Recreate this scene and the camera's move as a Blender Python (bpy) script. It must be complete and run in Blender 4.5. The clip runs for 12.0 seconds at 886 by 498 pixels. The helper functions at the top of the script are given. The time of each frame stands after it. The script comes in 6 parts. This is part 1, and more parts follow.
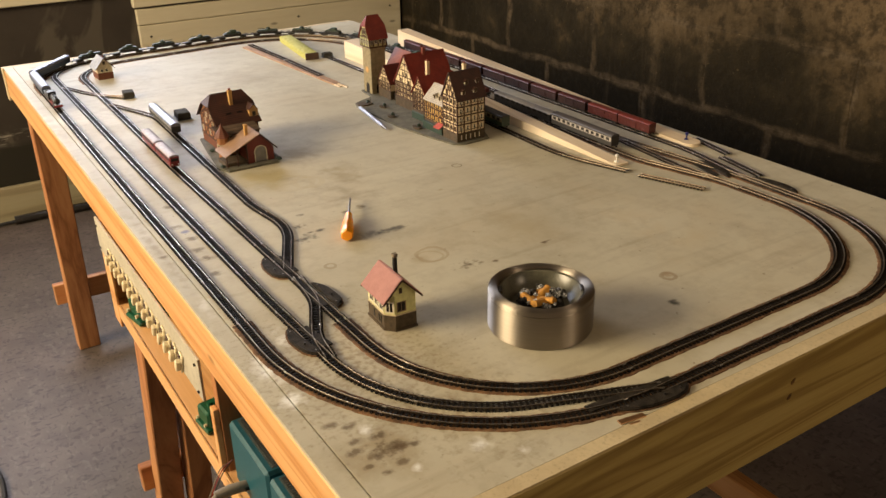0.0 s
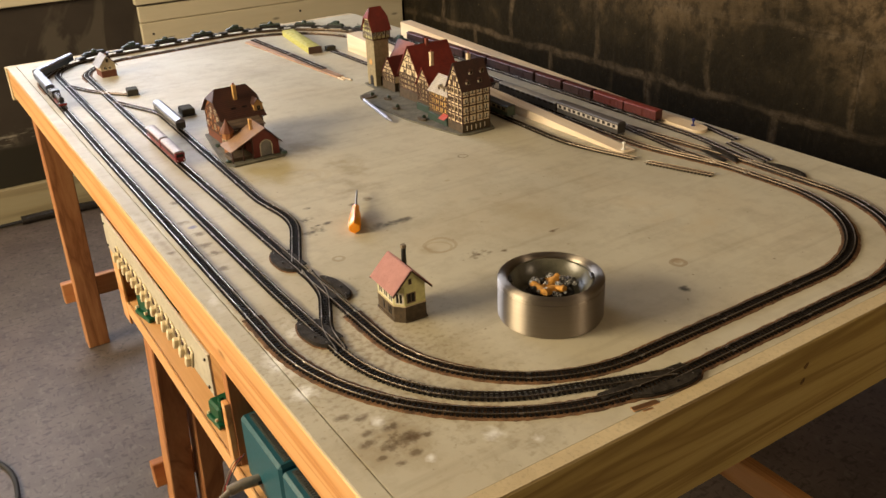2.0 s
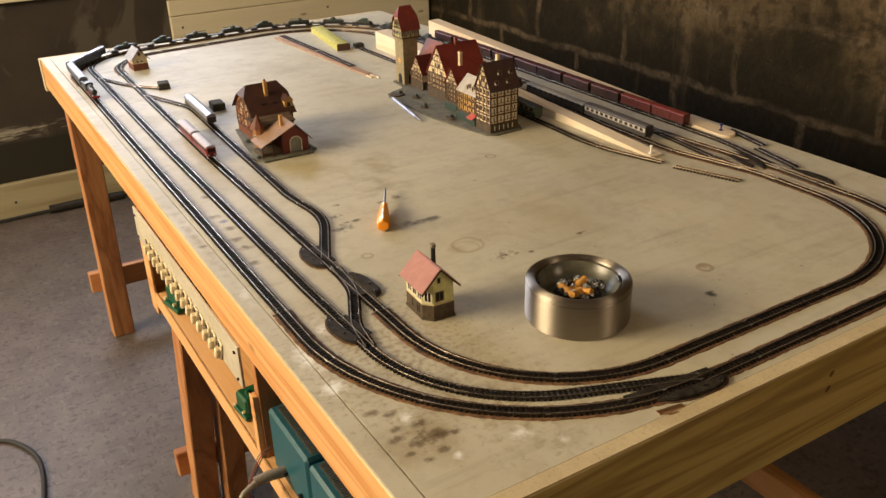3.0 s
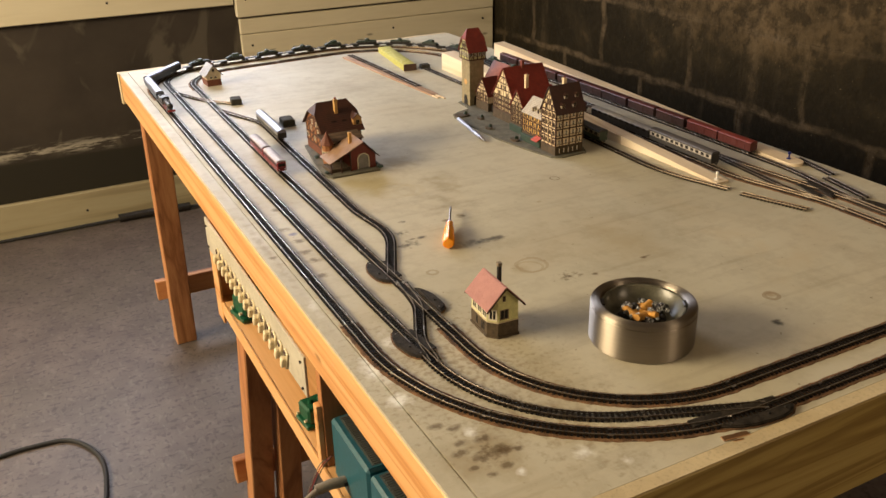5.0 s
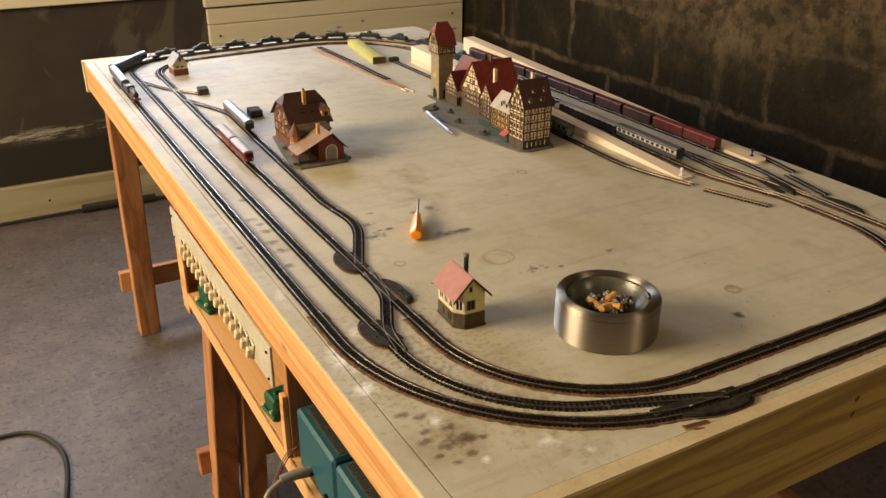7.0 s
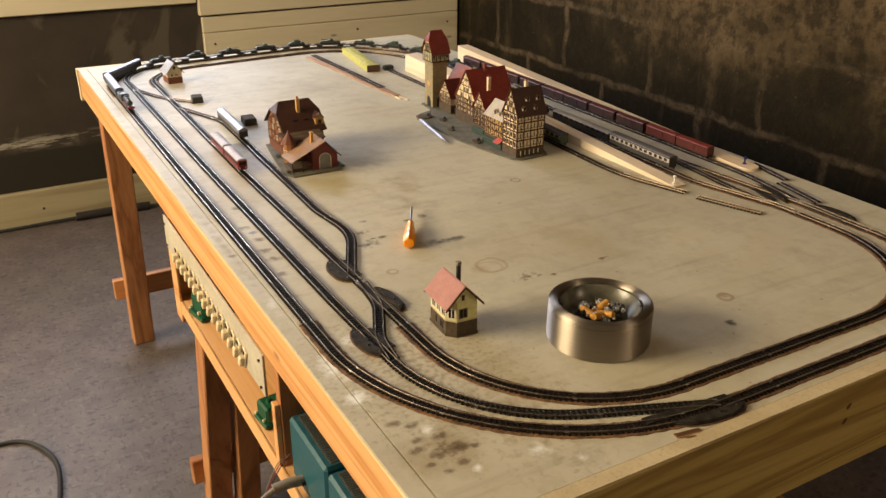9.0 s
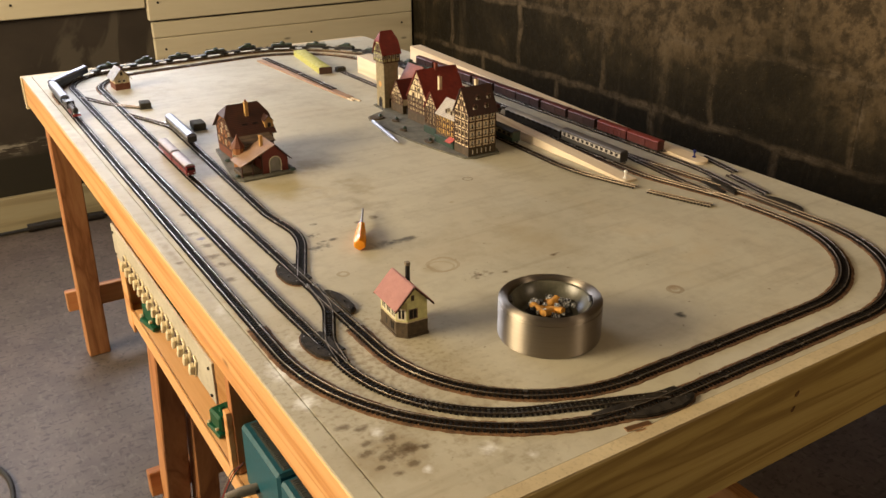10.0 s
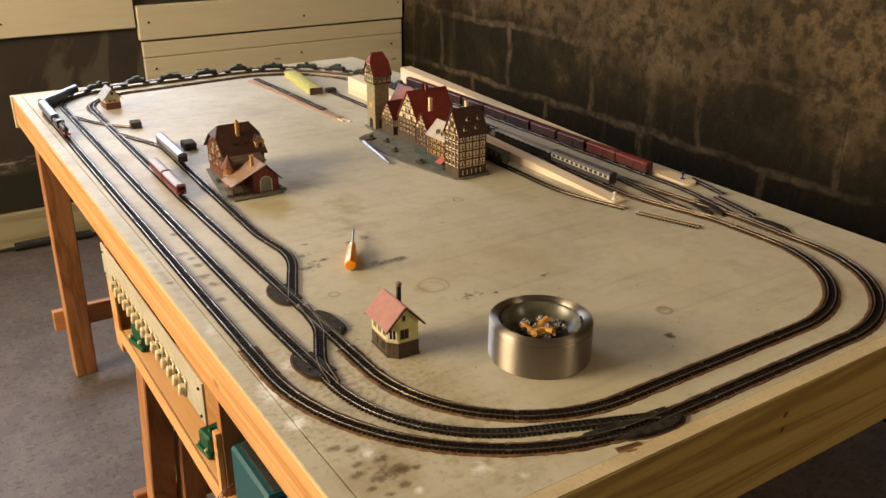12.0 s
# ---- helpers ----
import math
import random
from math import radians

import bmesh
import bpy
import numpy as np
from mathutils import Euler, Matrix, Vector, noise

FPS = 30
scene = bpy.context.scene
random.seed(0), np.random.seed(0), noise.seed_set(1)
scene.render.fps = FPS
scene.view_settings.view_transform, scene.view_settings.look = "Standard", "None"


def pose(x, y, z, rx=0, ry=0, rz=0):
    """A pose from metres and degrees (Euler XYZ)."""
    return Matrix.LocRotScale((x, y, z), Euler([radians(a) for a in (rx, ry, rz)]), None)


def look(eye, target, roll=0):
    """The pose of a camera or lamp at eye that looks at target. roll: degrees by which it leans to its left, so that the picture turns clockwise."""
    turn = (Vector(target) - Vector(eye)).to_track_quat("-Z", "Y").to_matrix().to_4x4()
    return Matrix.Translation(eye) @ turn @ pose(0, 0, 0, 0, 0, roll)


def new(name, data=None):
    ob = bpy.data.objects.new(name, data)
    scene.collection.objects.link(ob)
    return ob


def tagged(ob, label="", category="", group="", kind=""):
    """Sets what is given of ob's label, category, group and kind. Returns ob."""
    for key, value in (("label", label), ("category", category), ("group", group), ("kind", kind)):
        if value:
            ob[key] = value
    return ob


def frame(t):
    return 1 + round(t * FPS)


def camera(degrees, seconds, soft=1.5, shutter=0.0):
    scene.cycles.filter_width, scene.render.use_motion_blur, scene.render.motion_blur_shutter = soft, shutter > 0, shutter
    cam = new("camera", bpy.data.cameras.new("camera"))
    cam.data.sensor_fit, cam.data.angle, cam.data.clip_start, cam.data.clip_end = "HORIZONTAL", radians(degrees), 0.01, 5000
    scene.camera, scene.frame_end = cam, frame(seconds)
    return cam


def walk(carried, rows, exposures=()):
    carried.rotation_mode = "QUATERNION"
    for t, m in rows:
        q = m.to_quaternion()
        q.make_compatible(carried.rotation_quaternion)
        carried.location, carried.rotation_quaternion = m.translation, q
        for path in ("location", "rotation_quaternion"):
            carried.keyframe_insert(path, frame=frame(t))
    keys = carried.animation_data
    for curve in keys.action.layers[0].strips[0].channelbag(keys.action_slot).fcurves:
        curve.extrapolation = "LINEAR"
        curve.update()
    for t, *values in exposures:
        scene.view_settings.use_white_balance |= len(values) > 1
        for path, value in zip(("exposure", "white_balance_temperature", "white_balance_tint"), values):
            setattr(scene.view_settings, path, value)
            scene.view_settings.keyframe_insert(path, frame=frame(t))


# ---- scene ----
cam = camera(54.53, 12.0, soft=1.5)
PATH = [
    (0, (-0.2337, -0.4540, 1.2713), (0.7329, 1.0648, 0.4002), -1.09),
    (0.5, (-0.2347, -0.4516, 1.2710), (0.7341, 1.0636, 0.3960), -1.14),
    (1, (-0.2373, -0.4533, 1.2725), (0.7289, 1.0623, 0.3952), -1.14),
    (1.5, (-0.2380, -0.4515, 1.2678), (0.7296, 1.0657, 0.3950), -0.75),
    (2, (-0.2359, -0.4499, 1.2666), (0.7161, 1.0701, 0.3815), -2.31),
    (2.5, (-0.2463, -0.4468, 1.2670), (0.6997, 1.0727, 0.3748), -1.35),
    (3, (-0.2517, -0.4511, 1.2755), (0.6627, 1.0887, 0.3851), -1.62),
    (5, (-0.2747, -0.4569, 1.2805), (0.5449, 1.1600, 0.4357), -1.35),
    (5.5, (-0.2759, -0.4619, 1.2843), (0.5667, 1.1402, 0.4337), -0.72),
    (6, (-0.2809, -0.4604, 1.2834), (0.5939, 1.1255, 0.4351), 0.17),
    (6.5, (-0.2843, -0.4578, 1.2778), (0.5946, 1.1260, 0.4297), 0.78),
    (7, (-0.2778, -0.4627, 1.2767), (0.6064, 1.1149, 0.4228), 0.20),
    (9, (-0.2738, -0.4649, 1.2777), (0.6219, 1.1147, 0.4394), 0.27),
    (9.5, (-0.2687, -0.4690, 1.2759), (0.6489, 1.1061, 0.4531), 0.21),
    (10, (-0.2530, -0.4701, 1.2726), (0.7121, 1.0697, 0.4375), -0.29),
    (10.5, (-0.2509, -0.4725, 1.2775), (0.7499, 1.0505, 0.4536), 0.23),
    (11, (-0.2516, -0.4758, 1.2794), (0.7659, 1.0481, 0.4778), 0.44),
    (11.5, (-0.2561, -0.4740, 1.2796), (0.7508, 1.0626, 0.4889), 0.33),
    (12, (-0.2579, -0.4714, 1.2755), (0.7402, 1.0696, 0.4823), 0.21),
]
walk(cam, [(t, look(eye, aim, roll)) for t, eye, aim, roll in PATH])

# ---- world and light ----
world = bpy.data.worlds.new("world")
scene.world = world
world.use_nodes = True
wn = world.node_tree.nodes
sky = wn.new("ShaderNodeTexSky")
sky.sky_type = "NISHITA"
sky.sun_disc = False
sky.sun_elevation = radians(35)
sky.sun_rotation = radians(250)
wn["Background"].inputs[1].default_value = 0.06
world.node_tree.links.new(sky.outputs[0], wn["Background"].inputs[0])
scene.view_settings.exposure = 0.0


def area_lamp(name, eye, aim, sx, sy, watts, color):
    data = bpy.data.lights.new(name, "AREA")
    data.shape, data.size, data.size_y = "RECTANGLE", sx, sy
    data.energy, data.color = watts, color
    ob = new(name, data)
    ob.matrix_world = look(eye, aim)
    return ob


# daylight by the window in the far wall, over the cream boards
area_lamp("window_light", (0.02, 2.93, 1.53), (0.10, 1.2, 0.90), 1.60, 0.72, 41, (0.82, 0.84, 0.95))
# second cellar window, low warm evening light from the left
area_lamp("side_window_light", (-2.37, 1.25, 1.76), (0.0, 0.75, 0.8), 1.50, 0.70, 147, (1.0, 0.790, 0.490))
# added fill light behind the camera, under the ceiling, lifts near beam and floor
rear_fill = bpy.data.lights.new("rear_fill_light", "POINT")
rear_fill.energy, rear_fill.color, rear_fill.shadow_soft_size = 31, (1.0, 0.76, 0.50), 0.08
new("rear_fill_light", rear_fill).location = (1.45, -1.7, 2.05)


# ---- materials ----
TOP = 0.75


def node_mat(name, rough=0.6, metal=0.0, gloss=0.5):
    m = bpy.data.materials.new(name)
    m.use_nodes = True
    n = m.node_tree.nodes
    p = n["Principled BSDF"]
    p.inputs["Roughness"].default_value = rough
    p.inputs["Metallic"].default_value = metal
    p.inputs["Specular IOR Level"].default_value = gloss
    return m, n, m.node_tree.links, p


def ramp(n, links, source, stops):
    r = n.new("ShaderNodeValToRGB")
    e = r.color_ramp.elements
    while len(e) < len(stops):
        e.new(0.5)
    for el, (pos, col) in zip(e, stops):
        el.position, el.color = pos, (*col, 1)
    links.new(source, r.inputs[0])
    return r.outputs[0]


def noise_tex(n, links, scale, detail=4, rough=0.6, stretch=None, coord="Object", distortion=0.0):
    tc = n.new("ShaderNodeTexCoord")
    mp = n.new("ShaderNodeMapping")
    if stretch:
        mp.inputs["Scale"].default_value = stretch
    t = n.new("ShaderNodeTexNoise")
    t.inputs["Scale"].default_value = scale
    t.inputs["Detail"].default_value = detail
    t.inputs["Roughness"].default_value = rough
    t.inputs["Distortion"].default_value = distortion
    links.new(tc.outputs[coord], mp.inputs[0])
    links.new(mp.outputs[0], t.inputs["Vector"])
    return t.outputs["Fac"]


def mix_col(n, links, fac, a, b, mode="MIX"):
    x = n.new("ShaderNodeMix")
    x.data_type, x.blend_type = "RGBA", mode
    for sock, val in ((x.inputs[0], fac), (x.inputs[6], a), (x.inputs[7], b)):
        if isinstance(val, (int, float)):
            sock.default_value = val
        elif isinstance(val, tuple):
            sock.default_value = (*val, 1)
        else:
            links.new(val, sock)
    return x.outputs[2]


def add_bump(n, links, p, height, strength, distance):
    b = n.new("ShaderNodeBump")
    b.inputs["Strength"].default_value = strength
    b.inputs["Distance"].default_value = distance
    links.new(height, b.inputs["Height"])
    links.new(b.outputs[0], p.inputs["Normal"])


def surface(name, a, b, scale, rough=0.6, metal=0.0, fine=None, bump=0.15, dist=0.0005, stretch=None, c=None, vary=0.0, spread=0.14, gloss=0.5):
    """Two tones by a broad noise, a finer one over it, relief, and a little change from piece to piece."""
    m, n, links, p = node_mat(name, rough, metal, gloss)
    big = noise_tex(n, links, scale, 5, 0.6, stretch)
    col = ramp(n, links, big, [(0.5 - spread, a), (0.5 + spread, b)])
    small = noise_tex(n, links, fine or scale * 9, 3, 0.7, stretch)
    dark = c or tuple(v * 0.6 for v in a)
    col = mix_col(n, links, ramp(n, links, small, [(0.52, (0, 0, 0)), (0.75, (0.55, 0.55, 0.55))]), col, dark)
    if vary:
        info = n.new("ShaderNodeObjectInfo")
        hsv = n.new("ShaderNodeHueSaturation")
        mr = n.new("ShaderNodeMapRange")
        mr.inputs[3].default_value, mr.inputs[4].default_value = 1 - vary, 1 + vary
        links.new(info.outputs["Random"], mr.inputs[0])
        links.new(mr.outputs[0], hsv.inputs["Value"])
        links.new(col, hsv.inputs["Color"])
        col = hsv.outputs[0]
    links.new(col, p.inputs["Base Color"])
    add_bump(n, links, p, small, bump, dist)
    return m


def wood(name, a, b, c, axis, rough=0.55, scale=9.0, squeeze=0.06, knots=True, gloss_noise=True):
    """Pine: long grain along the axis given (0, 1, 2), growth bands and knots."""
    m, n, links, p = node_mat(name, rough)
    st = [1.0, 1.0, 1.0]
    st[axis] = squeeze
    grain = noise_tex(n, links, scale, 4, 0.55, tuple(st), distortion=1.2)
    w = n.new("ShaderNodeMath")
    w.operation = "MULTIPLY"
    links.new(grain, w.inputs[0])
    w.inputs[1].default_value = 9.0
    fr = n.new("ShaderNodeMath")
    fr.operation = "PINGPONG"
    links.new(w.outputs[0], fr.inputs[0])
    fr.inputs[1].default_value = 1.0
    col = ramp(n, links, fr.outputs[0], [(0.0, a), (0.62, b), (1.0, c)])
    fine = noise_tex(n, links, scale * 22, 3, 0.7, tuple(st))
    col = mix_col(n, links, ramp(n, links, fine, [(0.45, (0, 0, 0)), (0.8, (0.4, 0.4, 0.4))]), col, c)
    if knots:
        tc = n.new("ShaderNodeTexCoord")
        mp = n.new("ShaderNodeMapping")
        s2 = [9.0, 9.0, 9.0]
        s2[axis] = 3.2
        mp.inputs["Scale"].default_value = s2
        vor = n.new("ShaderNodeTexVoronoi")
        vor.inputs["Scale"].default_value = 1.0
        links.new(tc.outputs["Object"], mp.inputs[0])
        links.new(mp.outputs[0], vor.inputs["Vector"])
        col = mix_col(n, links, ramp(n, links, vor.outputs["Distance"], [(0.025, (0.8, 0.8, 0.8)), (0.06, (0, 0, 0))]), col, tuple(v * 0.35 for v in c))
    links.new(col, p.inputs["Base Color"])
    add_bump(n, links, p, fr.outputs[0], 0.12, 0.0006)
    return m


def metal(name, col, rough, scale=60, stretch=None, spread=0.25):
    m, n, links, p = node_mat(name, rough, 1.0)
    f = noise_tex(n, links, scale, 4, 0.6, stretch)
    links.new(ramp(n, links, f, [(0.3, tuple(v * (1 - spread) for v in col)), (0.7, col)]), p.inputs["Base Color"])
    r = n.new("ShaderNodeMapRange")
    r.inputs[3].default_value, r.inputs[4].default_value = rough * 0.7, rough * 1.4
    links.new(f, r.inputs[0])
    links.new(r.outputs[0], p.inputs["Roughness"])
    return m


M_PINE_LEFT = wood("orange_pine", (0.75, 0.43, 0.190), (0.70, 0.375, 0.150), (0.54, 0.245, 0.080), 1, 0.36, 12, 0.035)
M_PINE_NEAR = wood("yellow_pine", (0.49, 0.37, 0.130), (0.44, 0.32, 0.10), (0.27, 0.175, 0.048), 0, 0.5, 13, 0.05, knots=False)
M_PINE_LEG = wood("leg_pine", (0.50, 0.24, 0.10), (0.42, 0.18, 0.07), (0.28, 0.11, 0.04), 2, 0.55)
M_PINE_X = wood("brace_pine", (0.50, 0.25, 0.10), (0.42, 0.18, 0.07), (0.28, 0.11, 0.04), 0, 0.55)
M_PINE_PALE = wood("pale_pine", (0.77, 0.65, 0.50), (0.73, 0.60, 0.44), (0.63, 0.49, 0.33), 1, 0.6, 7, knots=False)
M_BOARD = wood("cream_boards", (0.64, 0.58, 0.435), (0.62, 0.56, 0.415), (0.54, 0.475, 0.335), 0, 0.6, 3, 0.1)
M_KNOT = surface("pine_knot", (0.07, 0.030, 0.010), (0.16, 0.075, 0.025), 160, 0.5)
# cream board colour darkened to hold the shade on the left base board
M_BASEBOARD = wood("shaded_board", (0.36, 0.315, 0.205), (0.34, 0.295, 0.185), (0.26, 0.215, 0.13), 0, 0.65, 3, 0.1)
M_STRIP = surface("raw_edge", (0.50, 0.40, 0.24), (0.60, 0.49, 0.30), 18, 0.75, fine=240, bump=0.3)
M_RAILTOP = metal("rail_top", (0.72, 0.67, 0.62), 0.34, 130, None, 0.6)
M_RAILSIDE = metal("rail_side", (0.14, 0.105, 0.075), 0.42, 60, None, 0.6)
M_RAILEDGE = metal("rail_edge", (0.30, 0.26, 0.22), 0.45, 60, None, 0.5)
M_SLEEPER = surface("sleeper", (0.006, 0.005, 0.0045), (0.016, 0.012, 0.010), 160, 0.7, gloss=0.18)
M_BED = surface("cork_bed", (0.080, 0.042, 0.020), (0.23, 0.12, 0.056), 90, 0.9, fine=500, bump=0.5)
M_PLATE = surface("turnout_plate", (0.012, 0.010, 0.008), (0.044, 0.036, 0.029), 150, 0.75, gloss=0.2, bump=0.6)


def steel_material():
    """Steel turned on a lathe: fine rings round its axis draw each gleam out upright."""
    m, n, links, p = node_mat("brushed_steel", 0.48, 1.0)
    rings = noise_tex(n, links, 90, 3, 0.6, (0.3, 0.3, 6.0))
    links.new(ramp(n, links, rings, [(0.30, (0.355, 0.315, 0.272)), (0.70, (0.38, 0.34, 0.295))]), p.inputs["Base Color"])
    tn = n.new("ShaderNodeTangent")
    tn.direction_type, tn.axis = "RADIAL", "Z"
    links.new(tn.outputs[0], p.inputs["Tangent"])
    p.inputs["Anisotropic"].default_value = 0.95
    p.inputs["Anisotropic Rotation"].default_value = 0.25
    return m


M_STEEL = steel_material()
M_COPPER = metal("dull_copper", (0.52, 0.30, 0.15), 0.45, 80)
M_DARK = surface("dark_metal", (0.015, 0.013, 0.012), (0.03, 0.025, 0.022), 60, 0.5, 0.3)


def stain(n, links, pos, centre, radius, squash, freq, cut):
    """A ragged blot round a place on the board, 0 to 1."""
    sub = n.new("ShaderNodeVectorMath")
    sub.operation = "SUBTRACT"
    links.new(pos, sub.inputs[0])
    sub.inputs[1].default_value = (*centre, 0)
    mul = n.new("ShaderNodeVectorMath")
    mul.operation = "MULTIPLY"
    links.new(sub.outputs[0], mul.inputs[0])
    mul.inputs[1].default_value = (1 / radius, squash / radius, 0)
    ln = n.new("ShaderNodeVectorMath")
    ln.operation = "LENGTH"
    links.new(mul.outputs[0], ln.inputs[0])
    fall = n.new("ShaderNodeMapRange")
    fall.inputs[1].default_value, fall.inputs[2].default_value = 1.0, 0.0
    links.new(ln.outputs["Value"], fall.inputs[0])
    f = n.new("ShaderNodeTexNoise")
    f.inputs["Scale"].default_value, f.inputs["Detail"].default_value = freq, 5
    links.new(pos, f.inputs["Vector"])
    pr = n.new("ShaderNodeMath")
    pr.operation = "MULTIPLY"
    links.new(fall.outputs[0], pr.inputs[0])
    links.new(f.outputs["Fac"], pr.inputs[1])
    st = n.new("ShaderNodeMapRange")
    st.inputs[1].default_value, st.inputs[2].default_value = cut, cut + 0.24
    links.new(pr.outputs[0], st.inputs[0])
    return st.outputs[0]


def ring_stain(n, links, pos, centre, radius, width):
    """A thin broken ring, as left by a wet foot, 0 to 1."""
    sub = n.new("ShaderNodeVectorMath")
    sub.operation = "DISTANCE"
    links.new(pos, sub.inputs[0])
    sub.inputs[1].default_value = (*centre, TOP)
    wob = n.new("ShaderNodeTexNoise")
    wob.inputs["Scale"].default_value, wob.inputs["Detail"].default_value = 45, 4
    links.new(pos, wob.inputs["Vector"])
    off = n.new("ShaderNodeMath")
    off.operation = "MULTIPLY_ADD"
    links.new(wob.outputs["Fac"], off.inputs[0])
    off.inputs[1].default_value = radius * 0.5
    links.new(sub.outputs["Value"], off.inputs[2])
    dif = n.new("ShaderNodeMath")
    dif.operation = "COMPARE"
    links.new(off.outputs[0], dif.inputs[0])
    dif.inputs[1].default_value, dif.inputs[2].default_value = radius * 1.25, width
    return dif.outputs[0]


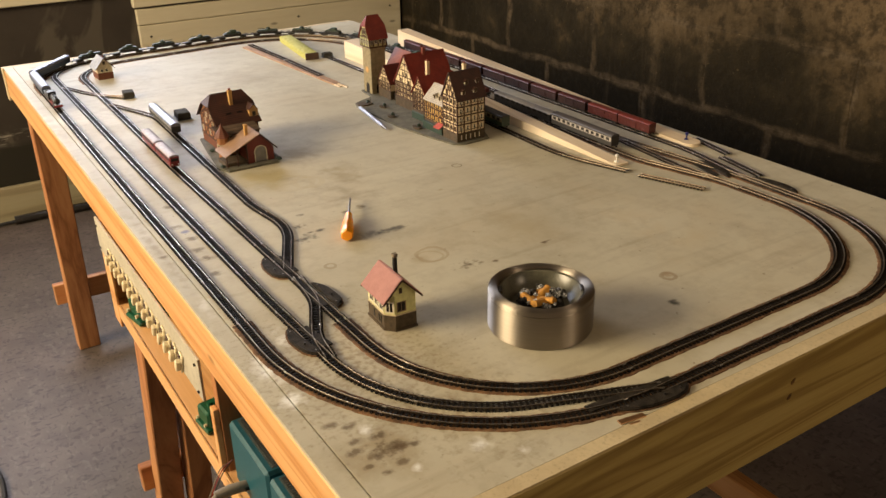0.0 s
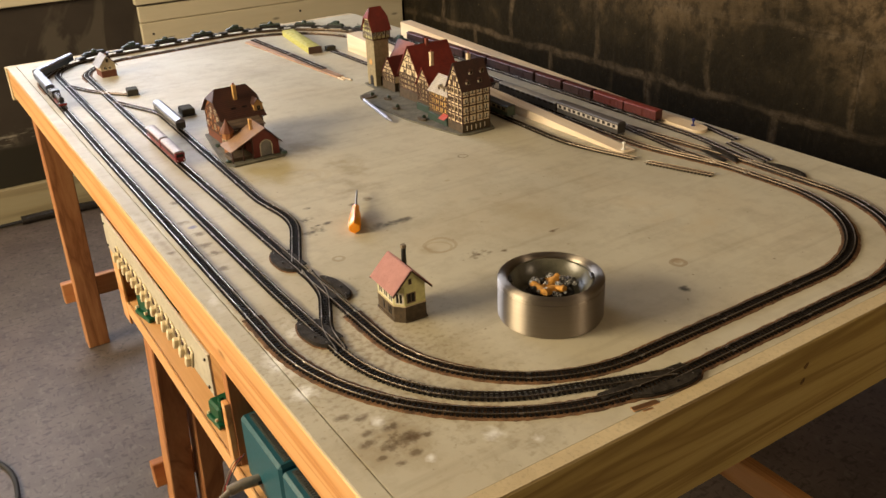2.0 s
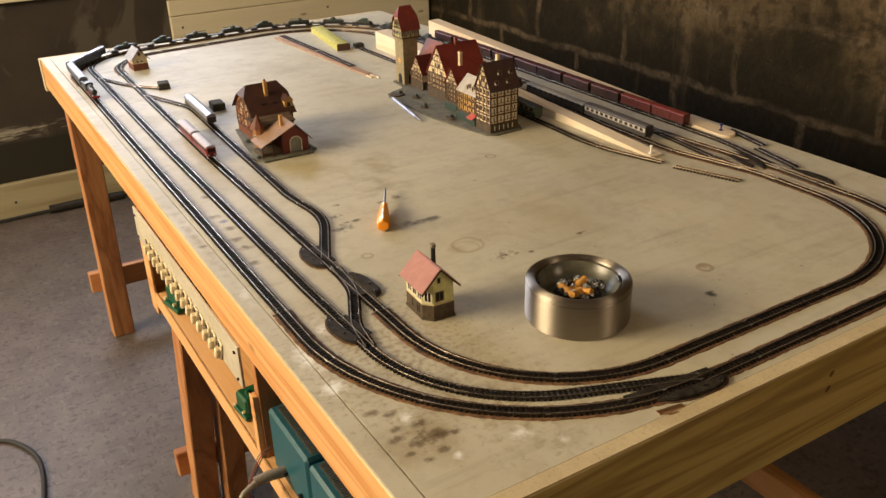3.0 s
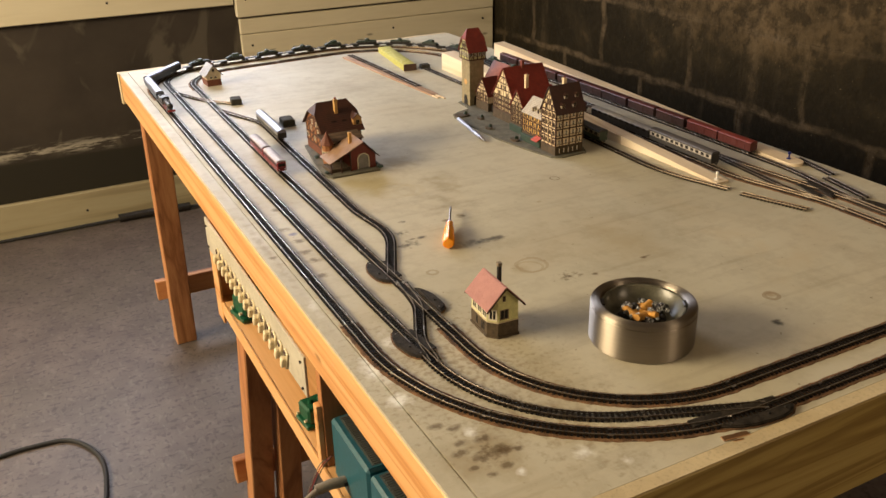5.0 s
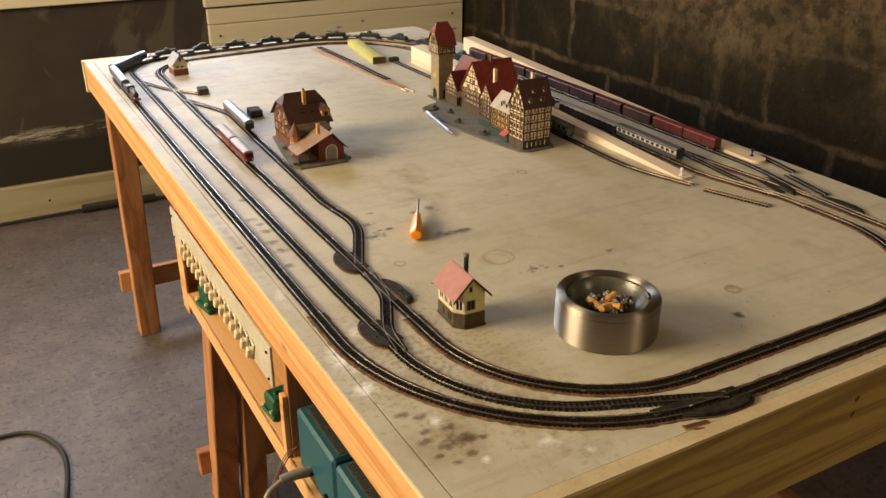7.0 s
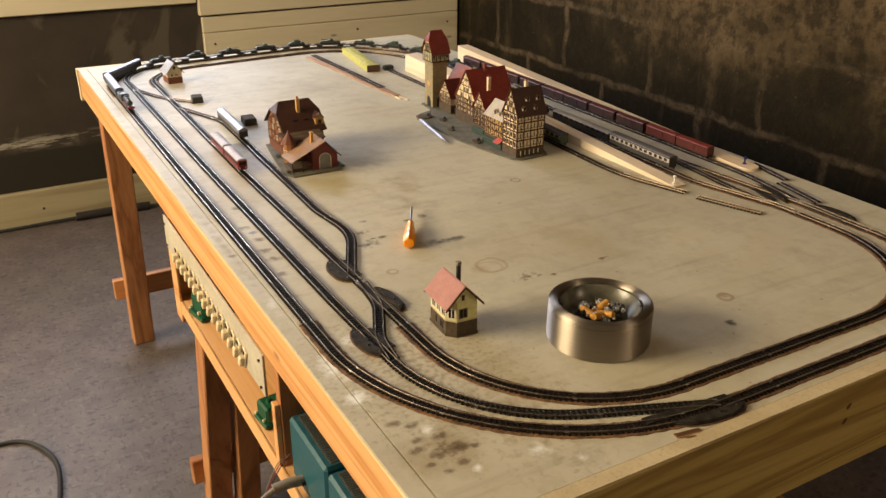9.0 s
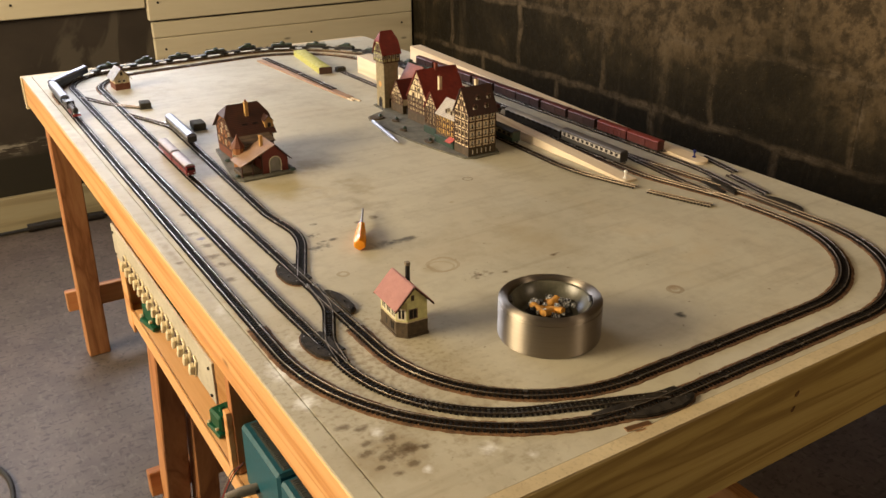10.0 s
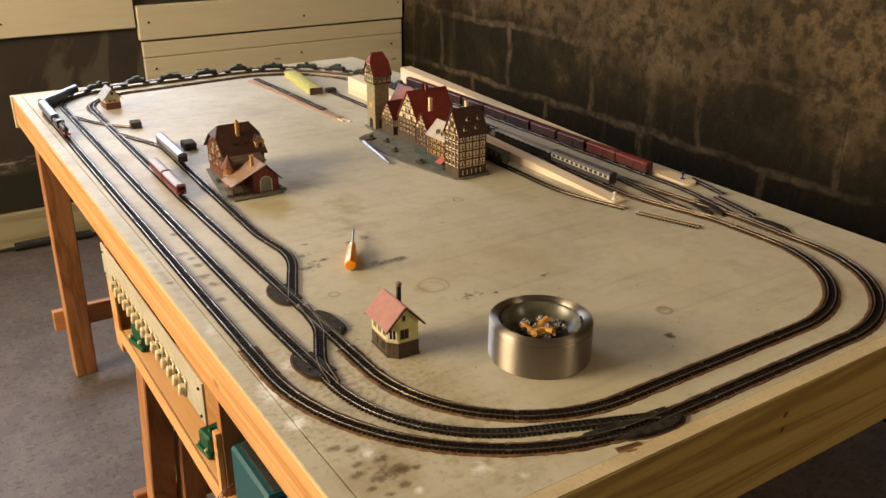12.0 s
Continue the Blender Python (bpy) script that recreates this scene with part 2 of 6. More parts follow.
def board_material():
    m, n, links, p = node_mat("painted_board", 0.42, 0.0, 0.32)
    broad = noise_tex(n, links, 3.2, 6, 0.6)
    col = ramp(n, links, broad, [(0.3, (0.44, 0.405, 0.31)), (0.55, (0.525, 0.490, 0.385)), (0.75, (0.60, 0.565, 0.46))])
    streak = noise_tex(n, links, 7, 4, 0.6, (0.25, 1.0, 1.0))
    col = mix_col(n, links, ramp(n, links, streak, [(0.5, (0, 0, 0)), (0.8, (0.24, 0.24, 0.24))]), col, (0.30, 0.245, 0.16))
    warm = noise_tex(n, links, 5.0, 5, 0.6, distortion=0.6)
    col = mix_col(n, links, ramp(n, links, warm, [(0.48, (0, 0, 0)), (0.70, (0.4, 0.4, 0.4))]), col, (0.46, 0.385, 0.26))
    mid = noise_tex(n, links, 26, 5, 0.65)
    col = mix_col(n, links, ramp(n, links, mid, [(0.46, (0, 0, 0)), (0.75, (0.42, 0.42, 0.42))]), col, (0.27, 0.225, 0.15))
    lines = noise_tex(n, links, 55, 4, 0.6, (0.06, 1.0, 1.0))
    col = mix_col(n, links, ramp(n, links, lines, [(0.55, (0, 0, 0)), (0.75, (0.28, 0.28, 0.28))]), col, (0.25, 0.20, 0.13))
    speck = noise_tex(n, links, 120, 2, 0.5)
    col = mix_col(n, links, ramp(n, links, speck, [(0.71, (0, 0, 0)), (0.77, (0.6, 0.6, 0.6))]), col, (0.15, 0.11, 0.07))
    pos = n.new("ShaderNodeNewGeometry").outputs["Position"]
    brown, black, white = (0.10, 0.065, 0.03), (0.05, 0.045, 0.04), (0.80, 0.80, 0.78)
    dark, tan, smoke = (0.085, 0.050, 0.015), (0.26, 0.19, 0.085), (0.15, 0.115, 0.07)
    for centre, radius, squash, freq, cut, tone, amount in (
            ((0.322, 0.553), 0.055, 3.0, 90, 0.24, black, 0.8), ((0.232, 0.612), 0.014, 1.6, 130, 0.17, black, 0.85), ((0.216, 0.613), 0.010, 1.6, 130, 0.17, black, 0.85),
            ((0.231, 0.680), 0.012, 1.6, 130, 0.17, black, 0.8), ((0.322, 0.656), 0.018, 1.2, 90, 0.18, brown, 0.8), ((0.210, 0.640), 0.030, 1.3, 160, 0.30, black, 0.8),
            ((0.477, 0.393), 0.016, 3.5, 120, 0.16, brown, 0.7), ((0.496, 0.171), 0.012, 2.0, 110, 0.17, black, 0.8), ((0.461, 0.644), 0.016, 1.4, 90, 0.22, tan, 0.6),
            ((0.064, 0.1251), 0.0815, 0.945, 30, 0.20, tan, 0.55), ((0.0619, 0.1218), 0.0611, 1.1344, 190, 0.36, dark, 0.8), ((0.0762, 0.12), 0.0245, 1.7028, 110, 0.19, dark, 0.7),
            ((0.0683, 0.1446), 0.0163, 1.5085, 150, 0.17, dark, 0.8),
            ((0.0742, 0.121), 0.0255, 1.5133, 150, 0.17, dark, 0.8),
            ((0.0914, 0.115), 0.0112, 1.5152, 150, 0.17, dark, 0.8),
            ((0.0469, 0.1484), 0.0143, 1.5068, 170, 0.17, dark, 0.7),
            ((0.0386, 0.1352), 0.0163, 1.5089, 170, 0.17, dark, 0.7),
            ((0.0528, 0.1194), 0.0153, 1.5126, 170, 0.17, dark, 0.7),
            ((0.0698, 0.0984), 0.0132, 1.5174, 170, 0.17, dark, 0.7),
            ((0.0369, 0.1841), 0.0154, 1.4996, 170, 0.17, dark, 0.7),
            ((0.0522, 0.1736), 0.0143, 1.5023, 170, 0.17, dark, 0.7),
            ((0.0395, 0.1094), 0.0102, 1.5139, 170, 0.17, dark, 0.7),
            ((0.0505, 0.0936), 0.0101, 1.5175, 170, 0.17, dark, 0.7),
            ((0.1437, 0.0777), 0.0224, 0.953, 90, 0.22, white, 0.85),
            ((0.0644, 0.1608), 0.0164, 0.9408, 90, 0.22, white, 0.85),
            ((0.1726, 0.0496), 0.0122, 0.9573, 90, 0.22, white, 0.85),
            ((0.0768, 0.0846), 0.0122, 0.9503, 90, 0.22, white, 0.85),
            ((0.0605, 0.7445), 0.0198, 1.4019, 130, 0.19, smoke, 0.8),
            ((0.0644, 0.6924), 0.0229, 1.4107, 130, 0.19, smoke, 0.8),
            ((0.0596, 0.6491), 0.0228, 1.4178, 130, 0.19, smoke, 0.8),
            ((0.0647, 0.6175), 0.0227, 1.4233, 130, 0.19, smoke, 0.8),
            ((0.0567, 0.5652), 0.0194, 1.4319, 130, 0.19, smoke, 0.8),
            ((0.0734, 0.8299), 0.02, 1.3886, 130, 0.19, smoke, 0.8),
            ((0.013, 0.6569), 0.0141, 1.4145, 130, 0.19, smoke, 0.8),
            ((0.0646, 0.721), 0.0121, 1.0545, 60, 0.15, (0.10, 0.11, 0.28), 0.8),
            ((0.365, 0.3909), 0.0086, 1.3839, 90, 0.15, dark, 0.8),
            ((0.3828, 0.3834), 0.0086, 1.3859, 90, 0.15, dark, 0.8),
            ((0.4744, 0.3911), 0.0086, 1.3884, 90, 0.15, dark, 0.8),
            ((0.5435, 0.2233), 0.017, 0.947, 60, 0.20, (0.27, 0.17, 0.08), 0.6),
            ((0.2427, 0.8636), 0.0956, 0.6951, 25, 0.20, (0.42, 0.345, 0.16), 0.5),
            ((0.2845, 0.5571), 0.0598, 2.3452, 60, 0.27, black, 0.75),
            ((0.3127, 0.5545), 0.0327, 1.8061, 120, 0.28, black, 0.7),
            ((0.2021, 0.5987), 0.0544, 1.2534, 110, 0.32, black, 0.85),
            ((0.2944, 0.6488), 0.0132, 0.8925, 90, 0.20, brown, 0.8),
            ((0.3416, 0.9402), 0.0685, 0.6911, 40, 0.22, (0.26, 0.20, 0.11), 0.5), ((0.3694, 0.7988), 0.0787, 0.6152, 45, 0.24, (0.30, 0.24, 0.13), 0.5),
            ((0.3031, 0.4472), 0.0322, 0.9146, 30, 0.26, (0.34, 0.27, 0.16), 0.5),
            ((0.0305, 0.3139), 0.0364, 0.6454, 65, 0.17, white, 1.0),
            ((0.0239, 0.2443), 0.0268, 0.9298, 80, 0.19, white, 1.0),
            ((0.08, 0.3587), 0.0473, 0.7347, 60, 0.24, white, 0.9),
            ((0.0145, 0.4899), 0.0213, 0.2706, 60, 0.27, white, 0.5),
            ((0.4745, 1.51), 0.1469, 0.6513, 9, 0.30, (0.34, 0.29, 0.21), 0.5),
            ((0.4832, 0.4475), 0.2172, 0.8276, 14, 0.36, (0.36, 0.29, 0.17), 0.5),
            ((0.4945, 0.1677), 0.0147, 0.857, 90, 0.22, black, 0.9),
            ((0.346, 0.3961), 0.0643, 1.4744, 150, 0.38, brown, 0.9),
            ((0.0288, 0.3856), 0.021, 0.064, 130, 0.34, (0.36, 0.19, 0.085), 0.6),
            ((0.013, 0.6705), 0.0196, 0.0441, 60, 0.30, (0.25, 0.19, 0.12), 0.5),
            ((0.6374, 0.3361), 0.2701, 0.6555, 22, 0.40, (0.50, 0.42, 0.28), 0.5),
            ((0.105, 0.2746), 0.4683, 0.8358, 140, 0.40, (0.17, 0.11, 0.055), 0.6), ((0.1641, 0.1222), 0.3074, 0.7586, 110, 0.40, (0.20, 0.13, 0.06), 0.5),
            ((0.3321, 0.7087), 0.2443, 0.7984, 35, 0.42, (0.27, 0.22, 0.14), 0.55)):
        f = stain(n, links, pos, centre, radius, squash, freq, cut)
        k = n.new("ShaderNodeMath")
        k.operation = "MULTIPLY"
        links.new(f, k.inputs[0])
        k.inputs[1].default_value = amount
        col = mix_col(n, links, k.outputs[0], col, tone)
    for centre, radius, width, tone, amount in (
            ((0.324, 0.450), 0.021, 0.0024, (0.30, 0.22, 0.12), 0.40), ((0.318, 0.446), 0.017, 0.0018, (0.30, 0.23, 0.12), 0.3),
            ((0.546, 0.7215), 0.0080, 0.0010, (0.12, 0.085, 0.05), 0.7), ((0.192, 0.498), 0.0070, 0.0022, (0.28, 0.22, 0.13), 0.5),
            ((0.540, 0.220), 0.0090, 0.0030, (0.25, 0.17, 0.09), 0.5), ((0.275, 0.812), 0.034, 0.0060, (0.40, 0.31, 0.13), 0.14),
            ((0.300, 0.800), 0.024, 0.0050, (0.40, 0.31, 0.13), 0.14)):
        k = n.new("ShaderNodeMath")
        k.operation = "MULTIPLY"
        links.new(ring_stain(n, links, pos, centre, radius, width), k.inputs[0])
        k.inputs[1].default_value = amount
        col = mix_col(n, links, k.outputs[0], col, tone)
    links.new(col, p.inputs["Base Color"])
    rr = n.new("ShaderNodeMapRange")
    rr.inputs[3].default_value, rr.inputs[4].default_value = 0.46, 0.66
    links.new(streak, rr.inputs[0])
    links.new(rr.outputs[0], p.inputs["Roughness"])
    add_bump(n, links, p, speck, 0.05, 0.0004)
    return m


M_TOP = board_material()


def floor_material():
    """Mottled linoleum with short dark chips lying all ways."""
    m, n, links, p = node_mat("linoleum", 0.5, 0.0, 0.4)
    col = ramp(n, links, noise_tex(n, links, 9, 6, 0.6), [(0.36, (0.084, 0.067, 0.062)), (0.64, (0.122, 0.098, 0.090))])
    col = mix_col(n, links, ramp(n, links, noise_tex(n, links, 1.6, 4, 0.6), [(0.45, (0, 0, 0)), (0.65, (0.5, 0.5, 0.5))]), col, (0.090, 0.079, 0.062))
    for scale, stretch, cut, tone, amount in ((80, (0.5, 1, 1), 0.59, (0.030, 0.025, 0.026), 0.6), (92, (1, 0.45, 1), 0.60, (0.036, 0.029, 0.029), 0.55), (60, (1, 0.6, 1), 0.60, (0.16, 0.137, 0.125), 0.4)):
        f = noise_tex(n, links, scale, 2, 0.5, stretch, distortion=0.5)
        col = mix_col(n, links, ramp(n, links, f, [(cut - 0.02, (0, 0, 0)), (cut + 0.08, (amount,) * 3)]), col, tone)
    links.new(col, p.inputs["Base Color"])
    add_bump(n, links, p, f, 0.05, 0.0005)
    return m


M_FLOOR = floor_material()



def grey_wall_material():
    """Dark plaster with filled-in pale patches and a crust of lime along its foot."""
    m, n, links, p = node_mat("grey_plaster", 0.8, 0.0, 0.3)
    tc = n.new("ShaderNodeNewGeometry")
    broad = noise_tex(n, links, 4, 6, 0.6)
    col = ramp(n, links, broad, [(0.35, (0.034, 0.027, 0.022)), (0.65, (0.050, 0.040, 0.032))])
    patch = noise_tex(n, links, 2.6, 4, 0.55, (1.6, 1, 0.7), distortion=1.4)
    col = mix_col(n, links, ramp(n, links, patch, [(0.54, (0, 0, 0)), (0.60, (0.50, 0.50, 0.50))]), col, (0.125, 0.108, 0.084))
    sep = n.new("ShaderNodeSeparateXYZ")
    links.new(tc.outputs["Position"], sep.inputs[0])
    band = n.new("ShaderNodeMapRange")
    band.inputs[1].default_value, band.inputs[2].default_value = 0.275, 0.340
    links.new(sep.outputs["Z"], band.inputs[0])
    lime = noise_tex(n, links, 9, 5, 0.7, (0.5, 1, 3))
    pk = ramp(n, links, band.outputs[0], [(0.0, (0, 0, 0)), (0.5, (1, 1, 1)), (1.0, (0, 0, 0))])
    lk = ramp(n, links, lime, [(0.50, (0, 0, 0)), (0.58, (0.9, 0.9, 0.9))])
    col = mix_col(n, links, mix_col(n, links, 1.0, pk, lk, "MULTIPLY"), col, (0.42, 0.39, 0.33))
    # shade under the lime line, painted as a near-black band at the foot
    foot_shade = n.new("ShaderNodeMapRange")
    foot_shade.inputs[1].default_value, foot_shade.inputs[2].default_value = 0.295, 0.270
    links.new(sep.outputs["Z"], foot_shade.inputs[0])
    col = mix_col(n, links, foot_shade.outputs[0], col, (0.022, 0.019, 0.013))
    links.new(col, p.inputs["Base Color"])
    add_bump(n, links, p, lime, 0.3, 0.004)
    return m


M_GREYWALL = grey_wall_material()
M_PLASTER = surface("limewash", (0.25, 0.22, 0.185), (0.31, 0.28, 0.235), 3, 0.9)


def block_material():
    """Rough blocks: brown above, near-black below a ragged edge, pale runs and chips."""
    m, n, links, p = node_mat("rough_block", 0.85, 0.0, 0.08)
    tc = n.new("ShaderNodeNewGeometry")
    sep = n.new("ShaderNodeSeparateXYZ")
    links.new(tc.outputs["Position"], sep.inputs[0])
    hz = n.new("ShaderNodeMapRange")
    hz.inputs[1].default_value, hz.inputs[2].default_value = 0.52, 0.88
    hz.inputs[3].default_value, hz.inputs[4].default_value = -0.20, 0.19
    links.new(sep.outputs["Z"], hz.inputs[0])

    def world_noise(scale, detail, stretch=(1, 1, 1)):
        mp = n.new("ShaderNodeMapping")
        mp.inputs["Scale"].default_value = stretch
        t = n.new("ShaderNodeTexNoise")
        t.inputs["Scale"].default_value, t.inputs["Detail"].default_value, t.inputs["Roughness"].default_value = scale, detail, 0.62
        links.new(tc.outputs["Position"], mp.inputs[0])
        links.new(mp.outputs[0], t.inputs["Vector"])
        return t.outputs["Fac"]

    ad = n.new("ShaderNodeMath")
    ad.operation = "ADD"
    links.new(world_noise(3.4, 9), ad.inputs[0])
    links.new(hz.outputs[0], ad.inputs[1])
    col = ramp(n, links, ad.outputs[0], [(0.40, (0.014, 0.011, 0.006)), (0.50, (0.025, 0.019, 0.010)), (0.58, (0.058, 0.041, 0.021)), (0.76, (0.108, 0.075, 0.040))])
    # mortar smeared over the joints, patchy
    off = n.new("ShaderNodeVectorMath")
    off.operation = "ADD"
    warp = n.new("ShaderNodeTexNoise")
    warp.inputs["Scale"].default_value, warp.inputs["Detail"].default_value = 7.0, 5
    links.new(tc.outputs["Position"], warp.inputs["Vector"])
    wig = n.new("ShaderNodeVectorMath")
    wig.operation = "MULTIPLY_ADD"
    links.new(warp.outputs["Color"], wig.inputs[0])
    wig.inputs[1].default_value, wig.inputs[2].default_value = (0.0, 0.07, 0.05), (0.0, -0.035, -0.025)
    links.new(tc.outputs["Position"], off.inputs[0])
    links.new(wig.outputs[0], off.inputs[1])
    s2 = n.new("ShaderNodeSeparateXYZ")
    links.new(off.outputs[0], s2.inputs[0])
    c2 = n.new("ShaderNodeCombineXYZ")
    for src, dst, add in (("Y", 0, 2.4 - 0.13), ("Z", 1, 0.130 + 0.226)):
        q = n.new("ShaderNodeMath")
        q.operation = "ADD"
        links.new(s2.outputs[src], q.inputs[0])
        q.inputs[1].default_value = add
        links.new(q.outputs[0], c2.inputs[dst])
    br = n.new("ShaderNodeTexBrick")
    for key, val in (("Scale", 1.0), ("Brick Width", 0.46), ("Row Height", 0.226), ("Mortar Size", 0.020), ("Mortar Smooth", 1.0)):
        br.inputs[key].default_value = val
    links.new(c2.outputs[0], br.inputs["Vector"])
    smear = mix_col(n, links, 1.0, ramp(n, links, br.outputs["Fac"], [(0.10, (0, 0, 0)), (0.80, (1, 1, 1))]), ramp(n, links, world_noise(4.3, 7), [(0.34, (0, 0, 0)), (0.58, (0.95, 0.95, 0.95))]), "MULTIPLY")
    col = mix_col(n, links, smear, col, (0.096, 0.070, 0.041))
    drip = world_noise(6.0, 5, (1, 1.3, 0.12))
    col = mix_col(n, links, ramp(n, links, drip, [(0.58, (0, 0, 0)), (0.70, (0.5, 0.5, 0.5))]), col, (0.085, 0.062, 0.035))
    stone = world_noise(22, 8)
    col = mix_col(n, links, ramp(n, links, stone, [(0.40, (0.65, 0.65, 0.65)), (0.52, (0, 0, 0))]), col, (0.014, 0.011, 0.006))
    fine = world_noise(48, 6)
    col = mix_col(n, links, ramp(n, links, fine, [(0.48, (0, 0, 0)), (0.68, (0.6, 0.6, 0.6))]), col, (0.024, 0.018, 0.010))
    pale = world_noise(150, 3)
    col = mix_col(n, links, ramp(n, links, pale, [(0.69, (0, 0, 0)), (0.76, (0.7, 0.7, 0.7))]), col, (0.26, 0.19, 0.10))
    links.new(col, p.inputs["Base Color"])
    add_bump(n, links, p, stone, 0.8, 0.012)
    return m


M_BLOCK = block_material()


# ---- mesh helpers ----
def box(bm, x0, x1, y0, y1, z0, z1, bev=0.0, m=None):
    """A box with chamfered edges, turned and moved by m; its faces."""
    m = m or Matrix()
    if not bev:
        v = [bm.verts.new(m @ Vector((x, y, z))) for x in (x0, x1) for y in (y0, y1) for z in (z0, z1)]
        for q in ((0, 1, 3, 2), (4, 6, 7, 5), (0, 4, 5, 1), (2, 3, 7, 6), (0, 2, 6, 4), (1, 5, 7, 3)):
            bm.faces.new([v[i] for i in q])
        return v
    v = []
    for sx, x in ((1, x0), (-1, x1)):
        for sy, y in ((1, y0), (-1, y1)):
            for sz, z in ((1, z0), (-1, z1)):
                v += [bm.verts.new(m @ Vector(c)) for c in (
                    (x, y + sy * bev, z + sz * bev), (x + sx * bev, y, z + sz * bev), (x + sx * bev, y + sy * bev, z))]
    bmesh.ops.convex_hull(bm, input=v)
    return v


def cyl(bm, a, b, r0, r1=None, n=16, caps=True):
    """A round bar from a to b."""
    r1 = r0 if r1 is None else r1
    a, b = Vector(a), Vector(b)
    q = (b - a).to_track_quat("Z", "Y").to_matrix()
    rings = []
    for c, r in ((a, r0), (b, r1)):
        rings.append([bm.verts.new(c + q @ Vector((r * math.cos(2 * math.pi * k / n), r * math.sin(2 * math.pi * k / n), 0))) for k in range(n)])
    for k in range(n):
        bm.faces.new((rings[0][k], rings[0][(k + 1) % n], rings[1][(k + 1) % n], rings[1][k]))
    if caps:
        bm.faces.new(rings[0][::-1])
        bm.faces.new(rings[1])


def lathe(bm, profile, n=48, centre=(0, 0, 0)):
    """Turns a profile of (radius, height) about the upright axis."""
    cx, cy, cz = centre
    rings = []
    for r, z in profile:
        if r < 1e-6:
            rings.append([bm.verts.new((cx, cy, cz + z))])
        else:
            rings.append([bm.verts.new((cx + r * math.cos(2 * math.pi * k / n), cy + r * math.sin(2 * math.pi * k / n), cz + z)) for k in range(n)])
    for a, b in zip(rings, rings[1:]):
        for k in range(n):
            k2 = (k + 1) % n
            if len(a) == 1 and len(b) == 1:
                continue
            if len(a) == 1:
                bm.faces.new((a[0], b[k2], b[k]))
            elif len(b) == 1:
                bm.faces.new((a[k], a[k2], b[0]))
            else:
                bm.faces.new((a[k], a[k2], b[k2], b[k]))


def prism(bm, poly, m, depth):
    """A flat outline (u, w) pushed along local y by depth; u is local x, w local z."""
    a = [bm.verts.new(m @ Vector((u, 0, w))) for u, w in poly]
    b = [bm.verts.new(m @ Vector((u, depth, w))) for u, w in poly]
    bm.faces.new(a)
    bm.faces.new(b[::-1])
    k = len(poly)
    for i in range(k):
        bm.faces.new((a[i], b[i], b[(i + 1) % k], a[(i + 1) % k]))


def slab(bm, poly, z0, z1):
    """A flat outline (x, y) with thickness."""
    a = [bm.verts.new((x, y, z0)) for x, y in poly]
    b = [bm.verts.new((x, y, z1)) for x, y in poly]
    bm.faces.new(a[::-1])
    bm.faces.new(b)
    k = len(poly)
    for i in range(k):
        bm.faces.new((a[i], a[(i + 1) % k], b[(i + 1) % k], b[i]))


def tube(bm, path, r, n=8):
    """A bent bar along a row of places."""
    path = [Vector(p) for p in path]
    rings = []
    for i, p in enumerate(path):
        d = (path[min(i + 1, len(path) - 1)] - path[max(i - 1, 0)]).normalized()
        q = d.to_track_quat("Z", "Y").to_matrix()
        rings.append([bm.verts.new(p + q @ Vector((r * math.cos(2 * math.pi * k / n), r * math.sin(2 * math.pi * k / n), 0))) for k in range(n)])
    for a, b in zip(rings, rings[1:]):
        # keep neighbouring rings from twisting
        s = min(range(n), key=lambda s: (a[0].co - b[s].co).length)
        for k in range(n):
            bm.faces.new((a[k], a[(k + 1) % n], b[(k + 1 + s) % n], b[(k + s) % n]))
    bm.faces.new(rings[0][::-1])
    bm.faces.new(rings[-1])


def curve_pts(pts, steps=8):
    """A smooth line through a few places."""
    p = [Vector(q) for q in pts]
    p = [2 * p[0] - p[1]] + p + [2 * p[-1] - p[-2]]
    out = []
    for i in range(1, len(p) - 2):
        a, b, c, d = p[i - 1:i + 3]
        for k in range(steps):
            t = k / steps
            out.append(0.5 * (2 * b + (c - a) * t + (2 * a - 5 * b + 4 * c - d) * t * t + (3 * b - a - 3 * c + d) * t ** 3))
    out.append(p[-2])
    return out


def mesh(name, bm, *mats, smooth=True):
    me = bpy.data.meshes.new(name)
    bmesh.ops.recalc_face_normals(bm, faces=bm.faces)
    if smooth:
        for f in bm.faces:
            f.smooth = True
    bm.to_mesh(me)
    bm.free()
    for mt in mats:
        me.materials.append(mt)
    if smooth:
        me.set_sharp_from_angle(angle=radians(32))
    return me


def part(name, bm, mats, parent=None, label=""):
    """Links a bmesh as one mesh under a thing or part."""
    mats = mats if isinstance(mats, tuple) else (mats,)
    ob = new(name, mesh(name, bm, *mats))
    ob.parent = parent
    return tagged(ob, label)


def share(name, me, parent, m=None):
    ob = new(name, me)
    ob.parent = parent
    if m is not None:
        ob.matrix_local = m
    return ob


def thing(name, m, label, category, group="", kind=""):
    """An Empty at a thing's base, under which its parts hang."""
    ob = new(name)
    ob.empty_display_size = 0.01
    ob.matrix_world = m
    return tagged(ob, label, category, group, kind)


def bmn():
    return bmesh.new()


# ---- room ----
WALL_Y, WALL_X, LEFT_X, BACK_Y, CEIL = 2.886, 1.695, -2.40, -2.4, 2.35

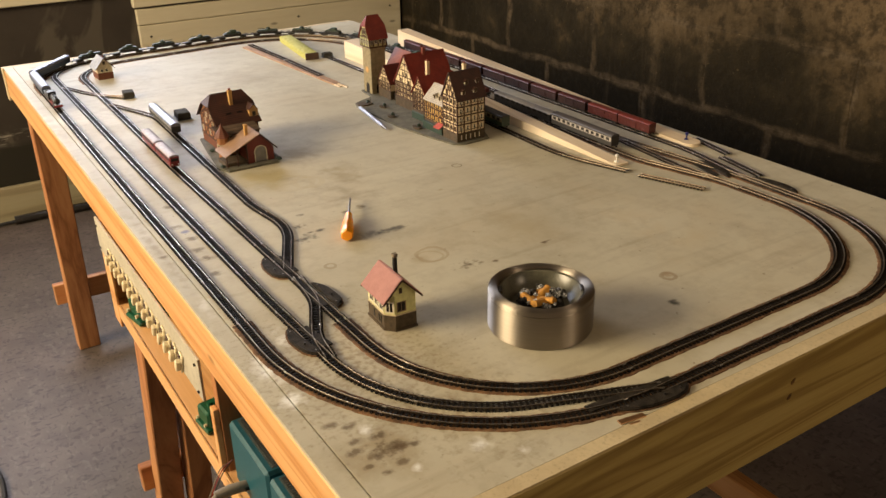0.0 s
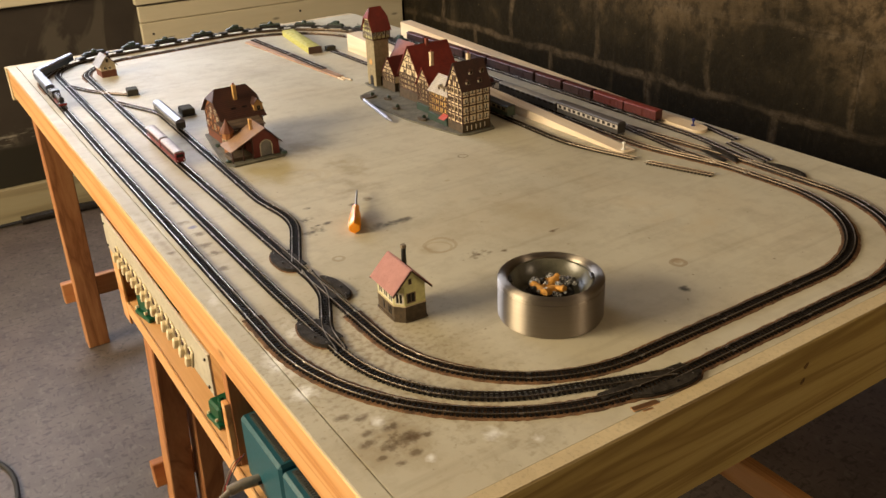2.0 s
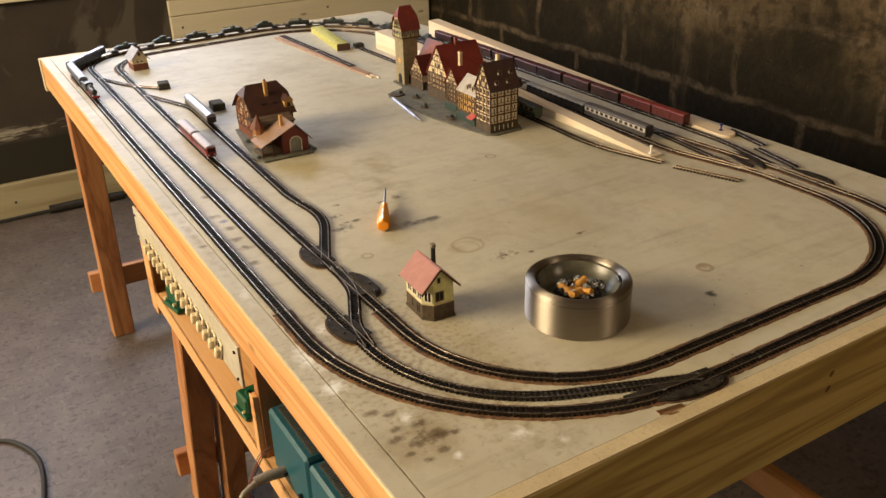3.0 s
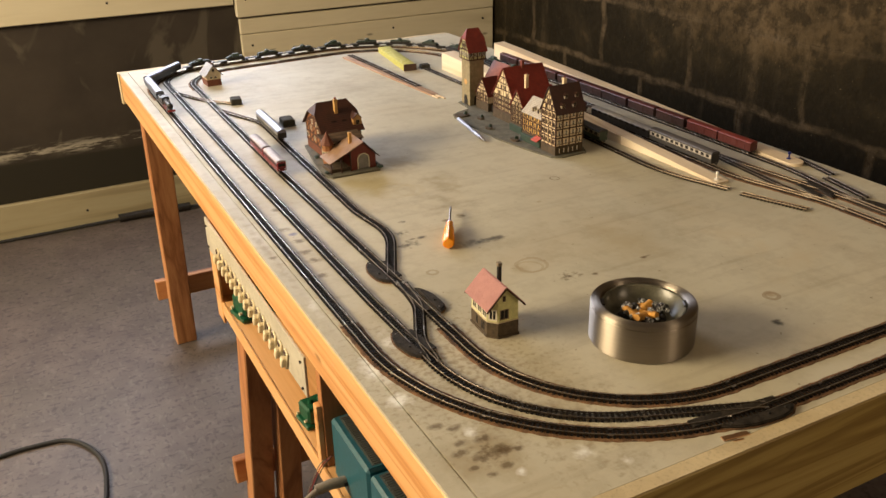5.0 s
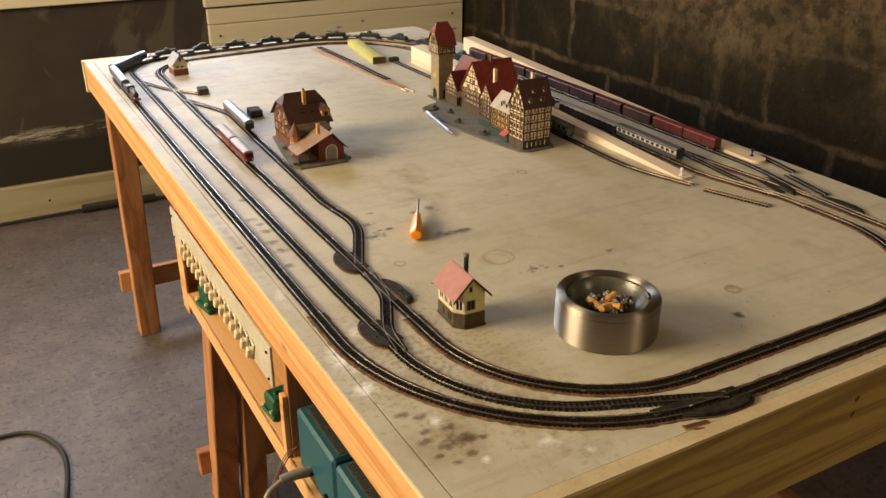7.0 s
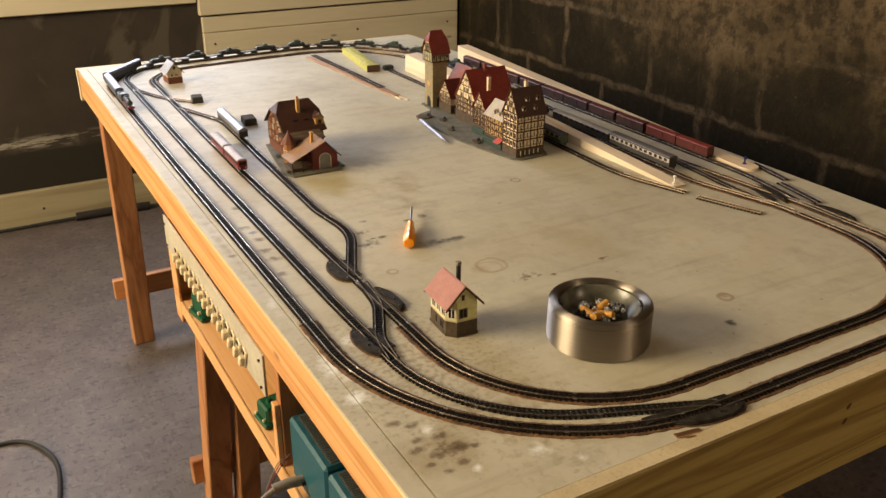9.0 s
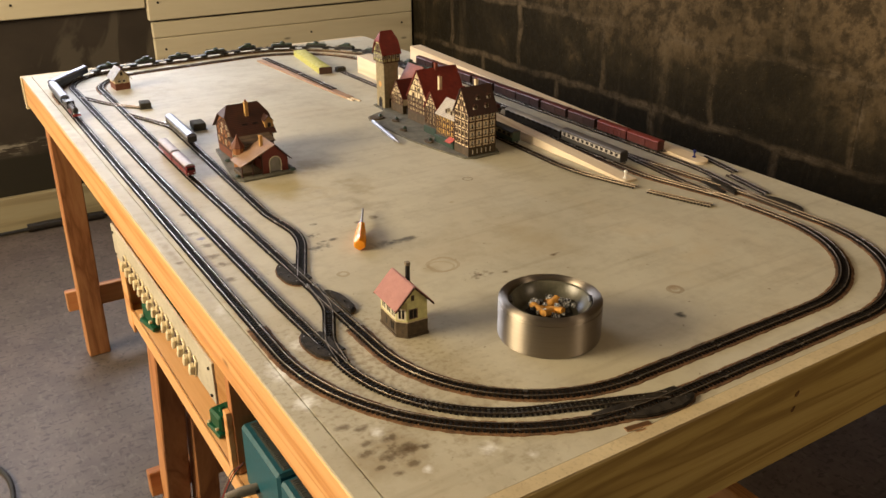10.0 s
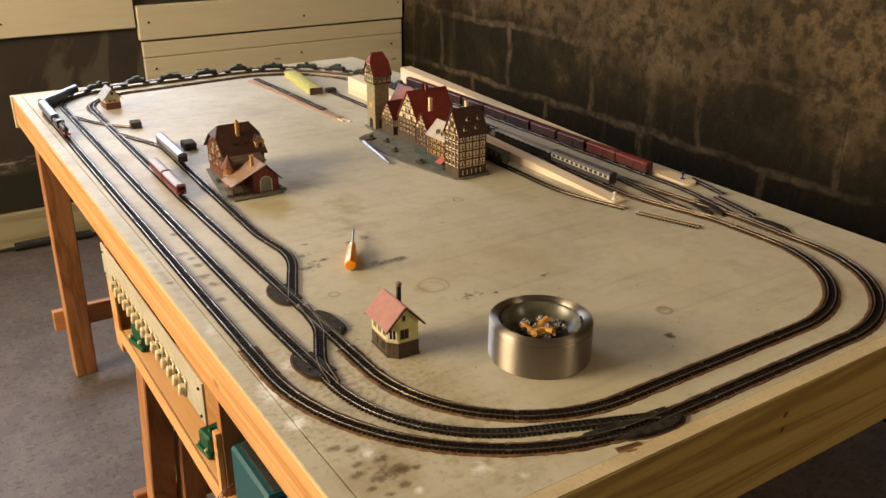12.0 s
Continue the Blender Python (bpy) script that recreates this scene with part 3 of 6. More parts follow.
bm = bmn()
box(bm, LEFT_X - 0.2, WALL_X + 0.2, BACK_Y - 0.2, WALL_Y + 0.2, -0.1, 0.0)
tagged(part("floor", bm, M_FLOOR), "mottled grey-mauve linoleum cellar floor", "floor", kind="structure")
bm = bmn()
box(bm, LEFT_X - 0.2, WALL_X + 0.2, BACK_Y - 0.2, WALL_Y + 0.2, CEIL, CEIL + 0.1)
tagged(part("ceiling", bm, M_PLASTER), "plain limewashed cellar ceiling", "ceiling", kind="structure")
bm = bmn()
for x0, x1, z0, z1 in ((LEFT_X, -0.82, 0, CEIL), (0.86, WALL_X, 0, CEIL), (-0.82, 0.86, 0, 1.14), (-0.82, 0.86, 1.92, CEIL)):
    box(bm, x0, x1, WALL_Y, WALL_Y + 0.2, z0, z1)
wall_n = tagged(part("wall_north", bm, M_GREYWALL), "dark grey plastered cellar wall behind cream boards", "wall", kind="structure")
bm = bmn()
box(bm, LEFT_X - 0.2, WALL_X + 0.2, BACK_Y - 0.2, BACK_Y, 0, CEIL)
tagged(part("wall_south", bm, M_PLASTER), "plain limewashed cellar wall", "wall", kind="structure")
# the left wall has the window opening
bm = bmn()
for y0, y1, z0, z1 in ((BACK_Y, 0.48, 0, CEIL), (2.02, WALL_Y, 0, CEIL), (0.48, 2.02, 0, 1.40), (0.48, 2.02, 2.12, CEIL)):
    box(bm, LEFT_X - 0.2, LEFT_X, y0, y1, z0, z1)
tagged(part("wall_west", bm, M_PLASTER), "limewashed cellar wall with a window opening", "wall", kind="structure")

# block wall, darker toward its foot: backing with the blocks proud of its joints
bm = bmn()
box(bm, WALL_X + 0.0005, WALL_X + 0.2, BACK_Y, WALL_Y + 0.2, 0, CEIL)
wall_e = tagged(part("wall_east", bm, M_BLOCK), "cellar wall of large rough blocks, brown above, near-black below", "wall", kind="structure")

def block_wall():
    rnd = random.Random(4)
    BH, BL, J = 0.226, 0.46, 0.004
    row, z = 0, -0.130
    while z < CEIL:
        y = BACK_Y - (0.5 * BL if row % 2 else 0.0) + 0.13
        while y < WALL_Y:
            y0, y1 = max(y, BACK_Y), min(y + BL - J, WALL_Y)
            z0, z1 = max(z, 0.0), min(z + BH - J, CEIL)
            if y1 - y0 > 0.05 and z1 - z0 > 0.02:
                d = rnd.uniform(0.0, 0.0008)
                b = bmn()
                box(b, -0.0085 - d, 0.02, 0, y1 - y0, 0, z1 - z0, 0.0009)
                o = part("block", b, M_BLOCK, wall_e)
                o.location = (WALL_X + 0.0083, y0, z0)
            y += BL
        z += BH
        row += 1


block_wall()

# cream boards on the far wall
for x0, x1, z0, z1, y, name in ((0.555, WALL_X - 0.012, 0.714, 0.840, 0.030, "wide"), (0.563, WALL_X - 0.012, 0.648, 0.706, 0.020, "mid"), (0.563, WALL_X - 0.012, 0.42, 0.646, 0.020, "low"),
                                (0.563, WALL_X - 0.012, 0.137, 0.418, 0.020, "foot"), (LEFT_X, 0.548, 0.762, 1.04, 0.024, "left"), (LEFT_X, 0.548, 1.042, 1.13, 0.024, "left_high"),
                                (LEFT_X, 0.561, 0.0, 0.135, 0.026, "base"), (0.563, WALL_X - 0.012, 0.0, 0.135, 0.026, "base_right"), (0.555, WALL_X - 0.012, 0.888, 1.13, 0.022, "top")):
    bm = bmn()
    box(bm, x0, x1, WALL_Y - y, WALL_Y - 0.001, z0, z1, 0.003)
    part("board", bm, M_BASEBOARD if name == "base" else M_BOARD, wall_n, "cream base board with its shade in the colour" if name == "base" else "cream-painted board")
bm = bmn()
for x, z, y in ((0.593, 0.779, 0.030), (1.217, 0.757, 0.030), (1.66, 0.78, 0.03), (0.604, 0.604, 0.02), (1.202, 0.609, 0.02), (1.630, 0.605, 0.02), (0.10, 0.81, 0.024), (-0.30, 0.80, 0.024), (-0.103, 0.063, 0.026)):
    cyl(bm, (x, WALL_Y - y - 0.0015, z), (x, WALL_Y - y + 0.002, z), 0.0045, n=12)
part("screw", bm, M_DARK, wall_n, "dark screw heads")


# ---- the layout table ----
FAR, WIDE, APRON, BEAM = 1.988, 1.000, 0.073, 0.119
table = thing("layout_table", pose(0, 0, 0), "home-built pine table carrying a grey-beige painted board", "table")

bm = bmn()
slab(bm, [(0.0232, 0.0235), (WIDE, 0.0235), (WIDE, FAR), (0.0232, FAR)], TOP - 0.018, TOP)
part("top_board", bm, M_TOP, table, "grey-beige painted board with stains")
bm = bmn()
slab(bm, [(0.001, 0.0235), (0.0217, 0.0235), (0.0217, FAR), (0.001, FAR)], TOP - 0.005, TOP - 0.0006)
part("edge_strip", bm, M_TOP, table)
bm = bmn()
box(bm, 0.0, 0.0222, 0.024, FAR - 0.002, TOP - APRON, TOP - 0.0052, 0.0015)
part("side_apron", bm, M_PINE_LEFT, table, "bright orange pine apron")
bm = bmn()
box(bm, 0.0, WIDE + 0.002, 0.004, 0.0225, TOP - BEAM, TOP, 0.0012)
for q in bm.verts:
    if q.co.z > TOP - 0.02 and q.co.y < 0.006:
        q.co.y += 0.0006 * math.sin(q.co.x * 40)
apron = part("end_apron", bm, M_PINE_NEAR, table, "thick yellow pine beam with knots")
for x, z, rx, rz in ((0.512, 0.7203, 0.0032, 0.0036), (0.51, 0.7005, 0.0030, 0.0038)):
    bm = bmn()
    ring = [(x + rx * math.cos(a) + 0.5 * rz * math.sin(a), z + rz * math.sin(a) * (1 + 0.25 * math.cos(a))) for a in (k * math.pi / 8 for k in range(16))]
    prism(bm, ring, Matrix.Translation((0, 0.0037, 0)), 0.001)
    part("knot", bm, M_KNOT, apron, "dark brown pine knot")
bm = bmn()
box(bm, 0.0015, WIDE, 0.0055, 0.0222, TOP + 0.0004, TOP + 0.0010)
part("end_edging", bm, M_STRIP, table, "raw sawn top edge")
bm = bmn()
box(bm, -0.003, WIDE, FAR + 0.001, FAR + 0.022, TOP - APRON - 0.012, TOP - 0.001, 0.001)
part("far_apron", bm, M_STRIP, table)
bm = bmn()
box(bm, WIDE - 0.022, WIDE - 0.002, 0.024, FAR - 0.002, TOP - APRON, TOP - 0.019, 0.001)
part("back_apron", bm, M_PINE_LEFT, table)


def leg(x0, x1, y0, y1, top, lean=0.0):
    """A square post; lean moves its foot along y."""
    b = bmn()
    for q in box(b, x0, x1, y0, y1, 0.0, top, 0.0025):
        q.co.y += lean * (1 - q.co.z / top)
    part("leg", b, M_PINE_LEG, table)


leg(0.004, 0.060, 1.720, 1.768, TOP - APRON + 0.03, 0.076)
leg(0.920, 0.975, 1.700, 1.748, TOP - 0.0195, 0.070)
leg(0.000, 0.046, 0.875, 0.928, 0.4885, 0.125)
leg(0.054, 0.098, 0.885, 0.935, 0.4885, 0.080)
leg(0.930, 0.976, 0.880, 0.930, TOP - 0.0195, 0.080)
leg(0.940, 0.990, 0.0245, 0.070, TOP - 0.0195)
for y, z in ((1.830, 0.135), (1.020, 0.080)):
    bm = bmn()
    box(bm, -0.022, 0.985, y, y + 0.022, z, z + 0.058, 0.002)
    part("brace", bm, M_PINE_X, table)
bm = bmn()
box(bm, 0.862, 0.894, 0.10, 1.79, 0.145, 0.200, 0.002)
part("stretcher", bm, M_PINE_LEFT, table)


# ---- tracks ----
def fillet(verts, step=0.004):
    """Straights and arcs: (x, y, radius at the corner). Evenly spaced places with headings."""
    pts = []
    k = len(verts)
    V = [Vector(v[:2]) for v in verts]
    pts.append(V[0])
    for i in range(1, k - 1):
        r = verts[i][2] if len(verts[i]) > 2 else 0.0
        a, b = (V[i - 1] - V[i]).normalized(), (V[i + 1] - V[i]).normalized()
        ang = a.angle(b)
        if r <= 0 or abs(math.pi - ang) < 1e-3:
            pts.append(V[i])
            continue
        t = r / math.tan(ang / 2)
        c = V[i] + (a + b).normalized() * (r / math.sin(ang / 2))
        p0, p1 = V[i] + a * t, V[i] + b * t
        s0, s1 = math.atan2(p0.y - c.y, p0.x - c.x), math.atan2(p1.y - c.y, p1.x - c.x)
        d = (s1 - s0 + math.pi) % (2 * math.pi) - math.pi
        cnt = max(4, int(abs(d) * r / step))
        pts += [c + Vector((math.cos(s0 + d * j / cnt), math.sin(s0 + d * j / cnt))) * r for j in range(cnt + 1)]
    pts.append(V[-1])
    # even spacing
    cum = [0.0]
    for a, b in zip(pts, pts[1:]):
        cum.append(cum[-1] + (b - a).length)
    total = cum[-1]
    cnt = int(total / step)
    out, j = [], 0
    for i in range(cnt + 1):
        s = total * i / cnt
        while j < len(cum) - 2 and cum[j + 1] < s:
            j += 1
        u = (s - cum[j]) / max(1e-9, cum[j + 1] - cum[j])
        out.append(pts[j].lerp(pts[j + 1], u))
    return out


GAUGE, SLEEPER, PITCH = 0.009, 0.0164, 0.0058
PATHS = {}


def joiner_mesh():
    b = bmn()
    box(b, -0.0026, 0.0026, -0.0009, 0.0009, -0.0002, 0.0014, 0.0002)
    return mesh("rail_joiner", b, M_RAILTOP)


JOINER = joiner_mesh()


def lay(name, verts, bed=False, section=22, label="", z=TOP):
    """A line of track sections along a path, each with two rails and its sleepers."""
    pts = fillet(verts, PITCH)
    PATHS[name] = pts
    heads = []
    for i, p in enumerate(pts):
        d = pts[min(i + 1, len(pts) - 1)] - pts[max(i - 1, 0)]
        heads.append(d.normalized())
    z1, z2, z3 = z + 0.0008, z + 0.0024, z + 0.0042
    for start in range(0, len(pts) - 1, section):
        end = min(start + section, len(pts) - 1)
        if end - start < 3:
            continue
        o = pts[start]
        t = thing("track_section", pose(o.x, o.y, 0), label or "model railway track, dark sleepers and bright rails", "track", "railway track")
        L = [(pts[i] - o, heads[i]) for i in range(start, end + 1)]
        b = bmn()
        for p, h in L[:-1]:
            q = p + h * PITCH * 0.5
            nrm = Vector((-h.y, h.x))
            w, l = 0.00135, SLEEPER / 2
            c = [q + nrm * l + h * w, q + nrm * l - h * w, q - nrm * l - h * w, q - nrm * l + h * w]
            lo = [b.verts.new((v.x, v.y, z1)) for v in c]
            hi = [b.verts.new((v.x, v.y, z2)) for v in c]
            b.faces.new(hi)
            for k in range(4):
                b.faces.new((lo[k], lo[(k + 1) % 4], hi[(k + 1) % 4], hi[k]))
        for p, h in L[:-1:1]:
            nrm = Vector((-h.y, h.x))
            for s in (-1, 1):
                c = p + nrm * s * 0.003
                v = [b.verts.new((c.x + h.x * a + nrm.x * e, c.y + h.y * a + nrm.y * e, z1 + 0.0009)) for a, e in ((0, -.0008), (PITCH, -.0008), (PITCH, .0008), (0, .0008))]
                b.faces.new(v)
        tagged(part("sleeper_bed", b, M_SLEEPER, t), kind="stuff")
        for s in (-1, 1):
            b = bmn()
            prof = ((-0.0007, z2), (-0.0005, z3 - 0.0003), (-0.0003, z3), (0.0003, z3), (0.0005, z3 - 0.0003), (0.0007, z2))
            rings = []
            for p, h in L:
                nrm = Vector((-h.y, h.x))
                c = p + nrm * s * (GAUGE / 2 + 0.0004)
                rings.append([b.verts.new((c.x + nrm.x * e, c.y + nrm.y * e, zz)) for e, zz in prof])
            for a, d in zip(rings, rings[1:]):
                for k in range(5):
                    f = b.faces.new((a[k], d[k], d[k + 1], a[k + 1]))
                    f.material_index = (0, 2, 1, 2, 0)[k]
            b.faces.new(rings[0])
            b.faces.new(rings[-1][::-1])
            part("rail", b, (M_RAILSIDE, M_RAILTOP, M_RAILEDGE), t)
            h0 = L[0][1]
            n0 = Vector((-h0.y, h0.x)) * s * (GAUGE / 2 + 0.0004)
            share("rail_joiner", JOINER, t, pose(n0.x, n0.y, z2, 0, 0, math.degrees(math.atan2(h0.y, h0.x))))
        if bed and (o.y < 0.46 or o.x > 0.76 or o.y > 1.77):
            b = bmn()
            rg = []
            rnd = random.Random(start + len(pts))
            for p, h in L:
                nrm = Vector((-h.y, h.x))
                wl, wr = 0.0105 + rnd.uniform(0, 0.0016), 0.0105 + rnd.uniform(0, 0.0016)
                rg.append([b.verts.new((p.x + nrm.x * e, p.y + nrm.y * e, zz)) for e, zz in ((-wl - .001, z), (-wl, z + .0008), (wr, z + .0008), (wr + .001, z))])
            for a, d in zip(rg, rg[1:]):
                for k in range(3):
                    b.faces.new((a[k], d[k], d[k + 1], a[k + 1]))
            part("roadbed", b, M_BED, t, "brown cork roadbed")


lay("outer", [(0.0383, 1.0578), (0.037, 0.49), (0.037, 0.045, 0.305), (0.896, 0.043, 0.217), (0.897, 0.40, 0.3), (0.872, 0.66, 0.6), (0.893, 1.970, 0.31), (0.0424, 1.918, 0.2134), (0.0383, 1.0578)], True)
lay("inner", [(0.1341, 0.9959), (0.1365, 0.5538), (0.1405, 0.095, 0.205), (0.861, 0.092, 0.206), (0.857, 0.40, 0.25), (0.818, 0.56, 0.25), (0.846, 1.910, 0.25), (0.1452, 1.8583, 0.1414), (0.1341, 0.9959)], True)
lay("middle", [(0.350, 0.049), (0.092, 0.152, 0.21), (0.0844, 0.4571, 0.4463), (0.0827, 1.0602, 0.496), (0.0872, 1.9021, 0.1421), (0.2809, 1.9239)])
lay("platform_line", [(0.1411, 1.4731), (0.1975, 1.3239, 0.1561), (0.1829, 0.7524, 0.2361), (0.1951, 0.6436, 0.1506), (0.1388, 0.5181)])
lay("link", [(0.1403, 0.4885), (0.1326, 0.418, 0.111), (0.0966, 0.3398, 0.1093), (0.0907, 0.291)])
lay("spur", [(0.0885, 1.681), (0.1307, 1.574, 0.2704), (0.1838, 1.5116)])
lay("siding", [(0.7633, 0.5255), (0.7245, 0.6501, 0.355), (0.7342, 0.9596, 0.6242), (0.7228, 1.5796)])
lay("freight_line", [(0.896, 0.27), (0.898, 0.38, 0.4), (0.926, 0.54, 0.4), (0.927, 0.80, 0.7), (0.929, 1.585)])
lay("crossover", [(0.855, 0.37), (0.851, 0.50, 0.3), (0.871, 0.69)])
lay("loose", [(0.7666, 0.5015), (0.8058, 0.396)], label="loose piece of railway track lying on the board")
lay("wall_spur", [(0.925, 0.383), (0.945, 0.483)], label="loose piece of railway track lying on the board")
lay("wall_spur_end", [(0.966, 0.485), (0.985, 0.580)], label="loose piece of railway track lying on the board")

# ---- more materials ----
def plain(name, col, rough=0.5, metal_=0.0, vary=0.12):
    return surface(name, tuple(c * (1 - vary) for c in col), tuple(min(1, c * (1 + vary)) for c in col), 120, rough, metal_, fine=700, bump=0.08, dist=0.0002)


def tiles(name, a, b, rough=0.55, rows=420):
    """Rows of roof tiles, as tone and relief running across the slope."""
    m, n, links, p = node_mat(name, rough)
    tone = noise_tex(n, links, 70, 4, 0.6)
    col = ramp(n, links, tone, [(0.35, a), (0.65, b)])
    tc = n.new("ShaderNodeTexCoord")
    w = n.new("ShaderNodeTexWave")
    w.bands_direction = "Z"
    w.inputs["Scale"].default_value = rows / 3.2
    w.inputs["Distortion"].default_value = 0.4
    links.new(tc.outputs["Object"], w.inputs["Vector"])
    col = mix_col(n, links, ramp(n, links, w.outputs["Fac"], [(0.0, (0.6, 0.6, 0.6)), (0.35, (0, 0, 0))]), col, tuple(v * 0.45 for v in a))
    links.new(col, p.inputs["Base Color"])
    add_bump(n, links, p, w.outputs["Fac"], 0.4, 0.0004)
    return m


M_RED = tiles("red_tiles", (0.155, 0.013, 0.006), (0.225, 0.021, 0.010))
M_DEEPRED = tiles("deep_red_tiles", (0.075, 0.009, 0.006), (0.115, 0.014, 0.008))
M_BROWNROOF = tiles("brown_tiles", (0.036, 0.011, 0.006), (0.060, 0.017, 0.009))
M_PINKROOF = surface("salmon_roof", (0.30, 0.120, 0.092), (0.355, 0.148, 0.114), 60, 0.6, fine=400, bump=0.2, dist=0.0003)
M_TERRA = tiles("terracotta_tiles", (0.20, 0.056, 0.036), (0.27, 0.080, 0.052))
M_TANROOF = tiles("tan_shingles", (0.25, 0.145, 0.085), (0.33, 0.20, 0.120), 0.6, 900)
M_GREYTAN = tiles("weathered_tiles", (0.34, 0.29, 0.22), (0.44, 0.38, 0.29), 0.6)
M_STATION = plain("station_infill", (0.27, 0.110, 0.038), 0.6)
M_DARKMAROON = plain("dark_maroon_side", (0.026, 0.007, 0.006), 0.5)
M_GREYROOF = tiles("grey_slates", (0.22, 0.22, 0.235), (0.32, 0.32, 0.34), 0.5)
M_CREAM = plain("cream_render", (0.52, 0.43, 0.28), 0.6)
M_YELLOW = plain("pale_yellow_render", (0.62, 0.60, 0.28), 0.6)
M_OCHRE = plain("ochre_render", (0.50, 0.28, 0.09), 0.6)
M_STONE = surface("model_stone", (0.16, 0.13, 0.09), (0.26, 0.21, 0.15), 180, 0.7, fine=600)
M_DARKSTONE = surface("dark_model_stone", (0.046, 0.031, 0.016), (0.082, 0.055, 0.030), 180, 0.7, fine=600)
M_TOWER = surface("tower_plaster", (0.20, 0.165, 0.090), (0.28, 0.225, 0.130), 110, 0.7, fine=600)
M_TIMBER = plain("dark_timber", (0.050, 0.016, 0.009), 0.65)
M_INFILL = plain("white_infill", (0.68, 0.55, 0.35), 0.65)
M_INFILLYEL = plain("yellow_infill", (0.66, 0.42, 0.12), 0.65)
M_DULLROOF = tiles("dull_brown_tiles", (0.075, 0.048, 0.032), (0.12, 0.080, 0.055), 0.6)
M_ARCHRED = plain("dark_red_gable", (0.15, 0.020, 0.014), 0.55)
M_DOORGREY = plain("grey_blue_door", (0.26, 0.25, 0.24), 0.4)
M_PANE = surface("dark_pane", (0.008, 0.007, 0.007), (0.016, 0.013, 0.012), 200, 0.4, gloss=0.2)
M_FRAME = plain("white_frame", (0.70, 0.64, 0.50), 0.5)
M_SASH = plain("brown_sash", (0.20, 0.13, 0.075), 0.5)
M_BRICK = plain("red_brick", (0.19, 0.042, 0.022), 0.65)
M_BRICKDARK = plain("brown_brick", (0.13, 0.040, 0.018), 0.65)
M_BASE = surface("grey_scenic_base", (0.088, 0.084, 0.064), (0.155, 0.145, 0.108), 60, 0.75, fine=500)
M_BLACK = plain("black_plastic", (0.014, 0.013, 0.013), 0.38)
M_WHEEL = metal("wheel_steel", (0.30, 0.28, 0.26), 0.4)
M_MAROON = plain("maroon_wagon", (0.060, 0.011, 0.010), 0.5)
M_OXIDE = plain("oxide_red_wagon", (0.135, 0.018, 0.012), 0.5)
M_OXIDESIDE = plain("oxide_red_side", (0.075, 0.010, 0.007), 0.5)
M_SILVER = plain("silver_roof", (0.25, 0.26, 0.30), 0.40, 0.85)
M_BLUE = plain("dark_blue_coach", (0.02, 0.035, 0.065), 0.35)
M_COACHCREAM = plain("coach_cream", (0.42, 0.385, 0.35), 0.4)
M_GREYROOFC = plain("coach_grey_roof", (0.035, 0.032, 0.031), 0.6)
M_MIDROOF = plain("coach_mid_grey_roof", (0.24, 0.225, 0.205), 0.55)
M_DUSKROOF = plain("coach_dusky_roof", (0.075, 0.068, 0.070), 0.45)
M_LIGHTROOF = plain("railcar_roof", (0.38, 0.34, 0.36), 0.5)
M_CRIMSON = plain("crimson_railcar", (0.15, 0.008, 0.012), 0.4)
M_GREEN = plain("green_coach", (0.02, 0.045, 0.03), 0.35)
M_ARMY = surface("army_green", (0.016, 0.030, 0.022), (0.035, 0.055, 0.040), 200, 0.55, fine=900)
M_LOCORED = plain("loco_red", (0.26, 0.02, 0.015), 0.45)
M_YELLOWLOAD = surface("yellow_load", (0.34, 0.32, 0.05), (0.50, 0.47, 0.14), 120, 0.75, fine=700, bump=0.5)
M_BROWNSIDE = plain("brown_wagon_side", (0.06, 0.028, 0.016), 0.5)
M_TEAL = plain("teal_case", (0.016, 0.088, 0.122), 0.4)
M_GRILLE = plain("grey_grille", (0.060, 0.065, 0.062), 0.55)
M_GREENBOX = plain("green_plastic", (0.008, 0.075, 0.035), 0.32)
M_LEVER = plain("ivory_plastic", (0.72, 0.62, 0.42), 0.4)
M_PANEL = surface("grey_hardboard", (0.40, 0.36, 0.29), (0.50, 0.46, 0.37), 14, 0.6)
M_CABLE = plain("grey_cable", (0.22, 0.19, 0.16), 0.5)
M_BLACKCABLE = plain("black_cable", (0.014, 0.014, 0.016), 0.7)
M_ORANGE = plain("orange_filter", (0.50, 0.235, 0.03), 0.75, vary=0.35)
M_ASH = surface("ash", (0.03, 0.03, 0.03), (0.58, 0.58, 0.58), 300, 0.9, fine=900, bump=0.6, spread=0.10)
M_CINDER = surface("cinder", (0.010, 0.009, 0.008), (0.06, 0.055, 0.05), 300, 0.9, fine=900, bump=0.8)
M_WHITE = plain("white_plastic", (0.80, 0.78, 0.74), 0.4)
M_PINBLUE = plain("blue_plastic", (0.015, 0.02, 0.14), 0.35)
M_HANDLE = node_mat("orange_handle", 0.25)[0]
M_HANDLE.node_tree.nodes["Principled BSDF"].inputs["Base Color"].default_value = (0.86, 0.31, 0.012, 1)
M_HANDLE.node_tree.nodes["Principled BSDF"].inputs["Subsurface Weight"].default_value = 0.3
M_HANDLE.node_tree.nodes["Principled BSDF"].inputs["Subsurface Radius"].default_value = (0.01, 0.004, 0.001)
M_PEN = plain("pen_barrel", (0.30, 0.33, 0.44), 0.4, 0.3)
M_TURRET = tiles("turret_tiles", (0.10, 0.028, 0.014), (0.16, 0.048, 0.024), 0.6)
M_RELAY = surface("olive_grey_box", (0.036, 0.033, 0.026), (0.052, 0.048, 0.038), 120, 0.8, fine=700, gloss=0.2)
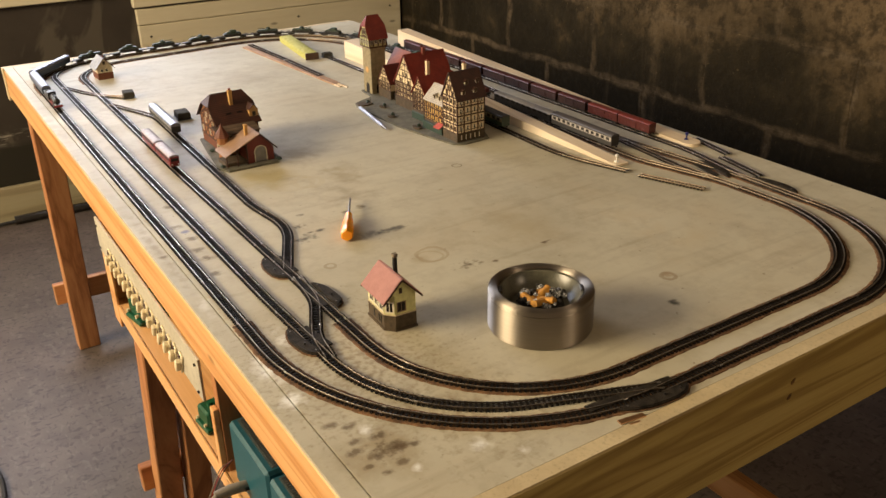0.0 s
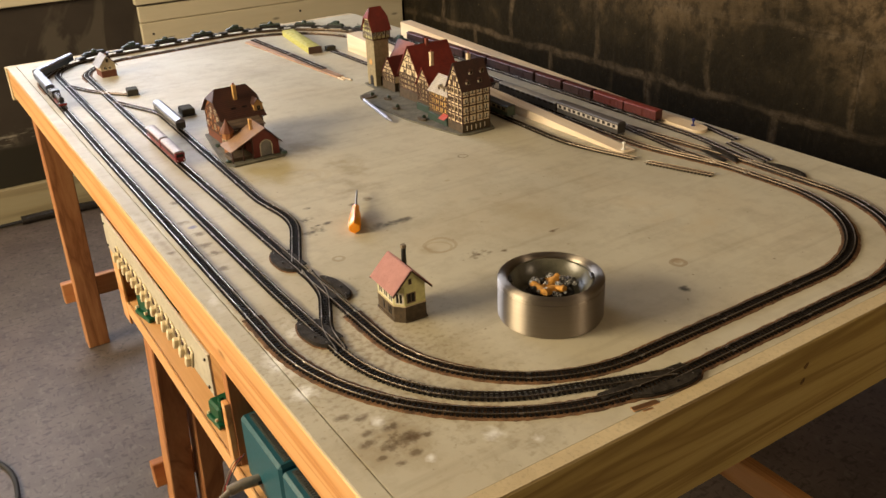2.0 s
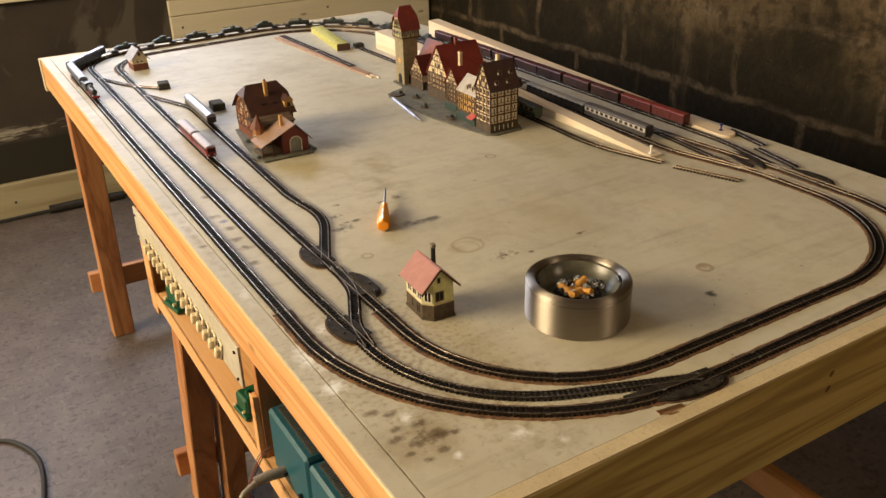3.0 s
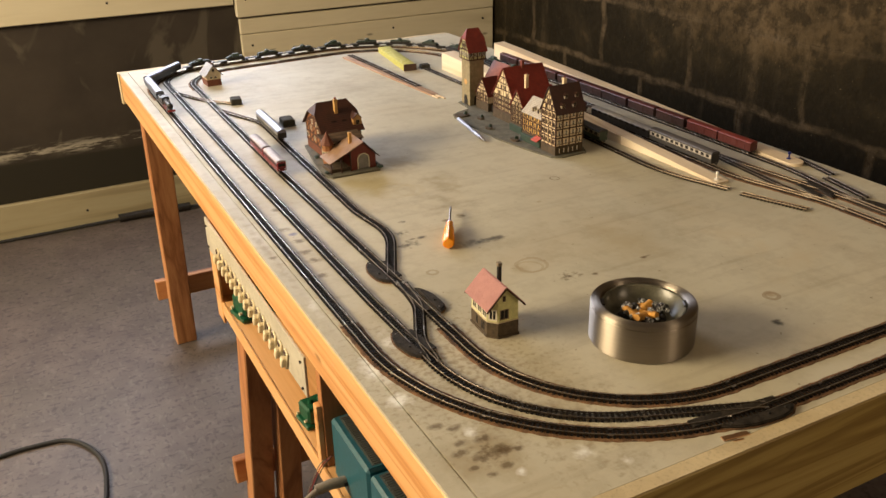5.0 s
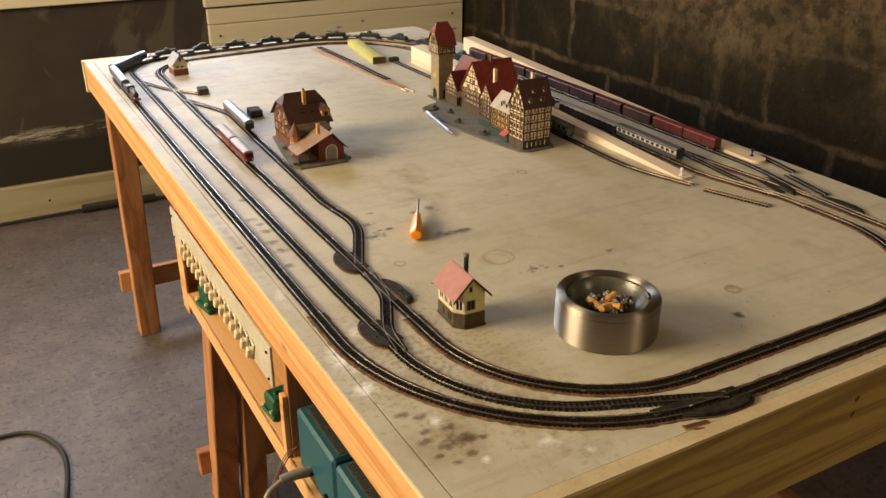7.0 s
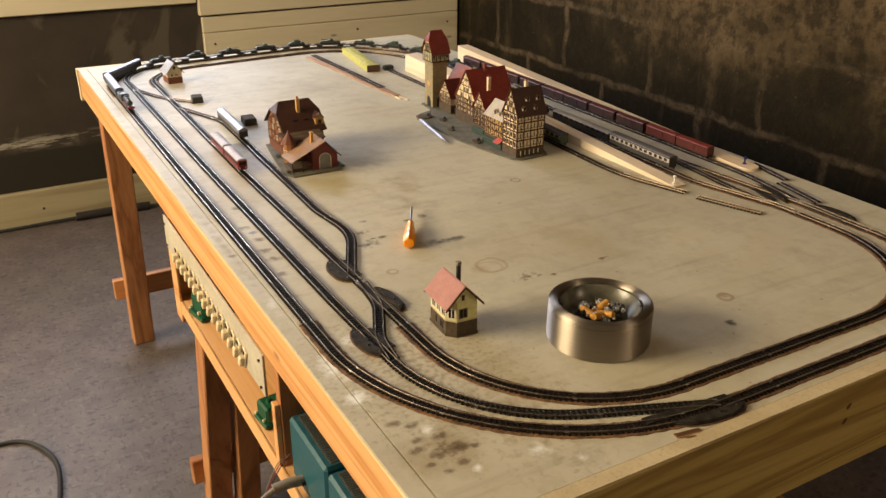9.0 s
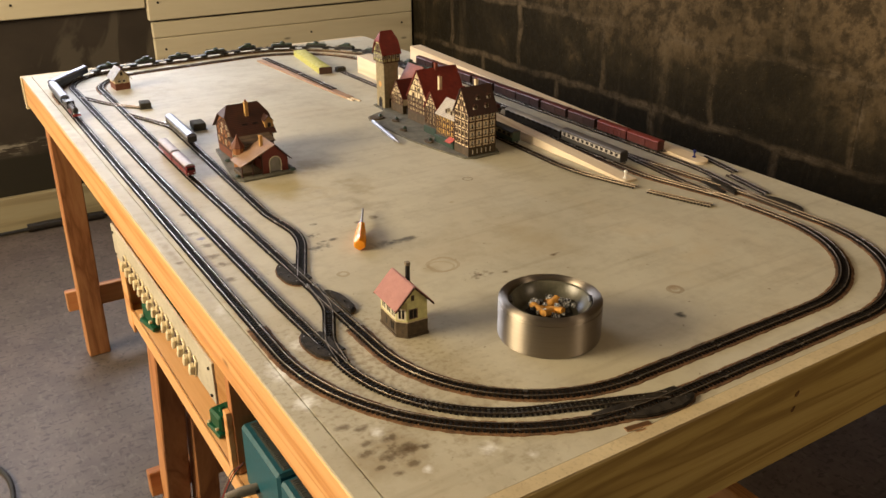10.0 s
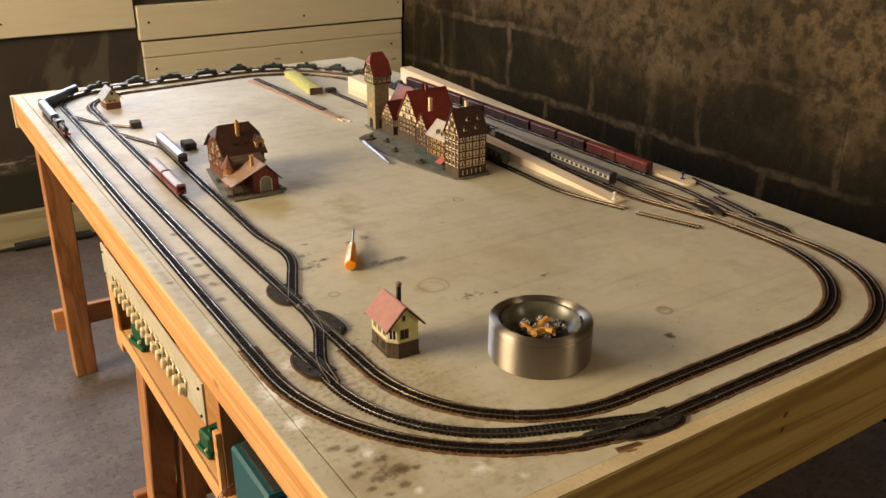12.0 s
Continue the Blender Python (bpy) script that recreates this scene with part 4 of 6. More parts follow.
M_GALLERY = plain("gallery_infill", (0.46, 0.45, 0.20), 0.6)
M_SHOP = plain("shop_green", (0.028, 0.050, 0.038), 0.5)
M_REDAWN = plain("red_awning", (0.42, 0.055, 0.025), 0.6)
M_GLASSDIRT = surface("smoked_glass", (0.060, 0.058, 0.042), (0.115, 0.108, 0.080), 60, 0.30, 0.0, gloss=0.5)


# ---- turnouts ----
def turnout_plate(x, y, turn, length=0.074, wide=0.0160, group="turnouts", flip=1, bed=(-0.36, 0.36)):
    """A half-oval motor cover beside the rails, with its lever pin and screws."""
    t = thing("turnout_motor", pose(x, y, TOP + 0.0003, 0, 0, turn), "dark grey turnout motor cover beside the track", "turnout", group)
    b = bmn()
    h = length / 2
    out = [(-h, 0), (h, 0), (h * 0.97, flip * wide * 0.30), (h * 0.80, flip * wide * 0.72), (h * 0.50, flip * wide * 0.98), (h * 0.10, flip * wide), (-h * 0.30, flip * wide * 0.94), (-h * 0.62, flip * wide * 0.70), (-h * 0.90, flip * wide * 0.34)]
    slab(b, [(u * 1.05, q * 1.12) for u, q in out], 0, 0.0009)
    part("cork_base", b, M_BED, t, "brown cork underlay")
    b = bmn()
    slab(b, out, 0.0009, 0.0030)
    top = [(u * 0.9, w * 0.86 + flip * 0.001) for u, w in out]
    slab(b, top, 0.003, 0.0040)
    part("cover", b, M_PLATE, t)
    b = bmn()
    cyl(b, (length * 0.12, flip * wide * 0.45, 0.004), (length * 0.12, flip * wide * 0.45, 0.0062), 0.0012, n=10)
    part("lever_pin", b, M_BLACK, t)
    for u in (-0.36, 0.36):
        b = bmn()
        cyl(b, (u * length, flip * wide * 0.25, 0.004), (u * length, flip * wide * 0.25, 0.0045), 0.0010, n=10)
        part("screw", b, M_WHEEL, t)
    b = bmn()
    box(b, length * bed[0], length * bed[1], -flip * 0.013 - 0.0055, -flip * 0.013 + 0.0055, 0.0012, 0.0029)
    part("point_bed", b, M_PLATE, t)


turnout_plate(0.0835, 0.3394, -81.4, flip=-1)
turnout_plate(0.1299, 0.5321, -87.4, flip=-1)
turnout_plate(0.1487, 0.4267, -89.3, wide=0.0138, flip=1)
turnout_plate(0.330, 0.0415, -5.0, 0.094, 0.0155, flip=-1, bed=(-0.75, 0.40))
turnout_plate(0.9065, 0.345, -88, 0.085, flip=1, wide=0.016)
turnout_plate(0.8865, 0.452, -104, 0.085, flip=1, wide=0.016)


# ---- model houses ----
def pane_mesh(w, h, frame=None, rim=0.10):
    """Window as one skin: two dark panes set back in a pale frame."""
    b = bmn()
    e = w * rim
    xs, zs = (-w / 2, -w / 2 + e, -e / 4, e / 4, w / 2 - e, w / 2), (0, e, h - e, h)
    cache = {}

    def v(i, k, y):
        if (i, k, y) not in cache:
            cache[i, k, y] = b.verts.new((xs[i], y, zs[k]))
        return cache[i, k, y]
    deep = lambda i, k: -0.0001 if k == 1 and i in (1, 3) else -0.0005
    for i in range(5):
        for k in range(3):
            y = deep(i, k)
            f = b.faces.new((v(i, k, y), v(i + 1, k, y), v(i + 1, k + 1, y), v(i, k + 1, y)))
            f.material_index = 1 if y > -0.0003 else 0
    for i, k in ((1, 1), (3, 1)):
        c = ((i, k), (i + 1, k), (i + 1, k + 1), (i, k + 1))
        for a, d in zip(c, c[1:] + c[:1]):
            b.faces.new((v(*a, -0.0005), v(*d, -0.0005), v(*d, -0.0001), v(*a, -0.0001)))
    me = mesh("window", b, frame or M_FRAME, M_PANE, smooth=False)
    return me


PANE = pane_mesh(0.0066, 0.0086)
PANE_SMALL = pane_mesh(0.0062, 0.0084, M_SASH)


def shutter_pane(w, h):
    """Dark window between two open white shutters."""
    b = bmn()
    k = w * 0.24
    for x0, x1, y, mi in ((-w / 2, -w / 2 + k, -0.0008, 0), (w / 2 - k, w / 2, -0.0008, 0), (-w / 2 + k, w / 2 - k, -0.0002, 1), (-w / 2 + k, w / 2 - k, -0.0006, 0)):
        z0, z1 = (0, h) if y != -0.0006 else (h * 0.46, h * 0.54)
        f0 = len(b.faces)
        box(b, x0, x1, y, 0.0004, z0, z1)
        b.faces.ensure_lookup_table()
        for f in b.faces[f0:]:
            f.material_index = mi
    return mesh("window", b, M_FRAME, M_PANE, smooth=False)


PANE_SHUTTER = shutter_pane(0.0064, 0.0074)


def beam(b, p, q, w=0.0015, proud=0.0005):
    """A timber on a wall that lies in local xz at y = 0, from p to q."""
    p, q = Vector(p), Vector(q)
    d = (q - p).normalized() * 1.0
    s = Vector((-d.y, d.x)) * w / 2
    v = []
    for y in (-proud, 0.0004):
        v.append([b.verts.new((c.x, y, c.y)) for c in (p + s, p - s, q - s, q + s)])
    b.faces.new(v[0])
    for k in range(4):
        b.faces.new((v[0][k], v[0][(k + 1) % 4], v[1][(k + 1) % 4], v[1][k]))


def timber_face(parent, m, w, h, floors, bays, z0=0.0, gable=0.0, windows=PANE_SMALL, braces=True, seed=1):
    """Half-timbering and windows on one wall: m puts its lower left corner, x to the right, facing local -y."""
    rnd = random.Random(seed)
    b = bmn()
    fh = (h - z0) / floors
    for f in range(floors + 1):
        beam(b, (0, z0 + f * fh), (w, z0 + f * fh), 0.0026)
    for k in range(bays + 1):
        x = w * k / bays
        x = min(max(x, 0.0006), w - 0.0006)
        beam(b, (x, z0), (x, h), 0.0023)
    wins = []
    for f in range(floors):
        for k in range(bays):
            x0, zz = w * k / bays, z0 + f * fh
            if (k + f) % 2 == 0 or not braces:
                wins.append((x0 + w / bays / 2, zz + fh * 0.5 - 0.0030))
                if braces:
                    beam(b, (x0, zz + fh * 0.22), (x0 + w / bays * 0.5, zz), 0.0014)
                    beam(b, (x0 + w / bays, zz + fh * 0.22), (x0 + w / bays * 0.5, zz), 0.0014)
                else:
                    beam(b, (x0, zz + fh * 0.5 - 0.0034), (x0 + w / bays, zz + fh * 0.5 - 0.0034), 0.0012)
                if not braces and k in (0, bays - 1):
                    out, inn = (x0, x0 + w / bays * 0.45) if k else (x0 + w / bays, x0 + w / bays * 0.55)
                    beam(b, (inn, zz), (out, zz + fh), 0.0012)
            else:
                beam(b, (x0, zz), (x0 + w / bays, zz + fh), 0.0020)
                if rnd.random() < 0.5:
                    beam(b, (x0 + w / bays, zz), (x0, zz + fh), 0.0020)
    if gable:
        beam(b, (0, h), (w / 2, h + gable), 0.0025)
        beam(b, (w, h), (w / 2, h + gable), 0.0025)
        for t in (0.24, 0.46, 0.68):
            beam(b, (w / 2 * t, h + gable * t), (w - w / 2 * t, h + gable * t), 0.0020)
        beam(b, (w / 2, h), (w / 2, h + gable), 0.0016)
        for t in (0.24, 0.38, 0.62, 0.76):
            beam(b, (w * t, h), (w * t, h + gable * 1.5 * min(t, 1 - t)), 0.0014)
        for q in (-1, 1):
            beam(b, (w / 2 + q * w * 0.26, h + gable * 0.46), (w / 2, h + gable * 0.68), 0.0014)
        wins += [(w * 0.31, h + gable * 0.03), (w * 0.69, h + gable * 0.03), (w * 0.42, h + gable * 0.26), (w * 0.58, h + gable * 0.26)] if gable > 0.036 else [(w * 0.38, h + gable * 0.03), (w * 0.62, h + gable * 0.03)]
    tf = part("timber_frame", b, M_TIMBER, parent)
    tf.matrix_local = m
    for x, z in wins:
        share("window", windows, parent, m @ pose(x, -0.0003, z))


def roof_slope(b, a0, a1, b0, b1, th=0.0012):
    """A thin slab whose top has corners a0, a1 (eave) and b1, b0 (ridge)."""
    top = [Vector(c) for c in (a0, a1, b1, b0)]
    nrm = (top[1] - top[0]).cross(top[3] - top[0]).normalized()
    if nrm.z < 0:
        nrm = -nrm
    hi = [b.verts.new(c + nrm * th) for c in top]
    lo = [b.verts.new(c) for c in top]
    b.faces.new(hi)
    b.faces.new(lo[::-1])
    for k in range(4):
        b.faces.new((hi[k], lo[k], lo[(k + 1) % 4], hi[(k + 1) % 4]))


def gable_house(parent, m, w, d, he, hr, wall, roof, floors=2, bays=3, over=0.003, plinth=0.0, plinth_mat=None, timber=True, sides="flr", seed=1, windows=PANE_SMALL, z0=0.0, side_windows=None):
    """Walls, two roof slopes and half-timbering; the gable faces local -y, ridge along y. m is relative to the parent."""
    b = bmn()
    prism(b, [(-w / 2, plinth), (w / 2, plinth), (w / 2, he), (0, hr - 0.0008), (-w / 2, he)], Matrix.Translation((0, -d / 2, 0)), d)
    o = part("wall", b, wall, parent)
    o.matrix_local = m
    if plinth:
        b = bmn()
        box(b, -w / 2 - 0.0006, w / 2 + 0.0006, -d / 2 - 0.0006, d / 2 + 0.0006, 0, plinth, 0.0003)
        o = part("plinth", b, plinth_mat or M_STONE, parent)
        o.matrix_local = m
    sl = (hr - he) / (w / 2)
    for s in (-1, 1):
        b = bmn()
        x = s * (w / 2 + over)
        ze = he - over * sl
        roof_slope(b, (x, -d / 2 - over, ze), (x, d / 2 + over, ze), (0, -d / 2 - over, hr), (0, d / 2 + over, hr))
        o = part("roof_slope", b, roof, parent)
        o.matrix_local = m
    if timber:
        if "f" in sides:
            timber_face(parent, m @ pose(-w / 2, -d / 2, 0), w, he, floors, bays, plinth or z0, hr - he, windows, braces=False, seed=seed)
        if "r" in sides:
            timber_face(parent, m @ pose(w / 2, -d / 2, 0, 0, 0, 90), d, he, floors, max(2, bays), plinth or z0, 0, side_windows or windows, braces=False, seed=seed + 1)
        if "l" in sides:
            timber_face(parent, m @ pose(-w / 2, d / 2, 0, 0, 0, -90), d, he, floors, max(2, bays), plinth or z0, 0, windows, braces=False, seed=seed + 2)


def half_hip_roof(parent, m, w, d, he, hr, zc, over, mat, cut):
    """Steep roof with its ridge along local y and clipped gables; zc: where the clip begins, cut: how far it runs in."""
    sl = (hr - he) / (w / 2)
    ze = he - over * sl
    xm = (hr - zc) / sl
    ye = d / 2 + over
    faces = [("roof_slope", [(s * (w / 2 + over), -ye, ze), (s * (w / 2 + over), ye, ze), (s * xm, ye, zc), (0, ye - cut, hr), (0, -ye + cut, hr), (s * xm, -ye, zc)]) for s in (-1, 1)]
    faces += [("half_hip", [(-xm, s * ye, zc), (xm, s * ye, zc), (0, s * (ye - cut), hr)]) for s in (-1, 1)]
    for name, pts in faces:
        b = bmn()
        hi = [b.verts.new(Vector(p) + Vector((0, 0, 0.0015))) for p in pts]
        lo = [b.verts.new(p) for p in pts]
        b.faces.new(hi)
        b.faces.new(lo[::-1])
        k = len(pts)
        for i in range(k):
            b.faces.new((hi[i], lo[i], lo[(i + 1) % k], hi[(i + 1) % k]))
        o = part(name, b, mat, parent)
        o.matrix_local = m


def chimney(parent, m, h, w, mat, cap=None):
    b = bmn()
    box(b, -w / 2, w / 2, -w / 2, w / 2, 0, h, 0.0002)
    box(b, -w / 2 - 0.0005, w / 2 + 0.0005, -w / 2 - 0.0005, w / 2 + 0.0005, h * 0.9, h * 0.97)
    o = part("chimney", b, mat, parent)
    o.matrix_local = m
    if cap:
        b = bmn()
        cyl(b, (0, 0, h), (0, 0, h + 0.003), w * 0.32, n=10)
        part("pot", b, cap, o)


def dormer(parent, m, mat_wall, mat_roof, w=0.007, h=0.006, d=0.012):
    b = bmn()
    prism(b, [(-w / 2, 0), (w / 2, 0), (w / 2, h * 0.6), (0, h), (-w / 2, h * 0.6)], Matrix(), d)
    o = part("dormer", b, mat_wall, parent)
    o.matrix_local = m
    b = bmn()
    for s in (-1, 1):
        roof_slope(b, (s * (w / 2 + 0.001), -0.001, h * 0.55), (s * (w / 2 + 0.001), d, h * 0.55), (0, -0.001, h + 0.0004), (0, d, h + 0.0004), 0.0006)
    part("dormer_roof", b, mat_roof, o)
    share("pane", PANE_SMALL, o, pose(0, -0.0003, 0.0004))


def model_place(x, y, ox, oy, size):
    """Sets a model drawn round (ox, oy) on the board at (x, y), to its size."""
    return pose(x, y, TOP) @ Matrix.Diagonal((*size, 1)) @ Matrix.Translation((-ox, -oy, 0))


# signal box with salmon roof
def signal_box():
    t = thing("signal_box", pose(0.1900, 0.3262, TOP, 0, 0, -3), "small model signal box with salmon-pink roof and dark stone base", "model house", "model buildings")
    w, d, split, he, hr, cut = 0.0372, 0.0520, 0.0205, 0.0475, 0.0672, 0.0100
    a, e = w / 2, d / 2

    def outline(k):
        return [(-a - k, -e + cut), (-a + cut, -e - k), (a + k, -e - k), (a + k, e + k), (-a - k, e + k)]
    for name, k, z0, z1, mat, label in (("footing", 0.0010, 0.0, 0.003, M_DARKSTONE, ""), ("stone_base", 0.0, 0.003, split, M_DARKSTONE, "dark brown stone lower storey"),
                                        ("sill_band", 0.0005, split, split + 0.0014, M_CREAM, "cream sill band"), ("wall", -0.0004, split + 0.0014, he, M_YELLOW, "pale yellow upper wall")):
        b = bmn()
        slab(b, outline(k), z0, z1)
        part(name, b, mat, t, label)
    b = bmn()
    prism(b, [(-a + 0.0006, he), (a - 0.0006, he), (0, hr - 0.001)], Matrix.Translation((0, -e + 0.0004, 0)), d - 0.0008)
    part("gable_wall", b, M_YELLOW, t)
    sl, over, lip = (hr - he) / a, 0.0062, 0.0035
    for s in (-1, 1):
        b = bmn()
        x, z = s * (a + over), he - over * sl
        roof_slope(b, (x, -e - lip, z), (x, e + lip, z), (0, -e - lip, hr), (0, e + lip, hr), 0.0014)
        part("roof_slope", b, M_PINKROOF, t)
        for y in (-e - lip, e + lip):
            b = bmn()
            roof_slope(b, (x, y - 0.0007, z - 0.0018), (x, y + 0.0007, z - 0.0018), (0, y - 0.0007, hr - 0.0018), (0, y + 0.0007, hr - 0.0018), 0.0018)
            part("bargeboard", b, M_TIMBER, t)
    P, low = pane_mesh(0.0118, 0.0155, None, 0.17), split + 0.0030
    for y in (-0.0095, 0.0035, 0.0165):
        share("window", P, t, pose(-a + 0.0003, y, low, 0, 0, -90))
    mid = ((-a - a + cut) / 2 + 0.0002, (-e + cut - e) / 2 + 0.0002)
    share("window", pane_mesh(0.0112, 0.0155, None, 0.17), t, pose(*mid, low, 0, 0, -45))
    share("window", pane_mesh(0.0118, 0.0135, M_SASH), t, pose(-0.0005, -e + 0.0003, low + 0.001))
    share("window", pane_mesh(0.0042, 0.0075, M_SASH), t, pose(-0.001, -e + 0.0003, he + 0.001))
    for y in (-0.008, -0.003, 0.010):
        b = bmn()
        box(b, -a - 0.0004, -a + 0.001, y - 0.0014, y + 0.0014, 0.007, 0.0165)
        part("slit_window", b, M_PANE, t)
    b = bmn()
    box(b, 0.006, 0.0105, 0.002, 0.0065, 0.045, 0.084, 0.0004)
    c = part("chimney", b, M_BLACK, t)
    b = bmn()
    box(b, 0.0054, 0.0111, 0.0014, 0.0071, 0.080, 0.0846, 0.0004)
    part("cap", b, M_STONE, c)


signal_box()


def hut():
    t = thing("crossing_hut", pose(0.1899, 1.735, TOP, 0, 0, 2), "small model hut with grey slate roof and brown brick base", "model house", "model buildings")
    w, d, split, he, hr = 0.036, 0.048, 0.016, 0.030, 0.051
    b = bmn()
    box(b, -w / 2, w / 2, -d / 2, d / 2, 0, split, 0.0004)
    part("brick_base", b, M_BRICKDARK, t)
    b = bmn()
    prism(b, [(-w / 2 + .0004, split), (w / 2 - .0004, split), (w / 2 - .0004, he), (0, hr - 0.001), (-w / 2 + .0004, he)], Matrix.Translation((0, -d / 2 + .0004, 0)), d - .0008)
    part("wall", b, M_CREAM, t)
    for s in (-1, 1):
        b = bmn()
        sl = (hr - he) / (w / 2)
        x = s * (w / 2 + 0.005)
        roof_slope(b, (x, -d / 2 - 0.004, he - 0.005 * sl), (x, d / 2 + 0.004, he - 0.005 * sl), (0, -d / 2 - 0.004, hr), (0, d / 2 + 0.004, hr))
        part("roof_slope", b, M_GREYROOF if s < 0 else M_BROWNROOF, t)
    P = pane_mesh(0.007, 0.007)
    for x in (-0.007, 0.004):
        share("window", P, t, pose(x, -d / 2 + .0003, split + 0.002))
    share("window", PANE_SMALL, t, pose(0.0, -d / 2 + .0003, he + 0.005))
    for y in (-0.008, 0.008):
        share("window", P, t, pose(-w / 2 + .0003, y, split + 0.002, 0, 0, -90))
    chimney(t, pose(0.006, 0.006, 0.028), 0.024, 0.004, M_BRICKDARK)


hut()


def station():
    t = thing("model_station", model_place(0.2592, 1.0291, 0.225, 0.870, (1.15, 1.33, 1.12)), "model railway station with brown hipped roof and half-timbered walls", "model house", "model buildings")
    b = bmn()
    slab(b, [(0.180, 0.868), (0.171, 0.806), (0.179, 0.787), (0.258, 0.786), (0.268, 0.806), (0.270, 0.940), (0.194, 0.940)], 0, 0.003)
    part("scenic_base", b, M_BASE, t, "grey-green scenic base plate")
    # main block, ridge across
    x0, x1, y0, y1, he, hr = 0.199, 0.264, 0.862, 0.935, 0.050, 0.088
    b = bmn()
    box(b, x0, x1, y0, y1, 0.003, 0.018, 0.0003)
    part("plinth", b, M_BRICKDARK, t, "brown brick ground floor")
    yc = (y0 + y1) / 2
    b = bmn()
    slab(b, [(x0, y0), (x1, y0), (x1, y1), (x0, y1)], 0.018, he)
    # gable tops under the half hips
    for xa in (x0, x1 - 0.001):
        m = Matrix(((0, 1, 0, xa), (1, 0, 0, 0), (0, 0, 1, 0), (0, 0, 0, 1)))
        prism(b, [(y0, he), (y1, he), (yc + 0.015, 0.072), (yc - 0.015, 0.072)], m, 0.001)
    part("wall", b, M_STATION, t)
    sl = (hr - he) / ((y1 - y0) / 2)
    half_hip_roof(t, pose((x0 + x1) / 2, yc, 0, 0, 0, 90), y1 - y0, x1 - x0, he, hr, 0.072, 0.005, M_BROWNROOF, 0.011)
    timber_face(t, pose(x0, y1, 0, 0, 0, -90), y1 - y0, he, 2, 5, 0.018, 0.020, PANE, seed=5)
    timber_face(t, pose(x0, y0, 0), x1 - x0, he, 2, 7, 0.018, 0.0, PANE_SMALL, seed=6)
    timber_face(t, pose(x1, y0, 0, 0, 0, 90), y1 - y0, he, 2, 6, 0.018, 0.0, PANE_SMALL, seed=7)
    # chimneys and roof lights
    chimney(t, pose(0.232, 0.884, 0.070), 0.026, 0.0055, M_OCHRE, M_BRICK)
    for x in (0.222, 0.240):
        b = bmn()
        box(b, -0.004, 0.004, -0.0011, 0.0011, 0, 0.001)
        o = part("roof_light", b, M_PANE, t)
        o.matrix_local = pose(x, 0.872, 0.0615, math.degrees(math.atan(sl)), 0, 0)
    dormer(t, pose(0.2600, 0.8640, 0.053), M_OCHRE, M_BROWNROOF, 0.0145, 0.019, 0.022)
    # low front range with a lean-to roof and a row of windows
    b = bmn()
    prism(b, [(0.840, 0.003), (0.862, 0.003), (0.862, 0.046), (0.840, 0.040)], Matrix(((0, 1, 0, 0.194), (1, 0, 0, 0), (0, 0, 1, 0), (0, 0, 0, 1))), 0.058)
    part("front_range", b, M_STATION, t)
    b = bmn()
    roof_slope(b, (0.188, 0.835, 0.0400), (0.256, 0.835, 0.0400), (0.188, 0.8625, 0.0475), (0.256, 0.8625, 0.0475), 0.0014)
    part("lean_to_roof", b, M_DULLROOF, t)
    timber_face(t, pose(0.194, 0.840, 0), 0.058, 0.039, 2, 6, 0.012, 0.0, PANE, braces=False, seed=9)
    timber_face(t, pose(0.194, 0.862, 0, 0, 0, -90), 0.022, 0.039, 2, 2, 0.012, 0.0, PANE, braces=False, seed=9)
    # octagonal corner turret with a pointed roof
    b = bmn()
    cyl(b, (0.194, 0.838, 0.003), (0.194, 0.838, 0.040), 0.0085, n=8)
    part("turret", b, M_STATION, t)
    b = bmn()
    lathe(b, [(0.0115, 0.0), (0.0110, 0.002), (0.0035, 0.014), (0.0, 0.022)], 8, (0.194, 0.838, 0.039))
    part("turret_roof", b, M_TURRET, t)
    for k in range(8):
        a = radians(180 + 45 * k + 22.5)
        share("window", PANE, t, pose(0.194 + 0.0081 * math.cos(a), 0.838 + 0.0081 * math.sin(a), 0.020, 0, 0, math.degrees(a) + 90))
    # goods shed: red arched gable, long tan slope
    main = set(t.children)
    b = bmn()
    m = Matrix.Translation((0, 0.789, 0))
    arch = [(0.0095 * math.cos(math.pi * k / 8) + 0.239, 0.020 + 0.009 * math.sin(math.pi * k / 8)) for k in range(9)]
    prism(b, [(0.219, 0.003), (0.2295, 0.003)] + arch[::-1] + [(0.2485, 0.003), (0.260, 0.003), (0.260, 0.025), (0.239, 0.0475), (0.219, 0.0345)], m, 0.0015)
    part("arched_gable", b, M_ARCHRED, t, "dark red arched gable wall")
    b = bmn()
    box(b, 0.2195, 0.2595, 0.7915, 0.822, 0.003, 0.024)
    part("shed_wall", b, M_BRICK, t)
    b = bmn()
    prism(b, [(0.2295, 0.0035)] + arch[::-1] + [(0.2485, 0.0035)], Matrix.Translation((0, 0.7903, 0)), 0.0008)
    part("shed_door", b, M_DOORGREY, t)
    b = bmn()
    for p, q in zip(arch, arch[1:]):
        beam(b, p, q, 0.0014, 0.0006)
    beam(b, (0.2485, 0.0035), arch[0], 0.0014, 0.0006)
    beam(b, (0.2295, 0.0035), arch[-1], 0.0014, 0.0006)
    o = part("arch_rim", b, M_FRAME, t)
    o.location = (0, 0.789, 0)
    b = bmn()
    roof_slope(b, (0.182, 0.786, 0.0205), (0.182, 0.826, 0.0205), (0.239, 0.784, 0.0490), (0.239, 0.826, 0.0490))
